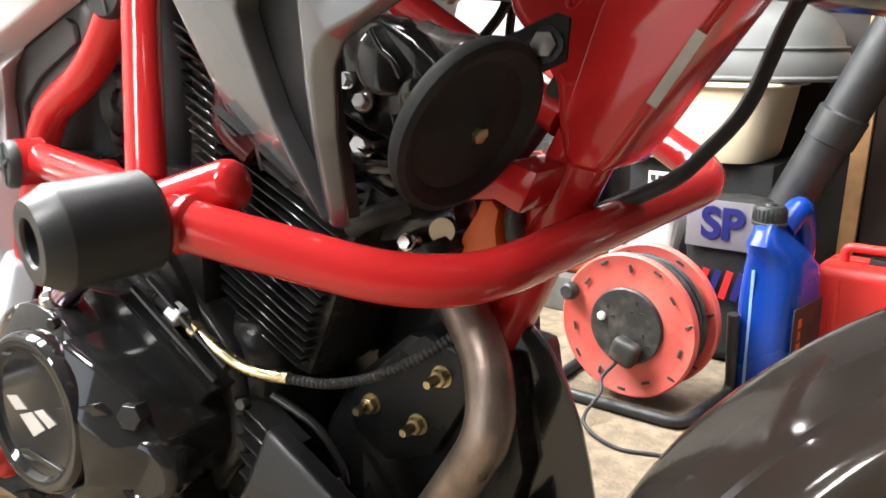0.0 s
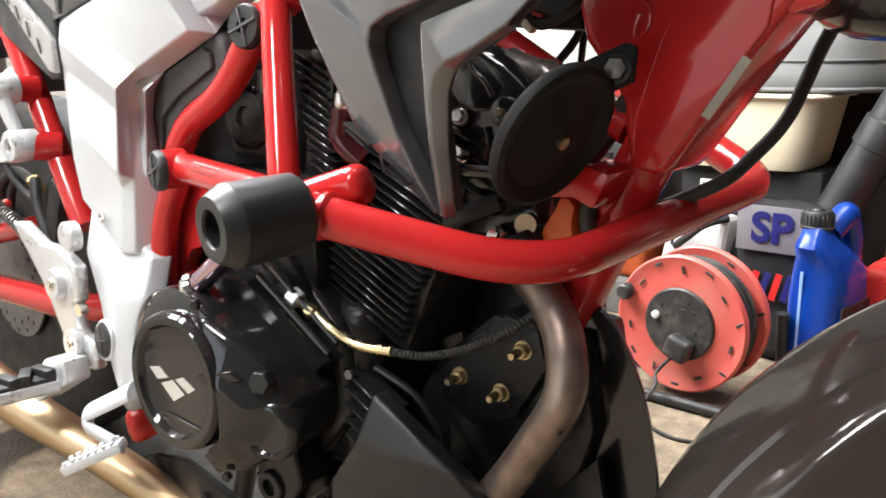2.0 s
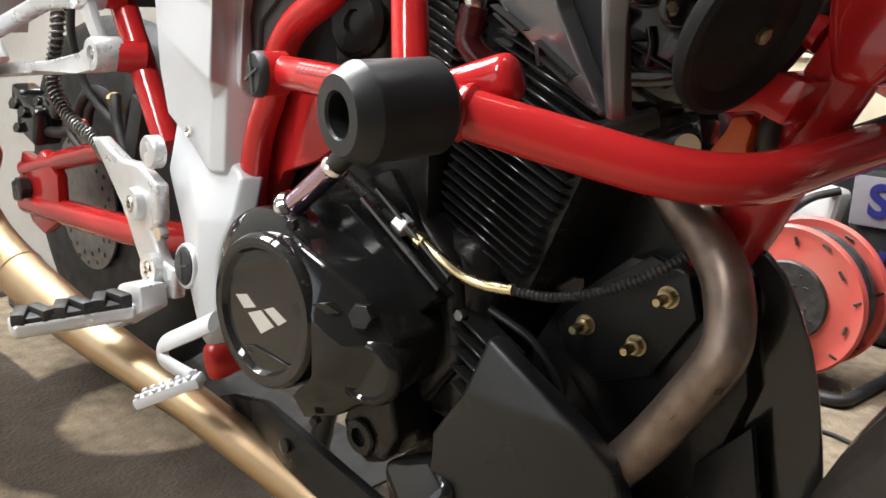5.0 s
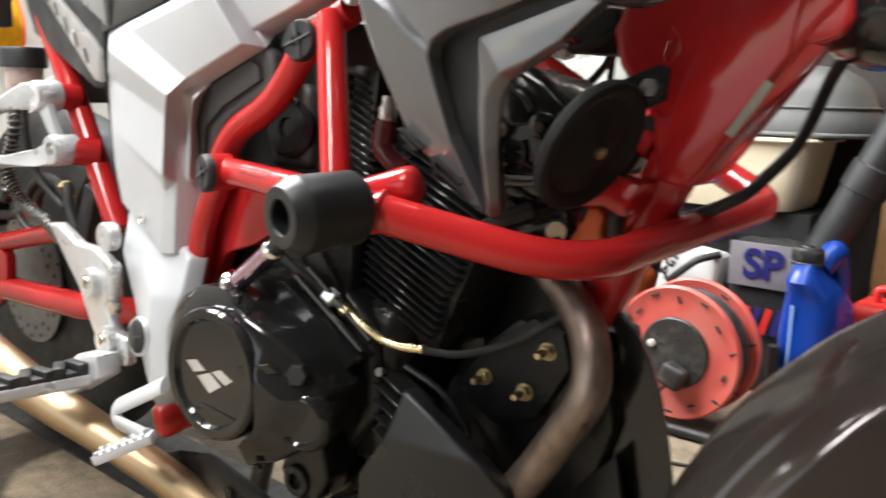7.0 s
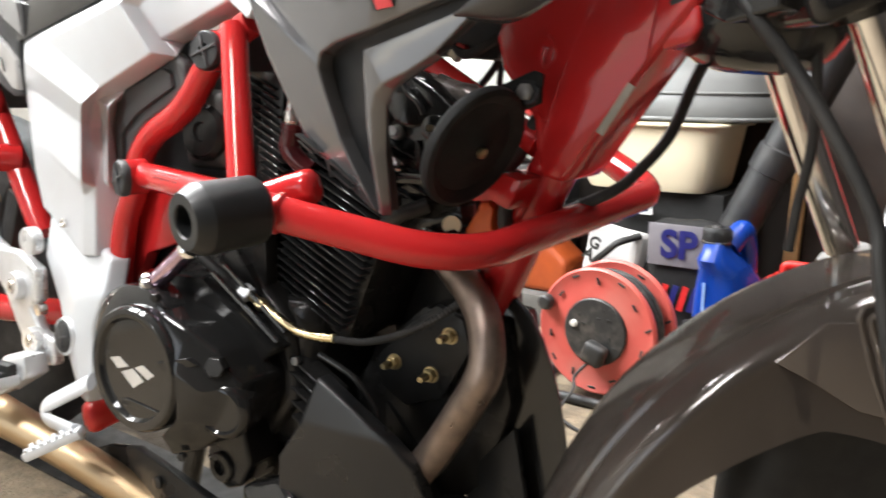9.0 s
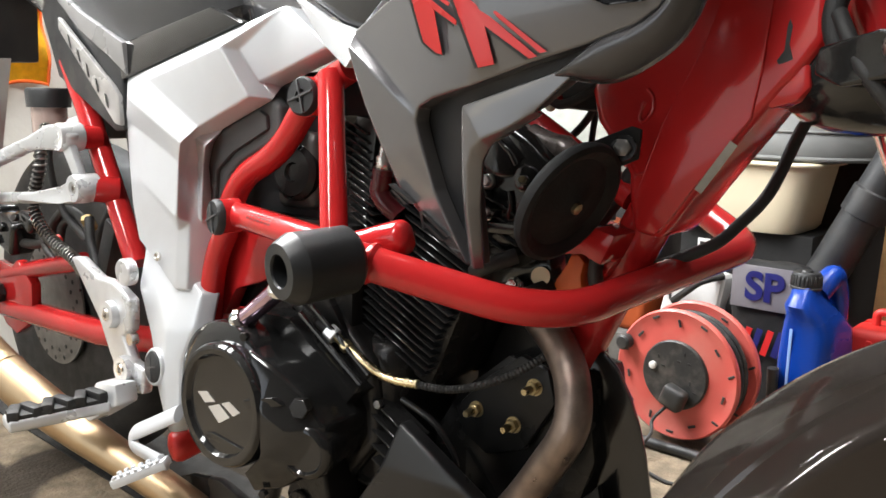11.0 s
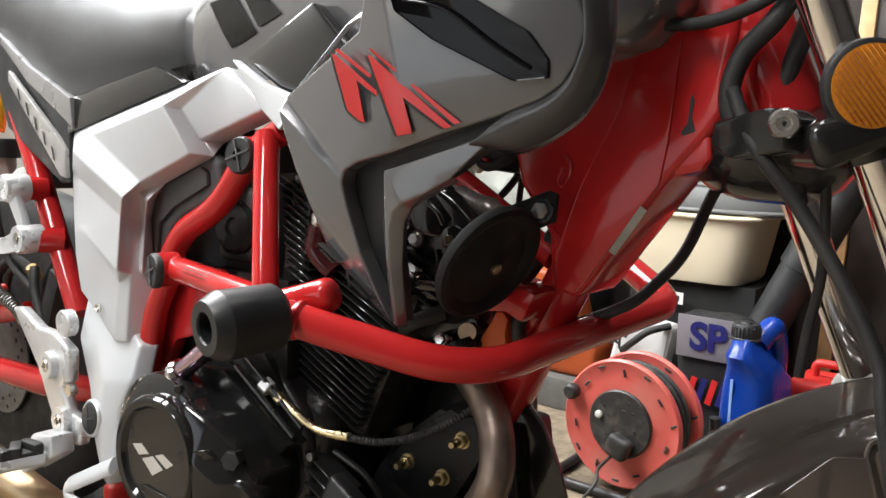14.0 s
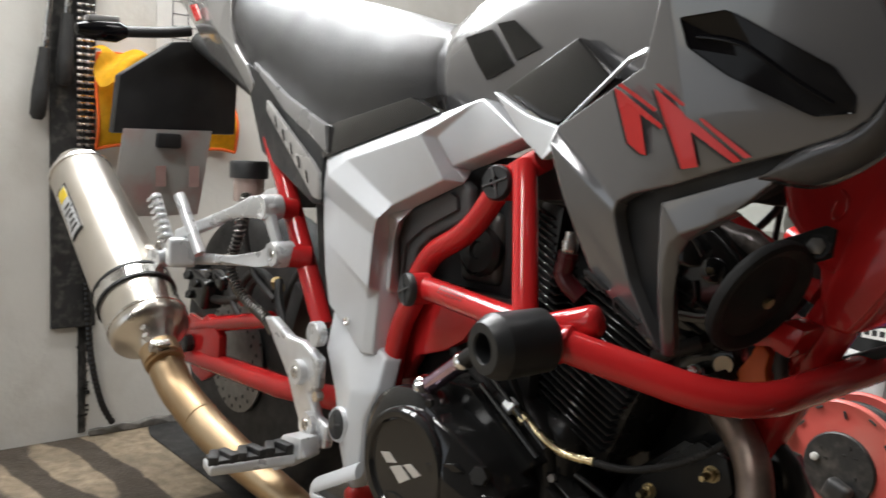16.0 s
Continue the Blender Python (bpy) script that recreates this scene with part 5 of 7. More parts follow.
bolt("block_bolt", (-0.732, -0.306, 0.552), (0.3, -1, 0), 0.008, pil, STEEL)
part("pivot_pin", lathe([(0, 0.006), (0.03, 0.006), (0.034, 0.004), (0.034, 0)], (-0.765, -0.298, 0.542), (-1, -0.2, 0), 12), STEEL, pil)
pa, pb_ = Vector((-0.716, -0.300, 0.562)), Vector((-0.772, -0.300, 0.631))
pp = part("pillion_footrest", sweep([pa, pb_], 0.0085, 12, flat=1.2), ALLOY, bike, "alloy pillion footrest folded up")
for i in range(7):
    part("peg_tooth", box((0.022, 0.016, 0.0055), Matrix.Translation(pa.lerp(pb_, 0.10 + 0.14 * i) + Vector((0.004, -0.006, 0))) @ pose(0, 0, 0, 0, -25, 12), 0.0015, 1), ALLOY, pp)
part("peg_bar", sweep([Vector((-0.657, -0.272, 0.545)), Vector((-0.720, -0.282, 0.636))], 0.0095, 14, flat=0.9), ALLOY, pp)

# swingarm, rear wheel, shock, hydraulic clutter
sw = part("swingarm", sweep([Vector((-0.33, -0.125, 0.352)), Vector((-0.60, -0.145, 0.321)), Vector((-0.985, -0.145, 0.300))], 0.0205, 18), RED, bike, "red tubular steel swingarm")
part("upper_stay", sweep([Vector((-0.66, -0.143, 0.426)), Vector((-0.985, -0.145, 0.356))], 0.0155, 16), RED, sw)
part("axle_plate", slab([(x, -0.158, z) for x, z in ((-0.975, 0.372), (-0.965, 0.388), (-0.905, 0.384), (-0.880, 0.400), (-0.825, 0.366), (-0.830, 0.300), (-0.90, 0.262), (-0.945, 0.272), (-1.0, 0.320))], (0, 0.018, 0), 0.005), RED, sw)
part("axle_nut", hexnut((-0.945, -0.160, 0.332), (0, -1, 0), 0.032, 0.016), CASE, sw)
part("adjuster_block", box((0.05, 0.03, 0.034), pose(-0.985, -0.15, 0.318), 0.006), CASE, sw)
part("far_arm", sweep([Vector((-0.33, 0.12, 0.352)), Vector((-0.96, 0.145, 0.32))], 0.0205, 16), RED, sw)
RW = Vector((-0.920, 0.0, 0.302))


def wheel(name, label, centre, turn, rad, width, spokes, disc_r, parent, disc_side):
    """A cast wheel in its own frame: x ahead, y across; tyre with tread blocks, rim, spokes, brake disc."""
    m = Matrix.Translation(centre) @ pose(0, 0, 0, 0, 0, turn)
    w = part(name, bmesh.new(), RUBBER, parent, label)
    prof = []
    for i in range(15):
        a = math.pi * i / 14
        prof.append((-width / 2 * math.cos(a), rad - 0.066 + 0.066 * math.sin(a) ** 0.8))
    tyre = lathe(prof + [(width / 2 * 0.8, rad - 0.078), (-width / 2 * 0.8, rad - 0.078)], (0, 0, 0), (0, 1, 0), 72)
    t = part("tyre", tyre, RUBBER, w, "black road tyre")
    rim = part("rim", lathe([(-width * 0.36, rad - 0.070), (-width * 0.38, rad - 0.082), (-width * 0.25, rad - 0.10), (width * 0.25, rad - 0.10), (width * 0.38, rad - 0.082), (width * 0.36, rad - 0.070)], (0, 0, 0), (0, 1, 0), 64), PLASTIC, w, "black cast rim")
    st = part("rim_stripe", lathe([(-width * 0.392, rad - 0.076), (-width * 0.40, rad - 0.078), (-width * 0.40, rad - 0.088), (-width * 0.39, rad - 0.09)], (0, 0, 0), (0, 1, 0), 64), DECAL_RED, w, "red rim stripe")
    hub = part("hub", lathe([(-width * 0.5, 0.03), (-width * 0.45, 0.045), (width * 0.45, 0.045), (width * 0.5, 0.03)], (0, 0, 0), (0, 1, 0), 28), PLASTIC, w)
    obs = [t, rim, st, hub]
    for i in range(spokes):
        obs.append(part("spoke", box((0.026, width * 0.35, rad - 0.125), pose(0, 0, 0, 0, 360 * i / spokes + 12, 0) @ pose(0, 0, 0.04 + (rad - 0.125) / 2), 0.008, 2), PLASTIC, w))
    d = part("brake_disc", lathe([(0, disc_r * 0.66), (0, disc_r), (0.004, disc_r), (0.004, disc_r * 0.66)], (0, disc_side * (width / 2 + 0.012), 0), (0, 1, 0), 48), DISC, w, "drilled steel brake disc")
    obs.append(d)
    for i in range(18):
        a = 2 * math.pi * i / 18
        for r_ in (0.76, 0.9):
            obs.append(part("disc_hole", lathe([(0, 0.0042), (0.0006, 0.0042), (0.0006, 0)], (disc_r * r_ * math.cos(a + r_), disc_side * (width / 2 + 0.0165), disc_r * r_ * math.sin(a + r_)), (0, disc_side, 0), 8), INK, w))
    w.matrix_world = m
    return w


wheel("rear_wheel", "black cast rear wheel with red rim stripe and road tyre", RW, 0, 0.302, 0.135, 6, 0.115, bike, -1)
part("inner_rear_guard", slab([(x, -0.10, z) for x, z in ((-0.40, 0.37), (-0.53, 0.40), (-0.575, 0.50), (-0.60, 0.66), (-0.40, 0.68))], (0, 0.02, 0), 0.006), PLASTIC, bike)
line = spline([(-0.715, -0.165, 0.635), (-0.680, -0.19, 0.605), (-0.672, -0.198, 0.574), (-0.694, -0.20, 0.524), (-0.678, -0.20, 0.490), (-0.632, -0.20, 0.467), (-0.568, -0.20, 0.450), (-0.53, -0.205, 0.435)], steps=22)
coil = part("spring_guarded_hose", sweep(line, 0.0072, 10), RUBBER, bike, "brake hose in a steel spring guard")
helix, run, side = [], 0.0, Vector((0, 1, 0))
for k in range(len(line) - 1):
    way = (line[k + 1] - line[k]).normalized()
    u = (side - way * side.dot(way)).normalized()
    v = way.cross(u)
    for s in range(3):
        ang = 2 * math.pi * (run + (line[k + 1] - line[k]).length * s / 3) / 0.0078
        helix.append(line[k].lerp(line[k + 1], s / 3) + 0.0085 * (math.cos(ang) * u + math.sin(ang) * v))
    run += (line[k + 1] - line[k]).length
part("spring", sweep(helix, 0.0016, 6), mat("grimy_spring_steel", (0.30, 0.29, 0.27), 0.28, 0.9, bump=0.1), coil, "grimy steel spring")
res = part("brake_reservoir", lathe([(0, 0.026), (0.045, 0.027), (0.045, 0)], (-0.735, -0.15, 0.625), (0, 0, 1), 24), mat("cloudy_plastic", (0.42, 0.32, 0.28), 0.3, bump=0.1), bike, "cloudy brake fluid reservoir with black cap")
part("reservoir_cap", lathe([(0.040, 0.033), (0.066, 0.034), (0.070, 0.031), (0.070, 0)], (-0.735, -0.15, 0.625), (0, 0, 1), 24), PLASTIC, res)
part("reservoir_bracket", slab([(-0.70, -0.155, 0.63), (-0.66, -0.155, 0.65), (-0.60, -0.158, 0.66), (-0.60, -0.158, 0.645), (-0.66, -0.155, 0.632), (-0.70, -0.155, 0.61)], (0, 0.004, 0), 0.001), ALLOY, res)
part("reservoir_hose", sweep(spline([(-0.735, -0.15, 0.625), (-0.745, -0.15, 0.57), (-0.73, -0.14, 0.50), (-0.66, -0.135, 0.46)]), 0.006, 10), RUBBER, res)
for pts, r in ((((-0.80, -0.13, 0.44), (-0.790, -0.13, 0.470), (-0.745, -0.13, 0.498), (-0.70, -0.13, 0.496), (-0.665, -0.13, 0.476)), 0.0075), (((-0.79, -0.122, 0.43), (-0.77, -0.122, 0.470), (-0.735, -0.122, 0.484), (-0.690, -0.122, 0.470)), 0.0065),
               (((-0.99, -0.13, 0.435), (-0.93, -0.135, 0.425), (-0.86, -0.13, 0.427), (-0.80, -0.12, 0.445)), 0.0085), (((-0.87, -0.12, 0.48), (-0.82, -0.13, 0.42), (-0.76, -0.12, 0.40), (-0.70, -0.11, 0.43)), 0.006),
               (((-0.62, -0.15, 0.50), (-0.60, -0.16, 0.47), (-0.57, -0.165, 0.43), (-0.56, -0.165, 0.39)), 0.0075), (((-0.58, -0.13, 0.53), (-0.60, -0.14, 0.49), (-0.64, -0.13, 0.44)), 0.005)):
    part("hose", sweep(spline(pts), r, 10), RUBBER, bike)
part("master_cylinder", box((0.032, 0.03, 0.12), pose(-0.555, -0.15, 0.45, 0, 25, 0), 0.006), PLASTIC, bike, "black rear brake master cylinder")
part("banjo_bolt", hexnut((-0.642, -0.135, 0.480), (0.2, -0.5, 0.8), 0.017, 0.024), mat("dull_brass", (0.30, 0.22, 0.10), 0.35, 0.9, bump=0.1), bike)
for at, sc in (((-0.935, -0.135, 0.440), (0.075, 0.045, 0.060)), ((-0.975, -0.135, 0.475), (0.04, 0.04, 0.03)), ((-0.875, -0.13, 0.465), (0.05, 0.03, 0.028))):
    part("rear_caliper", box(sc, pose(*at, 0, 18, 0), 0.009, 3), BLACK, bike, "black rear brake caliper")
for at, r in (((-0.965, -0.155, 0.462), 0.011), ((-0.925, -0.158, 0.452), 0.010), ((-0.885, -0.15, 0.472), 0.008), ((-0.955, -0.158, 0.425), 0.009)):
    part("caliper_bolt", hexnut(at, (0.3, -1, 0.3), r * 1.7, r), BLACK, bike)
part("red_cap", lathe([(0, 0.007), (0.02, 0.007), (0.022, 0.005), (0.022, 0)], (-0.735, -0.145, 0.455), (0.2, -0.8, -0.5), 12), RED_PLASTIC, bike)
part("shock_absorber", sweep([Vector((-0.40, -0.03, 0.38)), Vector((-0.56, -0.03, 0.66))], 0.022, 18), CASE, bike)
part("airbox", box((0.30, 0.18, 0.24), pose(-0.27, -0.01, 0.60), 0.03, 3), PLASTIC, bike, "black plastic airbox")
part("rear_inner_guard", box((0.26, 0.17, 0.02), pose(-0.62, -0.02, 0.70, 0, -38, 0), 0.008), PLASTIC, bike)
part("side_stand", sweep(rounded([(-0.20, 0.10, 0.22), (-0.16, 0.22, 0.03), (-0.13, 0.24, 0.01)], 0.03), 0.011, 12), BLACK, bike, "black side stand")
part("stand_leg", sweep([Vector((-0.285, -0.05, 0.20)), Vector((-0.318, -0.08, 0.006))], 0.014, 12), BLACK, bike, "black centre stand leg")

# number plate carrier and indicator
car = part("plate_carrier", slab([(-1.10, -0.262, 0.735), (-1.10, -0.250, 0.850), (-1.08, -0.15, 0.925), (-1.06, -0.06, 0.935), (-1.08, -0.005, 0.87), (-1.10, 0.0, 0.745)], (-0.03, 0, 0), 0.006), PLASTIC, bike, "matt black number plate carrier")
part("plate_lamp", box((0.02, 0.05, 0.03), pose(-1.085, -0.155, 0.725), 0.005), PLASTIC, car)
npl = part("number_plate", slab([(-1.085, -0.246, 0.745), (-1.085, -0.060, 0.750), (-1.12, -0.074, 0.570), (-1.12, -0.260, 0.565)], (-0.003, 0, 0), 0.001), PLATE, bike, "pale number plate with faint marks")
for i in range(4):
    part("mark_bar", box((0.001, 0.022, 0.05), pose(-1.100, -0.20 + 0.036 * i, 0.655), 0), mat("faint_red_print", (0.5, 0.33, 0.3), 0.5, bump=0), npl) if i % 2 else None
part("indicator_stalk", sweep(spline([(-1.04, -0.13, 0.945), (-1.045, -0.19, 0.935), (-1.05, -0.26, 0.928)]), 0.011, 14), PLASTIC, bike, "black indicator stalk")
part("indicator_lamp", lathe([(0, 0.012), (0.02, 0.022), (0.06, 0.020), (0.09, 0.010), (0.096, 0)], (-1.05, -0.255, 0.928), (0, -1, -0.05), 20), SMOKE, bike, "dark indicator lens")
part("indicator_cap", box((0.030, 0.060, 0.012), pose(-1.05, -0.300, 0.946, 3, 0, 0), 0.005, 2), TRIM, bike, "grey indicator shell")
part("tail_strut", sweep([Vector((-0.74, -0.1, 0.80)), Vector((-1.06, -0.1, 0.93))], 0.02, 12), PLASTIC, bike)

# front end, turned to the left
STEER = 37.5
fw = Vector((math.cos(radians(STEER)), math.sin(radians(STEER)), 0))
lat = Vector((-fw.y, fw.x, 0))
dn = Vector((0.308, 0.268, -0.913)).normalized()
LEG = Vector((0.5121, -0.0455, 0.72))
MID = LEG + lat * 0.093
AXLE = MID + dn * 0.513
forks = part("front_fork", lathe([(-0.05, 0.020), (0.04, 0.020)], MID - dn * 0.02 - fw * 0.03, dn, 20), PLASTIC, bike, "front fork with chrome stanchions, turned to the left")
for s in (0, 1):
    top = LEG + lat * 0.186 * s
    part("stanchion", lathe([(-0.16, 0.0168), (0.30, 0.0168)], top, dn, 36), CHROME, forks, "chrome fork stanchion")
    if s == 0:
        part("dust_seal", lathe([(0.238, 0.0170), (0.238, 0.0205), (0.243, 0.0235), (0.252, 0.0235)], top, dn, 32), RUBBER, forks)
    part("lower_leg", lathe([(0.250, 0.0250), (0.254, 0.0285), (0.268, 0.0285), (0.276, 0.0268), (0.42, 0.0255), (0.50, 0.022), (0.52, 0.018), (0.52, 0)], top, dn, 36), mat("satin_fork_alloy", (0.62, 0.62, 0.61), 0.36, 0.6, bump=0.15), forks, "satin silver lower fork leg")
part("mudguard_stay", box((0.03, 0.012, 0.03), Matrix.Translation(LEG + dn * 0.30 - fw * 0.038 - lat * 0.002) @ pose(0, 0, 0, 0, 0, STEER), 0.003), STEEL, forks)
bolt("stay_bolt", LEG + dn * 0.30 - fw * 0.042 - lat * 0.008, -lat, 0.009, forks, STEEL)
yoke = part("lower_yoke", box((0.085, 0.26, 0.036), Matrix.Translation(MID + dn * -0.012 - fw * 0.012) @ pose(0, 0, 0, 0, 0, STEER) @ pose(0, 0, 0, 0, -24, 0), 0.012, 3), BLACK, forks, "black lower fork yoke")
for s in (-1, 1):
    part("yoke_clamp", lathe([(-0.02, 0.027), (0.02, 0.027)], MID + lat * 0.093 * s + dn * -0.012, dn, 28), BLACK, forks)
bolt("yoke_bolt", (0.466, -0.104, 0.733), -lat - fw * 0.35, 0.0115, forks, STEEL)
part("yoke_tray", lathe([(0.004, 0.0), (0.005, 0.03), (0.011, 0.050), (0.022, 0.064), (0.038, 0.073), (0.055, 0.076), (0.068, 0.073), (0.070, 0.05), (0.070, 0)], (0.413, 0.028, 0.664), (0.06, 0.0, 1), 40), BLACK, forks, "black plastic tray under the yoke")
part("hose_bracket", shell([(0.405, -0.085, 0.735), (0.455, -0.112, 0.745), (0.470, -0.110, 0.735), (0.468, -0.108, 0.712), (0.425, -0.095, 0.705), (0.402, -0.082, 0.715)], [(0, 1, 2, 3, 4, 5)], (0.02, 0.03, 0), 0.004), BLACK, forks)
refl = part("side_reflector", lathe([(0, 0.033), (0.004, 0.035), (0.010, 0.034), (0.012, 0.031)], LEG + dn * -0.045 - lat * 0.024, -lat, 36), PLASTIC, bike, "round amber side reflector")
part("reflector_lens", lathe([(0.009, 0.031), (0.0125, 0.030), (0.0135, 0.024), (0.014, 0)], LEG + dn * -0.045 - lat * 0.024, -lat, 36), AMBER, refl)
RM = axis_frame(LEG + dn * -0.045 - lat * 0.024, -lat)
for i in range(15):
    u = -0.0252 + 0.0036 * i
    part("lens_rib", box((0.0011, 2 * math.sqrt(max(0.0285 ** 2 - u * u, 1e-6)), 0.0014), RM @ pose(0, 0, 0, 0, 0, 40) @ pose(u, 0, 0.0142), 0.0004, 1), AMBER_DARK if i < 9 else AMBER, refl)
part("reflector_arm", box((0.02, 0.03, 0.02), Matrix.Translation(LEG + dn * -0.04 - lat * 0.018) @ pose(0, 0, 0, 0, 0, STEER), 0.004), BLACK, refl)

# front mudguard: a bowed section carried round the wheel
GM = Matrix.Translation((0.4601, 0.0093, 0)) @ pose(0, 0, 0, 0, 0, STEER)
gb = bmesh.new()
rings = []
G_FWD, G_Z, G_R = 0.168, 0.118, 0.400
N = 44
for i in range(N + 1):
    t = i / N
    a = radians(168 - 122 * t)
    skirt = blend(((0, 0.05), (0.2, 0.057), (0.31, 0.079), (0.385, 0.092), (0.45, 0.126), (0.56, 0.17), (0.7, 0.17), (1.0, 0.07)), t)
    wide = 0.070 - 0.016 * max(0, 1 - t * 4) - 0.02 * max(0, (t - 0.8) / 0.2)
    c = min(0.0175, skirt * 0.6)
    sect = [(-1.05, -skirt), (-1.03, -c - (skirt - c) * 0.5), (-1.04, -c - 0.005), (-1.055, -c), (-1.04, -c + 0.004), (-0.98, -0.0092), (-0.88, -0.0062), (-0.72, -0.0038), (-0.5, -0.0026), (-0.46, 0.0010), (-0.3, 0.0022), (0, 0.0034)]
    sect += [(-u, h) for u, h in sect[-2::-1]]
    rings.append([gb.verts.new(GM @ Vector((G_FWD + (G_R + h) * math.cos(a), u * wide, G_Z + (G_R + h) * math.sin(a)))) for u, h in sect])
for a, b in zip(rings, rings[1:]):
    for j in range(len(a) - 1):
        gb.faces.new((a[j], a[j + 1], b[j + 1], b[j]))
bmesh.ops.solidify(gb, geom=gb.faces[:], thickness=0.003)
guard = part("front_mudguard", gb, BROWNGREY, bike, "glossy bronze grey front mudguard", sharp=38)
GP = lambda x, z, out=0.0: GM @ Vector((x, -0.0735 - out, z))
for rib in (((0.071, 0.366), (0.0426, 0.4337), (0.0286, 0.476), (0.033, 0.489), (0.058, 0.488)), ((0.0715, 0.3734), (0.0518, 0.4335), (0.0375, 0.4758), (0.042, 0.4815), (0.06, 0.4805))):
    part("guard_rib", sweep(rounded([GP(*q) for q in rib], 0.006), 0.0021, 8), BROWNGREY, guard)
part("side_panel", slab([GP(x, z) for x, z in ((-0.036, 0.441), (0.003, 0.474), (0.0286, 0.474), (0.0426, 0.4337), (0.0585, 0.3925), (0.0354, 0.399), (-0.003, 0.4234))], GM.to_3x3() @ Vector((0, -0.0016, 0)), 0.0013, 3), BROWNGREY, guard)
wheel("front_wheel", "black cast front wheel with red rim stripe", AXLE, STEER, 0.252, 0.10, 6, 0.12, bike, 1)
# cables and hoses round the head
for nm, pts, r in (("brake_hose", ((0.415, -0.075, 0.76), (0.443, -0.095, 0.716), (0.475, -0.085, 0.673), (0.512, -0.082, 0.616), (0.540, -0.082, 0.563), (0.549, -0.088, 0.521), (0.574, -0.095, 0.406), (0.58, -0.095, 0.36)), 0.0060),
                   ("speedometer_cable", ((0.46, 0.0, 0.74), (0.470, 0.0, 0.705), (0.472, 0.01, 0.615), (0.462, 0.02, 0.556), (0.457, 0.025, 0.515)), 0.0045),
                   ("clutch_cable", ((0.372, 0.08, 0.72), (0.345, 0.082, 0.670), (0.328, 0.060, 0.610), (0.307, 0.040, 0.576), (0.288, 0.022, 0.555), (0.24, 0.0, 0.53)), 0.006),
                   ("throttle_cable", ((0.25, -0.07, 0.838), (0.291, -0.07, 0.831), (0.340, -0.07, 0.818), (0.382, -0.07, 0.815), (0.420, -0.07, 0.824), (0.448, -0.07, 0.840), (0.47, -0.07, 0.87)), 0.0055),
                   ("wiring_loom", ((0.455, -0.05, 0.85), (0.440, -0.06, 0.817), (0.418, -0.062, 0.792), (0.409, -0.064, 0.766), (0.411, -0.066, 0.744), (0.424, -0.066, 0.717)), 0.0085),
                   ("wiring_loom", ((0.47, -0.03, 0.86), (0.450, -0.03, 0.80), (0.440, -0.03, 0.76), (0.446, -0.02, 0.72), (0.455, -0.015, 0.67)), 0.008)):
    part(nm, sweep(spline(pts), r, 12), RUBBER, bike)
sticker = part("frame_sticker", slab([(0.330, -0.0497, 0.661), (0.3365, -0.0497, 0.657), (0.3075, -0.0497, 0.6135), (0.301, -0.0497, 0.617)], (0, -0.0006, 0), 0), mat("yellowed_label", (0.30, 0.27, 0.22), 0.5, vary=0.15, scale=60, bump=0.1), frame_part, "yellowed bar code sticker")
for i in range(6):
    p = Vector((0.331, -0.0505, 0.655)).lerp(Vector((0.3065, -0.0505, 0.619)), i / 5.5)
    part("code_bar", box((0.004, 0.0004, 0.0022), Matrix.Translation(p) @ pose(0, 58, 0), 0), INK, sticker)
reg = part("rectifier", box((0.078, 0.030, 0.020), pose(0.126, -0.050, 0.519, 0, -14, 0), 0.003), BLACK, bike, "black finned rectifier block")
for i in range(7):
    part("fin", box((0.076, 0.0022, 0.010), pose(0.1235, -0.063 + 0.0044 * i, 0.5305, 0, -14, 0), 0.0006, 1), BLACK, reg)
part("stud_washer", lathe([(0, 0.0095), (0.003, 0.0095), (0.003, 0.003)], (0.156, -0.070, 0.519), (0.5, -0.85, 0.1), 20), CREAM, reg, "pale washer")
ob = part("orange_connector", slab([(0.162, -0.062, 0.500), (0.169, -0.062, 0.517), (0.180, -0.062, 0.533), (0.184, -0.062, 0.543), (0.193, -0.062, 0.545), (0.200, -0.062, 0.538), (0.197, -0.062, 0.523), (0.200, -0.062, 0.503)], (0, 0.014, 0), 0.003), ORANGE, bike, "orange plastic cable connector")
for pts, r in ((((0.110, 0.0, 0.63), (0.140, 0.0, 0.655), (0.162, 0.0, 0.680), (0.172, 0.0, 0.715)), 0.0042), (((0.150, 0.02, 0.60), (0.152, 0.02, 0.65), (0.160, 0.02, 0.72)), 0.0036), (((0.176, 0.0, 0.72), (0.182, -0.005, 0.690), (0.197, -0.01, 0.660), (0.222, -0.012, 0.63)), 0.0055),
               (((0.118, -0.02, 0.70), (0.140, -0.028, 0.688), (0.165, -0.03, 0.694), (0.190, -0.02, 0.712)), 0.0050)):
    part("wiring", sweep(spline(pts), r, 8), RUBBER, bike)
part("ignition_coil", box((0.085, 0.035, 0.044), pose(0.137, -0.004, 0.706, 0, 4, 0), 0.008), PLASTIC, bike, "black ignition coil")
part("red_connector", box((0.012, 0.010, 0.009), pose(0.134, -0.022, 0.694, 0, 20, 0), 0.002), RED_PLASTIC, bike)
part("white_connector", box((0.013, 0.010, 0.008), pose(0.126, -0.024, 0.687, 0, 40, 0), 0.002), CREAM, bike)
sleeve = [(0.118, 0.666), (0.124, 0.656), (0.133, 0.655), (0.143, 0.653), (0.152, 0.649), (0.160, 0.648), (0.170, 0.646), (0.180, 0.640), (0.188, 0.638)]
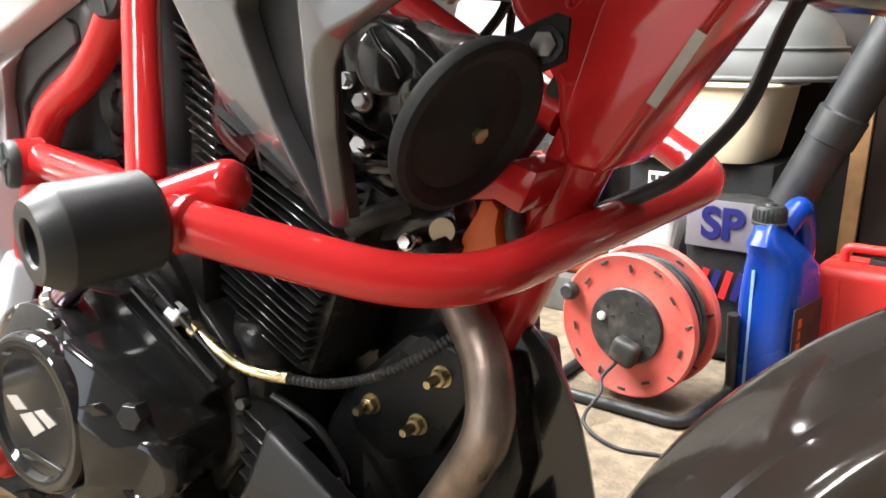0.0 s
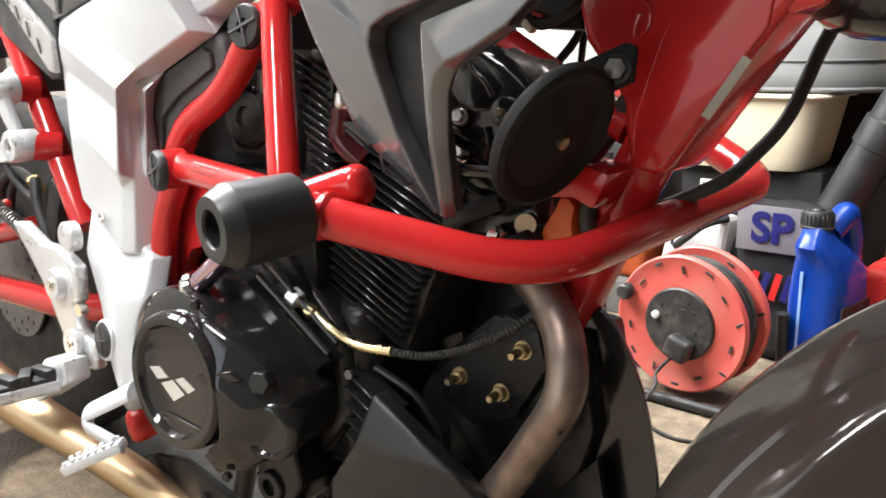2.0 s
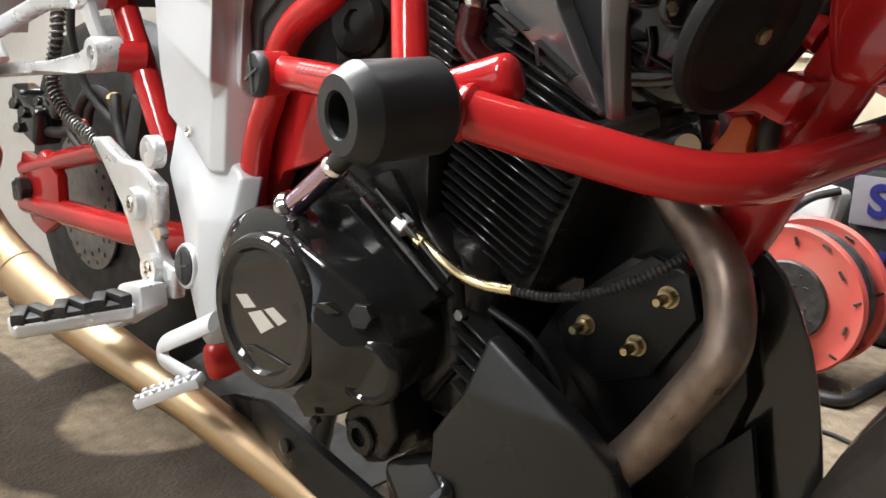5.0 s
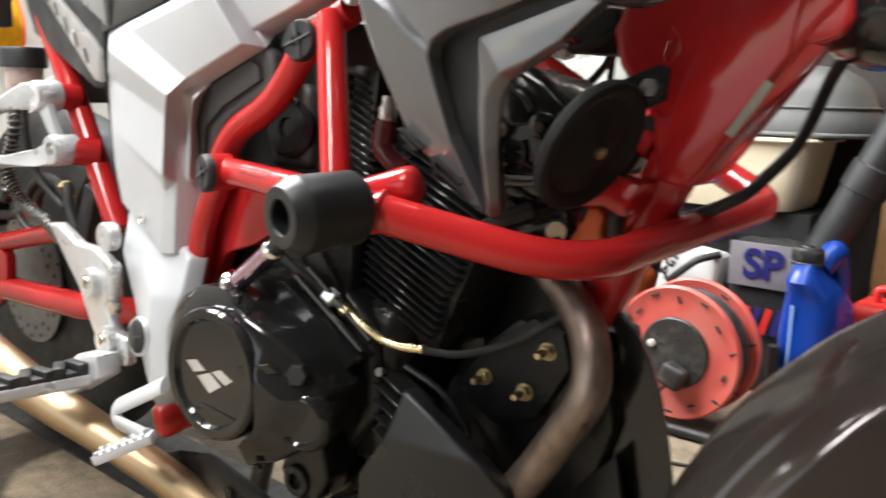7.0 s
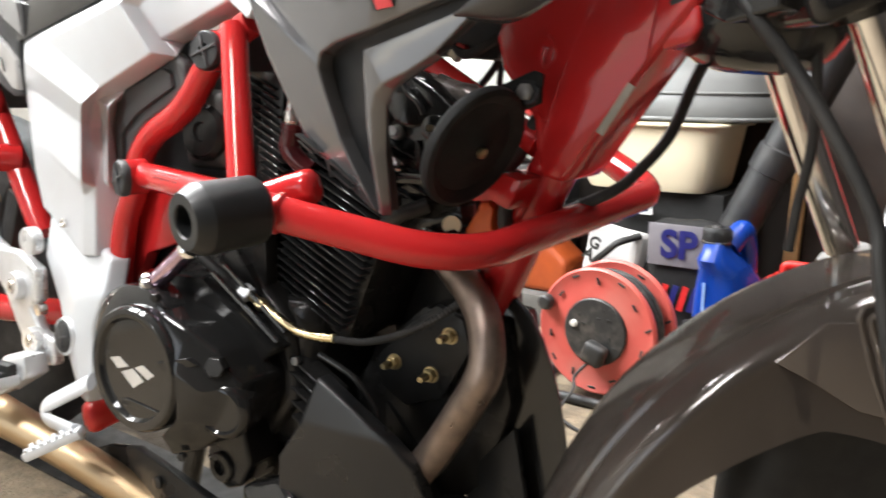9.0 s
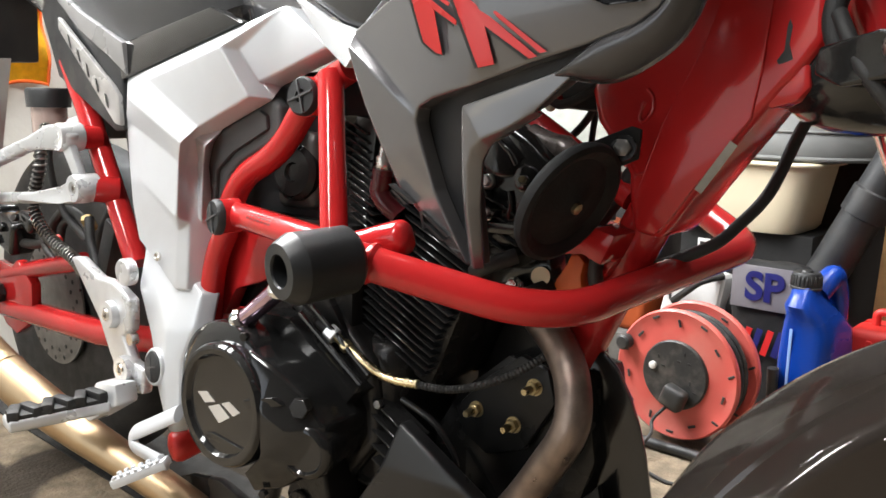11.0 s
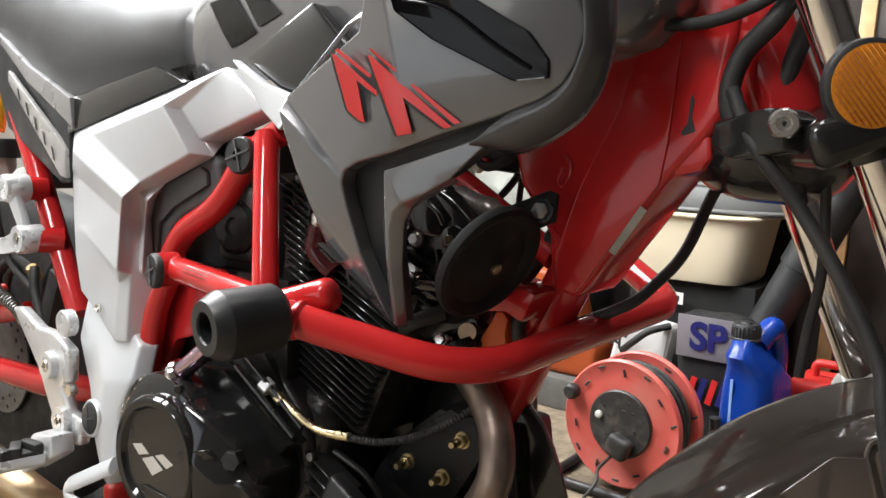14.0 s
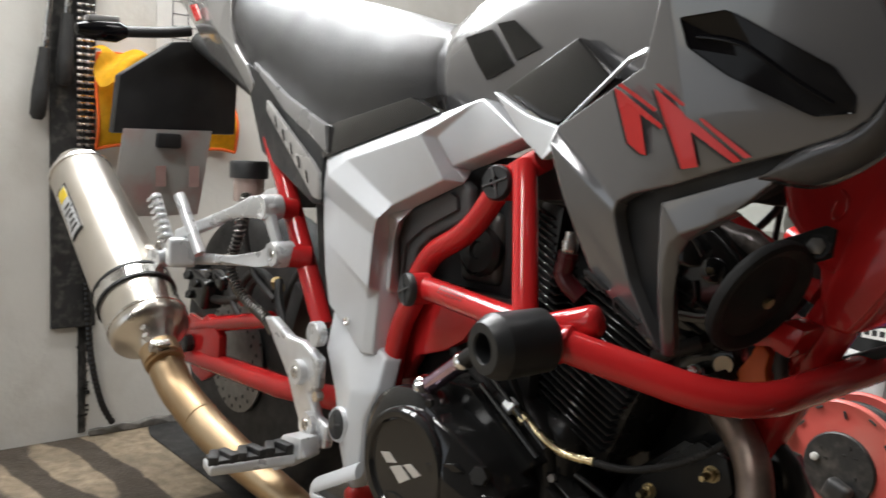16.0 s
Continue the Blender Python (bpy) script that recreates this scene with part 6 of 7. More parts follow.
part("connector_sleeve", sweep([Vector((x, -0.060, z)) for x, z in sleeve], [0.006, 0.0125, 0.0138, 0.0118, 0.0130, 0.0120, 0.0135, 0.0118, 0.009], 16), mat("grubby_clear_sleeve", (0.15, 0.13, 0.12), 0.28, 0.2, vary=0.4, scale=70, bump=0.8, fine=120, dirt=(0.05, 0.04, 0.035), dirt_amount=0.8, dirt_scale=40), bike, "grubby clear plastic connector sleeve")
part("cable_sheath", sweep(spline([(0.214, -0.052, 0.552), (0.210, -0.056, 0.537), (0.211, -0.056, 0.519), (0.216, -0.052, 0.500)]), 0.0075, 12), RUBBER, bike, "black rubber cable sheath")
part("horn_lead", sweep(spline([(0.232, -0.012, 0.640), (0.224, -0.018, 0.624), (0.212, -0.020, 0.606), (0.198, -0.022, 0.585), (0.182, -0.025, 0.566)]), 0.0095, 14), RUBBER, bike, "black sheathed horn lead")

# ---- things on the garage floor ----
def part_text(word, size, m, material, parent):
    """Raised lettering."""
    fc = bpy.data.curves.new("lettering", "FONT")
    fc.body, fc.size, fc.extrude, fc.align_x = word, size, 0.0008, "CENTER"
    fc.offset = size * 0.035
    ob = new("lettering", fc)
    me = bpy.data.meshes.new_from_object(ob.evaluated_get(bpy.context.evaluated_depsgraph_get()))
    bpy.data.objects.remove(ob)
    me.materials.clear()
    me.materials.append(material)
    lo = new("lettering", me)
    lo.parent = parent
    lo.matrix_local = m


def cable_reel():
    c = Vector((-0.092, 0.800, 0.150))
    way = Vector((-0.05, -1, 0.0)).normalized()
    t = thing("cable_reel", "faded red plastic extension cable reel with black cable", "cable reel", at=(0, 0, 0))
    m = axis_frame(c, way)

    def flange(name, h, r, colour):
        f = part(name, lathe([(h - 0.006, 0.05), (h - 0.006, r - 0.01), (h - 0.004, r), (h + 0.004, r), (h + 0.008, r - 0.004), (h + 0.006, r - 0.012), (h + 0.002, 0.105), (h + 0.005, 0.088), (h + 0.003, 0.05)], c, way, 56), REEL, t)
        for i in range(14):
            a = 2 * math.pi * i / 14 + 0.2
            q = m @ pose(r * (0.80 if i % 2 else 0.9) * math.cos(a), r * (0.80 if i % 2 else 0.9) * math.sin(a), h + 0.0062, 0, 0, math.degrees(a) + (90 if i % 3 else 20))
            part("slot", box((0.016, 0.005, 0.003), q, 0.0008, 1), SOCKET, f)
        return f

    flange("front_flange", 0.0, 0.135, REEL)
    flange("rear_flange", -0.085, 0.138, REEL)
    part("drum", lathe([(-0.082, 0.075), (-0.004, 0.075)], c, way, 40), REEL, t)
    for i in range(7):
        part("cable_turn", sweep([m @ Vector((math.cos(a) * (0.112 + 0.006 * (i % 2)), math.sin(a) * (0.112 + 0.006 * (i % 2)), -0.072 + 0.0095 * i)) for a in (2 * math.pi * k / 40 for k in range(41))], 0.0052, 8), SOCKET, t)
    plate = part("socket_plate", lathe([(0.0, 0.072), (0.008, 0.072), (0.011, 0.069), (0.011, 0)], c, way, 44), SOCKET, t, "dusty black socket plate")
    for i, a in enumerate((60, 150, 330)):
        for dx, dz, sx, sz in ((0, 0.012, 0.004, 0.008), (-0.011, -0.006, 0.008, 0.004), (0.011, -0.006, 0.008, 0.004)):
            a_ = radians(a)
            part("socket_hole", box((sx, sz, 0.002), m @ pose(0.042 * math.cos(a_) + dx, 0.042 * math.sin(a_) + dz, 0.0112), 0.0004, 1), INK, plate)
    part("reset_button", lathe([(0.011, 0.008), (0.016, 0.008), (0.017, 0.006), (0.017, 0)], m @ Vector((-0.047, 0.012, 0)), way, 18), PAPER, plate, "white reset button")
    pl = part("plug", box((0.05, 0.046, 0.032), m @ pose(0.012, -0.040, 0.028, 0, 0, -20), 0.012, 3), SOCKET, t, "black mains plug")
    p0 = m @ Vector((0.0, -0.060, 0.03))
    part("lead", sweep(spline([p0, p0 + Vector((-0.02, -0.02, -0.03)), Vector((-0.10, 0.72, 0.045)), Vector((-0.10, 0.66, 0.012)), Vector((-0.02, 0.62, 0.004)), Vector((0.07, 0.64, 0.004)), Vector((0.2, 0.60, 0.004)), Vector((0.34, 0.66, 0.004))]), 0.0035, 8), RUBBER, t)
    part("crank_knob", lathe([(0, 0.012), (0.004, 0.016), (0.022, 0.016), (0.026, 0.012), (0.026, 0)], m @ Vector((-0.113, 0.048, 0.005)), way, 20), SOCKET, t)
    part("stand", sweep(rounded([c + Vector(q) for q in ((-0.15, 0.12, 0.02), (-0.15, 0.14, -0.138), (-0.14, -0.05, -0.138), (0.13, -0.05, -0.138), (0.15, 0.14, -0.138), (0.15, 0.12, 0.02))], 0.03), 0.011, 12), PLASTIC, t, "black tubular stand")
    part("axle", lathe([(-0.15, 0.01), (0.0, 0.01)], c, way, 16), PLASTIC, t)


cable_reel()


def oil_bottle():
    t = thing("oil_bottle", "blue plastic oil bottle with black cap on the floor", "bottle", at=(0.112, 1.0, 0))
    bm = bmesh.new()
    rings = []
    for z, sx, sy, ox in ((0, .048, .068, 0), (.012, .054, .075, 0), (.10, .056, .077, 0), (.20, .056, .076, 0), (.25, .053, .071, 0), (.28, .046, .064, -0.004), (.302, .036, .058, -0.010), (.32, .026, .04, -0.014), (.338, .024, .028, -0.016)):
        ring = []
        for i in range(28):
            a = 2 * math.pi * i / 28
            c, s = math.cos(a), math.sin(a)
            e = 0.55 if z < 0.26 else 0.8
            ring.append(bm.verts.new((ox + sx * math.copysign(abs(c) ** e, c), sy * math.copysign(abs(s) ** e, s) - (0.03 if z > 0.29 else 0.012 if z > 0.26 else 0), z)))
        rings.append(ring)
    for a, b in zip(rings, rings[1:]):
        for j in range(28):
            bm.faces.new((a[j], a[(j + 1) % 28], b[(j + 1) % 28], b[j]))
    bm.faces.new(rings[0][::-1])
    bm.faces.new(rings[-1])
    body = part("body", bm, BLUE, t, sharp=60)
    part("handle", sweep(spline([(-0.004, -0.005, 0.322), (0.006, 0.030, 0.352), (0.006, 0.045, 0.340), (0.006, 0.062, 0.30), (0.004, 0.066, 0.23)]), 0.024, 14), BLUE, t)
    cap = part("cap", lathe([(0, 0.03), (0.004, 0.031), (0.006, 0.029), (0.030, 0.028), (0.034, 0.025), (0.034, 0.012), (0.038, 0.010), (0.038, 0)], (-0.018, -0.03, 0.332), (0, 0, 1), 32), PLASTIC, t, "ribbed black screw cap")
    for i in range(24):
        a = 2 * math.pi * i / 24
        part("rib", box((0.003, 0.003, 0.022), pose(-0.018 + 0.0285 * math.cos(a), -0.03 + 0.0285 * math.sin(a), 0.350, 0, 0, math.degrees(a)), 0.0008, 1), PLASTIC, cap)
    part("level_strip", box((0.006, 0.002, 0.24), pose(-0.018, -0.0755, 0.135), 0.0008, 1), mat("pale_blue_strip", (0.25, 0.42, 0.75), 0.35, bump=0), t, "pale level strip")
    label = part("label", box((0.003, 0.12, 0.16), pose(0.0565, -0.005, 0.115), 0.001, 1), INK, t, "black label with orange lettering bars")
    for i in range(6):
        part("letter_bar", box((0.001, 0.010 + 0.004 * (i % 2), 0.016), pose(0.0586, -0.040, 0.055 + 0.022 * i), 0), ORANGE if i != 1 else YELLOW, label)
    t.rotation_euler = (0, 0, radians(-8))


oil_bottle()


def tool_case():
    t = thing("tool_case", "red plastic blow-moulded tool case on its side", "tool case", at=(0.245, 1.13, 0))
    part("body", box((0.20, 0.09, 0.24), pose(0, 0, 0.121), 0.02, 3), RED_PLASTIC, t)
    part("lid", box((0.196, 0.05, 0.236), pose(0, 0.071, 0.121), 0.018, 3), RED_PLASTIC, t)
    part("latch", box((0.035, 0.022, 0.02), pose(0.0, 0.03, 0.2425), 0.004), SOCKET, t, "black latch")
    for i in (-1, 1):
        part("rib", box((0.012, 0.094, 0.20), pose(0.055 * i, -0.003, 0.12), 0.004), RED_PLASTIC, t)
    part("handle", sweep(rounded([(-0.06, 0.02, 0.24), (-0.06, 0.02, 0.27), (0.06, 0.02, 0.27), (0.06, 0.02, 0.24)], 0.02), 0.009, 10), RED_PLASTIC, t)


tool_case()


def tapered_tub(name, label, cat, at, size, taper, height, material, lip, turn=0):
    """A thin-walled open tub with rounded corners and a rolled lip."""
    t = thing(name, label, cat, at=at)
    t.rotation_euler = (0, 0, radians(turn))
    bm = bmesh.new()
    rings = []
    for z, k in ((0.0, taper - 0.04), (0.012, taper), (height * 0.5, (1 + taper) / 2), (height - 0.004, 1.0), (height - 0.004, 1.0 + lip), (height + 0.003, 1.0 + lip), (height + 0.004, 0.98), (0.01, taper - 0.04)):
        ring = []
        for i in range(40):
            a = 2 * math.pi * i / 40
            c, s = math.cos(a), math.sin(a)
            ring.append(bm.verts.new((k * size[0] / 2 * math.copysign(abs(c) ** 0.35, c), k * size[1] / 2 * math.copysign(abs(s) ** 0.35, s), z)))
        rings.append(ring)
    for a, b in zip(rings, rings[1:]):
        for j in range(40):
            bm.faces.new((a[j], a[(j + 1) % 40], b[(j + 1) % 40], b[j]))
    bm.faces.new(rings[0][::-1])
    bm.faces.new(rings[-1])
    part("basin", bm, material, t, sharp=50)
    loop = []
    for i in range(41):
        c, s = math.cos(2 * math.pi * i / 40), math.sin(2 * math.pi * i / 40)
        loop.append(Vector(((1 + lip) * size[0] / 2 * math.copysign(abs(c) ** 0.35, c), (1 + lip) * size[1] / 2 * math.copysign(abs(s) ** 0.35, s), height - 0.002)))
    part("rolled_rim", sweep(loop, 0.0045, 8), material, t)
    return t


tapered_tub("storage_tub", "cream plastic storage tub with a rolled rim", "tub", (-0.200, 1.37, 0.392), (0.39, 0.28), 0.86, 0.168, CREAM, 0.07)


def grey_cover():
    t = thing("grey_plastic_lid", "large grey moulded plastic lid lying over the tub", "lid", at=(-0.16, 1.44, 0.566))
    bm = bmesh.new()
    rings = []
    for h, k in ((0.004, 1.0), (0.03, 1.02), (0.06, 0.96), (0.075, 0.93), (0.10, 0.90), (0.135, 0.80), (0.16, 0.62), (0.17, 0.3)):
        rings.append([bm.verts.new((k * 0.25 * math.copysign(abs(math.cos(a)) ** 0.7, math.cos(a)), k * 0.19 * math.copysign(abs(math.sin(a)) ** 0.7, math.sin(a)), h)) for a in (2 * math.pi * i / 36 for i in range(36))])
    for a, b in zip(rings, rings[1:]):
        for j in range(36):
            bm.faces.new((a[j], a[(j + 1) % 36], b[(j + 1) % 36], b[j]))
    bm.faces.new(rings[0][::-1])
    bm.faces.new(rings[-1])
    part("moulding", bm, LIDGREY, t, sharp=60)
    for h, k, r in ((0.006, 1.02, 0.006), (0.068, 0.955, 0.0035)):
        loop = []
        for i in range(49):
            c, q = math.cos(2 * math.pi * i / 48), math.sin(2 * math.pi * i / 48)
            loop.append(Vector((k * 0.25 * math.copysign(abs(c) ** 0.7, c), k * 0.19 * math.copysign(abs(q) ** 0.7, q), h)))
        part("rim_bead", sweep(loop, r, 8), LIDGREY, t)


grey_cover()


def parcel():
    """The black box under the tub."""
    t = thing("black_carton", "black cardboard box carrying the tub", "box", at=(-0.12, 1.42, 0))
    part("carton", box((0.33, 0.30, 0.39), pose(-0.045, 0.015, 0.195), 0.006), DULLBLACK, t)
    lab = part("label", box((0.10, 0.002, 0.03), pose(-0.10, -0.1612, 0.345), 0), PAPER, t, "white printed label")
    for i in range(5):
        part("print_bar", box((0.012, 0.001, 0.014), pose(-0.138 + 0.018 * i, -0.1628, 0.345), 0), INK, lab)


parcel()


def printed_bag():
    t = thing("printed_sack", "dark plastic sack with white field and navy lettering", "sack", at=(-0.04, 1.14, 0))
    bm = box((0.165, 0.07, 0.345), pose(0.008, 0, 0.1725), 0.03, 4)
    bmesh.ops.subdivide_edges(bm, edges=[e for e in bm.edges if e.calc_length() > 0.05], cuts=3, use_grid_fill=True)
    for v in bm.verts:
        d = noise.noise(v.co * 17) * 0.018
        v.co.y += d
        v.co.x += noise.noise(v.co * 13 + Vector((5, 1, 2))) * 0.018
        v.co.z += noise.noise(v.co * 9 + Vector((1, 8, 3))) * 0.02
    part("sack_body", bm, DULLBLACK, t)
    part("white_field", box((0.15, 0.004, 0.098), pose(0.006, -0.047, 0.292), 0.002, 2), CARTON, t, "white printed field")
    part_text("SP", 0.088, pose(0.006, -0.052, 0.266, 90, 0, 0), NAVY, t)
    for i in range(5):
        part("lower_print", box((0.014, 0.002, 0.06), pose(-0.05 + 0.024 * i, -0.050, 0.170, 0, 14, 0), 0), RED_DULL if i % 2 else NAVY, t)


printed_bag()


def orange_jug():
    t = thing("concrete_block", "low grey concrete block on the floor", "block", at=(-0.50, 1.29, 0))
    part("block_body", box((0.30, 0.19, 0.088), pose(0, 0, 0.044), 0.008, 2), mat("grey_concrete", (0.12, 0.117, 0.11), 0.85, vary=0.2, scale=40, bump=0.7, fine=160, dirt=(0.10, 0.095, 0.085), dirt_amount=0.6, dirt_scale=14), t)
    t = thing("orange_container", "orange plastic fuel container standing on a block", "container", at=(-0.50, 1.30, 0.088))
    # orange darkened in the colour itself for the shade the container stands in
    part("body", slab([(x, -0.065, z) for x, z in ((-0.10, 0.0), (0.10, 0.0), (0.105, 0.09), (0.03, 0.15), (-0.01, 0.28), (-0.10, 0.29))], (0, 0.13, 0), 0.018, 3), mat("shaded_orange_plastic", (0.34, 0.06, 0.01), 0.5, vary=0.1, bump=0.2), t)
    part("spout_cap", lathe([(0, 0.022), (0.03, 0.021), (0.032, 0)], (-0.055, 0, 0.283), (0, 0, 1), 20), PLASTIC, t)


orange_jug()


def stacked_white_sack():
    """A black crate with a white sack on it, behind the container."""
    t = thing("black_crate", "black plastic crate standing behind the container", "crate", at=(-0.76, 1.49, 0))
    part("crate_body", box((0.44, 0.20, 0.42), pose(0, 0, 0.21), 0.012, 2), PLASTIC, t)
    for z in (0.10, 0.20, 0.30):
        part("crate_rib", box((0.448, 0.208, 0.012), pose(0, 0, z), 0.003, 1), PLASTIC, t)
    t = thing("white_sack", "crumpled white plastic sack lying on the crate", "sack", at=(-0.76, 1.49, 0.421))
    bm = box((0.42, 0.19, 0.34), pose(0, 0, 0.17), 0.08, 4)
    bmesh.ops.subdivide_edges(bm, edges=[e for e in bm.edges if e.calc_length() > 0.04], cuts=3, use_grid_fill=True)
    for v in bm.verts:
        if v.co.z > 0.02:
            v.co += 0.035 * Vector((noise.noise(v.co * 11), noise.noise(v.co * 13 + Vector((4, 2, 1))), noise.noise(v.co * 9 + Vector((7, 3, 5)))))
    film = mat("grubby_sack_film", (0.36, 0.37, 0.34), 0.4, vary=0.15, scale=20, bump=0.4, fine=120)
    part("sack_film", bm, film, t, sharp=25)
    part("tied_neck", sweep(spline([(0.04, 0, 0.32), (0.06, -0.02, 0.37), (0.10, -0.05, 0.40)]), [0.05] * 8 + [0.02] * 9, 10), film, t)


stacked_white_sack()


def label_bag():
    """A crumpled white bag with black print, in front of the black box."""
    t = thing("crumpled_bag", "crumpled white plastic bag with black lettering", "bag", at=(-0.245, 1.20, 0))
    bm = box((0.15, 0.06, 0.30), pose(0, 0, 0.15, 0, 8, 0), 0.02, 3)
    bmesh.ops.subdivide_edges(bm, edges=[e for e in bm.edges if e.calc_length() > 0.04], cuts=3, use_grid_fill=True)
    for v in bm.verts:
        v.co.y += noise.noise(v.co * 22) * 0.014
        v.co.x += noise.noise(v.co * 19 + Vector((3, 7, 2))) * 0.012
    part("film", bm, BAGFILM, t, sharp=25)
    for k, (ch, x, z) in enumerate((("G", -0.030, 0.252), ("A", -0.046, 0.222))):
        part_text(ch, 0.042, pose(x, -0.056, z, 90, 25, 0), INK, t)
    part("black_strap", sweep(spline([(-0.025, -0.06, 0.215), (0.01, -0.07, 0.245), (0.045, -0.065, 0.275), (0.085, -0.03, 0.29)]), 0.009, 10), RUBBER, t)


label_bag()


def black_pipe():
    t = thing("drain_pipe", "black plastic drain pipe leaning on the wall", "pipe", at=(0, 0, 0))
    a, b = Vector((-0.092, 1.226, 0.0)), Vector((0.310, 1.250, 0.90))
    way = (b - a).normalized()
    part("pipe", lathe([(0, 0.045), (0.5, 0.045), (0.502, 0.050), (0.56, 0.050), (0.564, 0.045), ((b - a).length, 0.045), ((b - a).length, 0.040), ((b - a).length - 0.1, 0.040)], a, way, 32), PLASTIC, t)


black_pipe()


def plank():
    t = thing("wooden_batten", "bare planed pine batten leaning upright", "wood", at=(0, 0, 0))
    part("batten", slab([(0.088, 1.50, 0.0), (0.124, 1.50, 0.0), (0.150, 1.585, 1.35), (0.114, 1.585, 1.35)], (0, 0.02, 0), 0.002), WOOD, t)
    t = thing("dark_board", "dark stained board leaning on the wall", "wood", at=(0, 0, 0))
    part("board", slab([(0.13, 1.52, 0.0), (0.34, 1.52, 0.0), (0.36, 1.60, 1.5), (0.15, 1.60, 1.5)], (0, 0.018, 0), 0.002), DARKWOOD, t)


plank()


def folding_chair():
    t = thing("folding_chair", "red fabric chair with chrome tube frame, folded", "chair", at=(0, 0, 0))
    c = Vector((0.595, 0.90, 0))
    part("backrest", box((0.34, 0.03, 0.42), Matrix.Translation(c + Vector((0, 0, 0.50))) @ pose(0, 0, 0, -8, 0, 0), 0.02, 3), mat("red_canvas", (0.58, 0.05, 0.04), 0.7, bump=0.6, fine=900), t, "red canvas backrest")
    part("tube_frame", sweep(rounded([c + Vector(q) for q in ((-0.17, 0.05, 0.0), (-0.17, -0.03, 0.40), (-0.17, 0.0, 0.695), (0.17, 0.0, 0.695), (0.17, -0.03, 0.40), (0.17, 0.05, 0.0))], 0.04), 0.011, 14), CHROME, t, "chrome tube frame")
    part("cross_leg", sweep(rounded([c + Vector(q) for q in ((-0.20, -0.14, 0.0), (-0.19, 0.10, 0.46), (0.19, 0.10, 0.46), (0.20, -0.14, 0.0))], 0.04), 0.010, 14), mat("grey_tube", (0.4, 0.41, 0.42), 0.3, 0.7), t)


folding_chair()



def blue_crate():
    t = thing("blue_tray", "blue plastic tray lying on the chair", "tray", at=(0.62, 0.95, 0.712))
    part("tray", box((0.42, 0.26, 0.032), pose(0, 0, 0.106), 0.010, 3), DULLBLUE, t)
    part("tray_foot", box((0.36, 0.2, 0.09), pose(0, 0, 0.0451), 0.01, 2), PLASTIC, t)


blue_crate()

# black mat that the motorcycle stands on
floor_mat = new("rubber_mat", mesh_of(slab([(-1.442, -0.056, 0.004), (-1.380, -0.075, 0.004), (-0.30, -0.075, 0.004), (-0.30, 0.10, 0.004), (-1.442, 0.10, 0.004)], (0, 0, -0.0035), 0), "rubber_mat", RUBBER, False))
tagged(floor_mat, "dull black rubber mat lying under the motorcycle", "mat")

# ---- things on the rear wall ----
random.seed(7)
strip = box((0.012, 0.10, 2.05), pose(X0 + 0.006, -0.235, 1.30), 0.002)
for i in range(110):
    z = 0.02 + 0.27 * (i + random.random()) / 110
    box((0.002, 0.008 + 0.022 * random.random() ** 2, 0.0018 + 0.003 * random.random()), pose(X0 + 0.0012, -0.216 + 0.012 * z + 0.006 * random.random(), z, 14 * (random.random() - 0.5), 0, 0), 0, 1, strip)
box((0.002, 0.017, 0.27), pose(X0 + 0.001, -0.214, 0.145), 0, 1, strip)
band = new("trim", mesh_of(strip, "trim", TAR, False))
tagged(band, "black painted strip running down the wall", "trim", kind="structure")
kb = box((0.014, 1.8, 0.018), pose(X0 + 0.007, 0.70, 0.009), 0.004)
bmesh.ops.subdivide_edges(kb, edges=[e for e in kb.edges if e.calc_length() > 1], cuts=90, use_grid_fill=True)
for v in kb.verts:
    if v.co.z > 0.006:
        v.co.z += 0.009 * noise.noise(v.co * 23)
        v.co.x += 0.008 * noise.noise(v.co * 31 + Vector((3, 1, 0)))
kerb = new("baseboard", mesh_of(kb, "baseboard", GRIME, False))
tagged(kerb, "grimy crumbling mortar skirting at the foot of the wall", "baseboard", kind="structure")


def wall_chain(y, z0, z1, n_side, name, label):
    """A hanging roller chain: alternating pairs of plates over rollers."""
    t = thing(name, label, "chain", at=(X0 + 0.03, y, z0))
    pin = lathe([(-0.010, 0.004), (0.010, 0.004)], (0, 0, 0), (0, 1, 0), 8)
    pin_me = mesh_of(pin, "roller", STEEL)
    outer = box((0.004, 0.0025, 0.019), pose(0, 0, 0), 0.001, 1)
    plate_me = mesh_of(outer, "plate", CASE)
    i, z = 0, z0
    while z < z1:
        r = new("roller", pin_me)
        r.parent, r.location = t, (0, 0, z - z0)
        for s in (-1, 1):
            p = new("link_plate", plate_me)
            p.parent, p.location = t, (0.0, s * (0.0085 if i % 2 else 0.0058), z - z0 + 0.008)
        z += 0.0159
        i += 1
    hook = part("nail", lathe([(0, 0.003), (0.03, 0.003)], (-0.028, 0, z1 - z0), (1, 0, 0), 8), STEEL, t)


wall_chain(-0.222, 0.66, 1.30, 1, "drive_chain", "greasy steel drive chain hanging on the wall")
wall_chain(-0.205, 0.66, 1.30, 1, "drive_chain", "greasy steel drive chain hanging on the wall")


def hanging_rope():
    t = thing("wall_cable", "dark braided cable hanging down the wall", "cable", at=(X0 + 0.02, -0.18, 0.03))
    corrugated("strand", spline([(0, -0.03, 0.50), (0, -0.028, 0.35), (0, -0.018, 0.18), (0.002, 0.005, 0.06), (0.004, 0.033, 0.0)]), 0.009, t, 0.012, CASE)


hanging_rope()


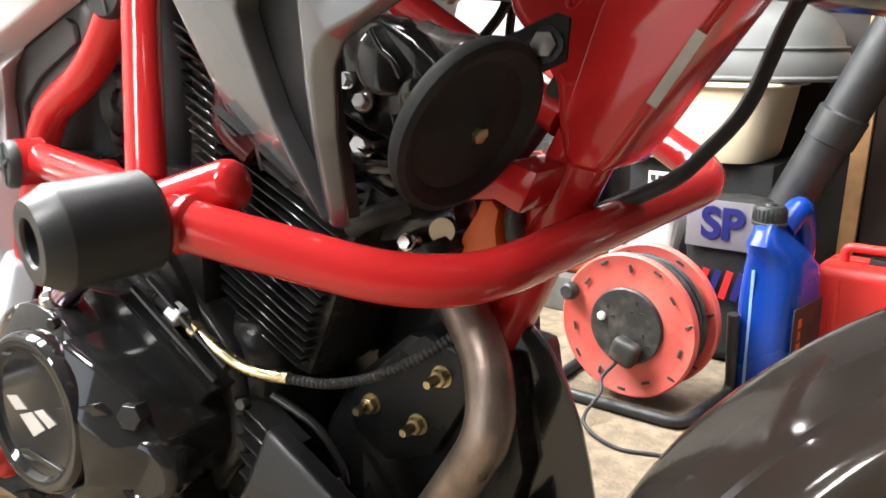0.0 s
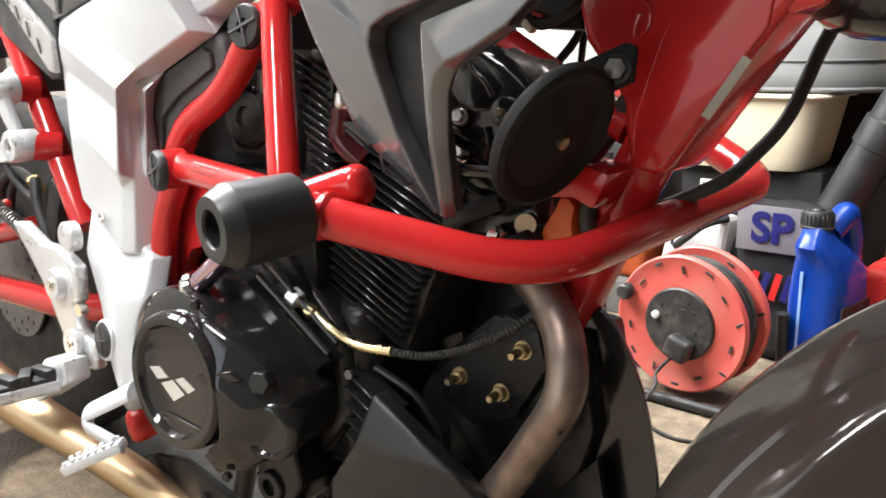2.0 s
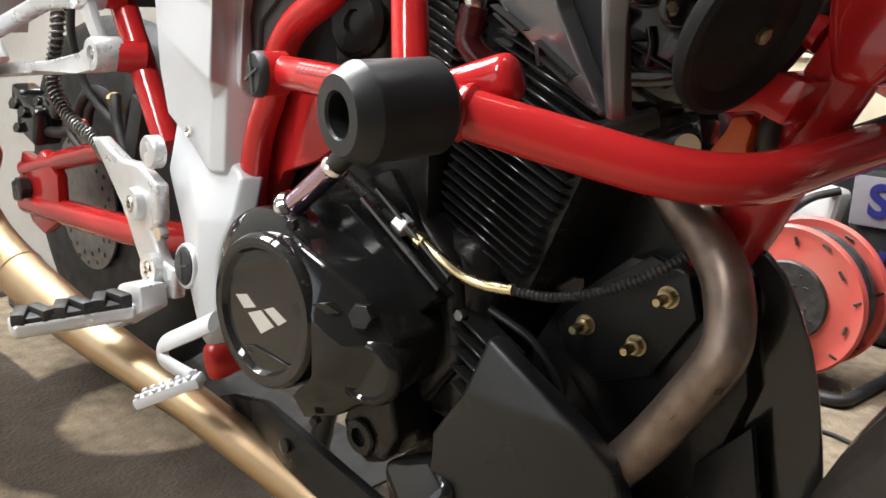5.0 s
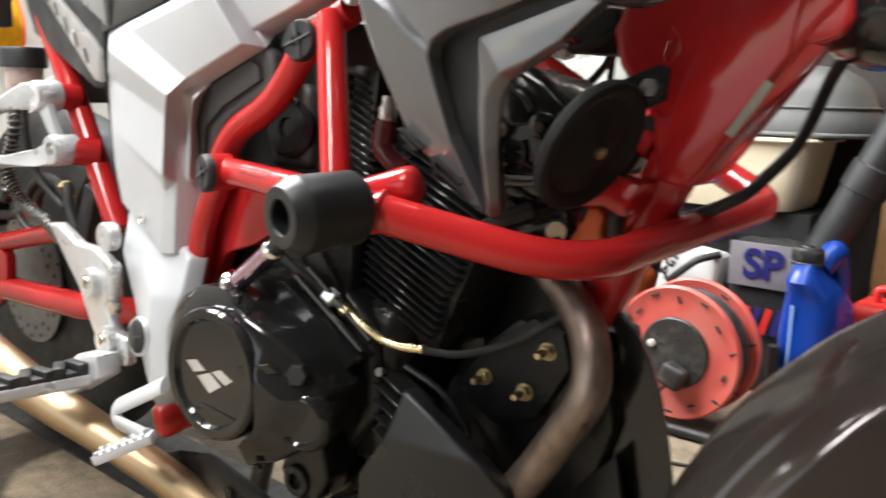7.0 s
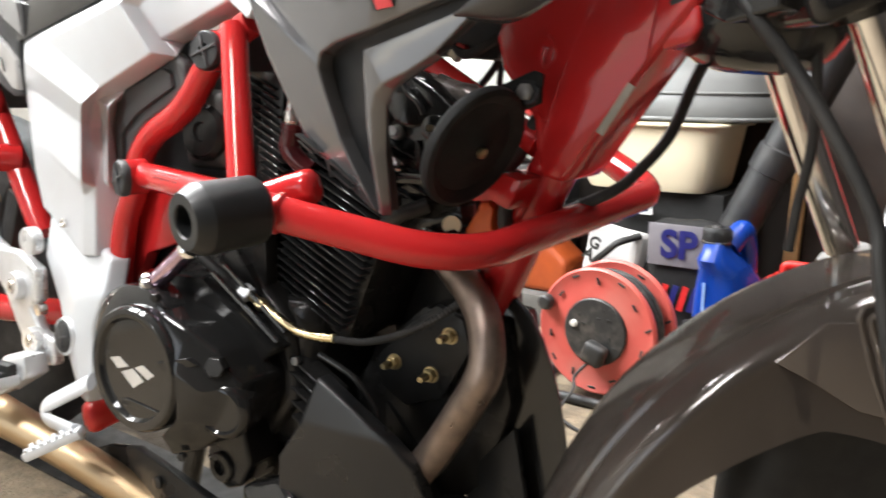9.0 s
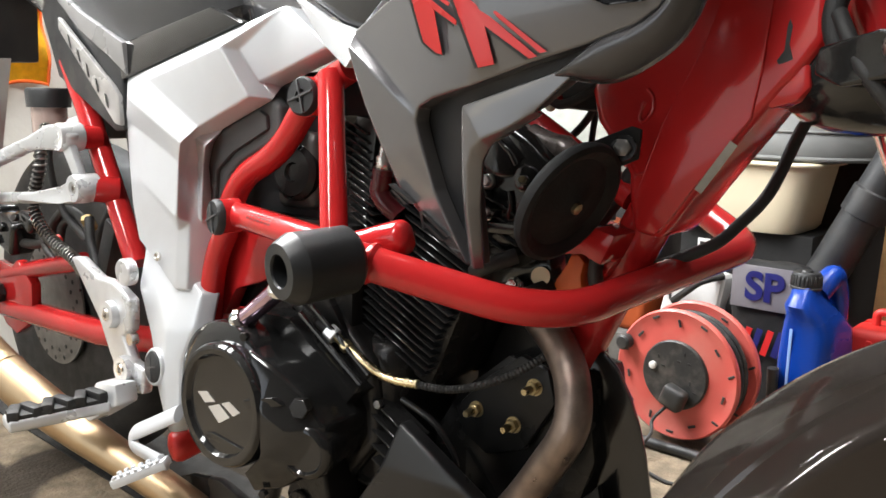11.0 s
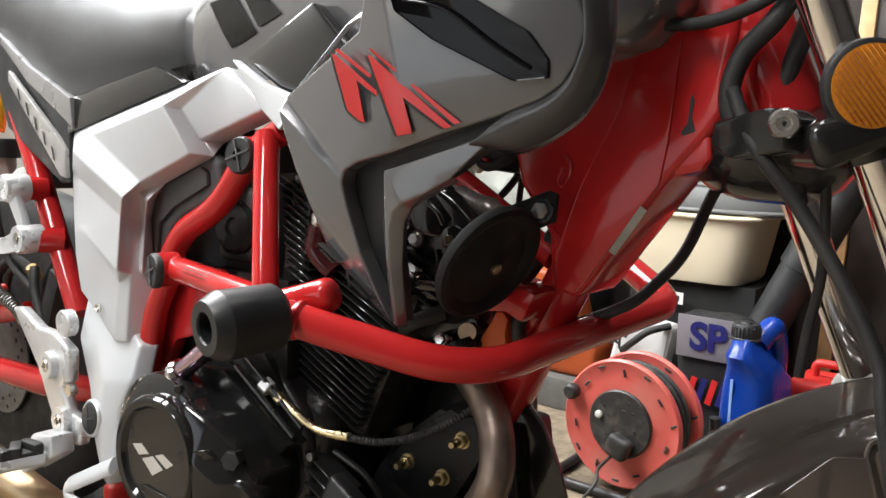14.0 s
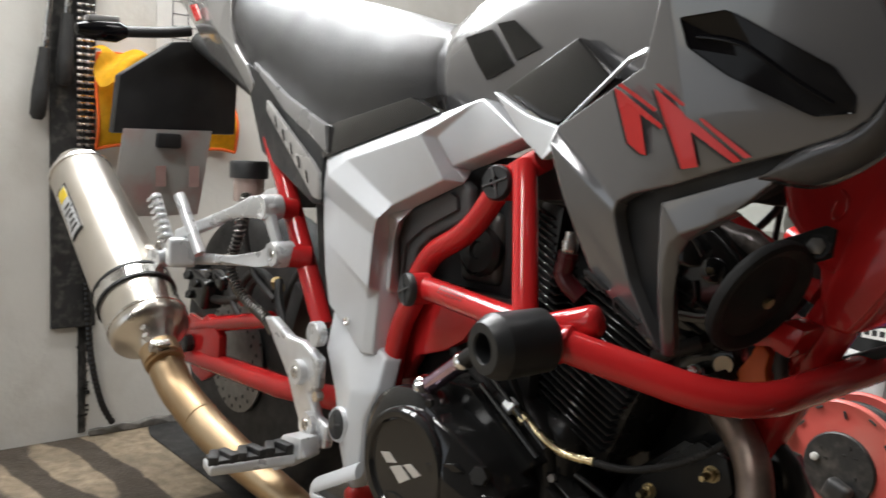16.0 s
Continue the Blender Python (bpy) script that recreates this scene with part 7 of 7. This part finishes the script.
def hammer(y, z, tilt_, r):
    t = thing("hand_tool", "old steel tool with a worn black grip, hung on the wall", "tool", at=(X0 + 0.03, y, z))
    t.rotation_euler = (radians(tilt_), 0, 0)
    part("grip", lathe([(0, 0.010), (0.01, 0.017), (0.06, 0.018), (0.12, 0.014), (0.16, 0.012)], (0, 0, 0), (0, 0, 1), 14), RUBBER, t)
    part("shaft", lathe([(0.16, 0.008), (0.40, 0.008)], (0, 0, 0), (0, 0, 1), 12), STEEL, t)


hammer(-0.318, 0.76, -6, 1)
hammer(-0.262, 0.84, -3, 1)


def cloth():
    t = thing("yellow_cloth", "yellow microfibre cloth with orange edge, hung up", "cloth", at=(0, 0, 0))
    bm = bmesh.new()
    g = []
    for i in range(25):
        row = []
        for j in range(21):
            u, v = i / 24, j / 20
            y = -0.190 + 0.350 * u
            z = 0.70 + (0.22 - 0.05 * u) * v + 0.012 * math.sin(u * 9)
            x = X0 + 0.03 + 0.012 * math.sin(u * 14 + v * 3) + 0.01 * math.sin(v * 7 + u * 5)
            row.append(bm.verts.new((x, y, z)))
        g.append(row)
    for a, b in zip(g, g[1:]):
        for j in range(20):
            bm.faces.new((a[j], b[j], b[j + 1], a[j + 1]))
    edge = [list(r) for r in g]
    rim = [v.co.copy() for v in (edge[0] + [r[-1] for r in edge][1:] + edge[-1][::-1][1:] + [r[0] for r in edge][::-1][1:])]
    bmesh.ops.solidify(bm, geom=bm.faces[:], thickness=0.004)
    part("fabric", bm, YELLOW, t, sharp=80)
    part("hem", sweep(rim, 0.004, 8), CLOTH_EDGE, t, "orange stitched hem")
    fb = bmesh.new()
    g = []
    for i in range(19):
        row = []
        for j in range(13):
            u, v = i / 18, j / 12
            drop = 0.085 - 0.05 * u
            row.append(fb.verts.new((X0 + 0.045 + 0.075 * v + 0.008 * math.sin(u * 11 + v * 5), -0.205 + 0.165 * u + 0.012 * math.sin(v * 6), 0.930 - drop * v ** 1.4 + 0.008 * math.sin(u * 13 + v * 4))))
        g.append(row)
    for a, b in zip(g, g[1:]):
        for j in range(12):
            fb.faces.new((a[j], a[j + 1], b[j + 1], b[j]))
    bmesh.ops.solidify(fb, geom=fb.faces[:], thickness=0.004)
    part("turned_over_corner", fb, YELLOW, t, sharp=80)


cloth()


def paper_sheet():
    t = thing("wall_chart", "white paper chart with a faint grid, pinned up", "chart", at=(X0 + 0.004, 0.13, 1.02))
    s = part("sheet", box((0.003, 0.34, 0.26), pose(0, 0, 0), 0.0005, 1), PAPER, t)
    for i in range(6):
        part("rule", box((0.001, 0.20, 0.0015), pose(0.002, -0.03, -0.10 + 0.03 * i), 0), INK, s)
        part("rule", box((0.001, 0.0015, 0.16), pose(0.002, -0.13 + 0.04 * i, -0.025), 0), INK, s)


paper_sheet()
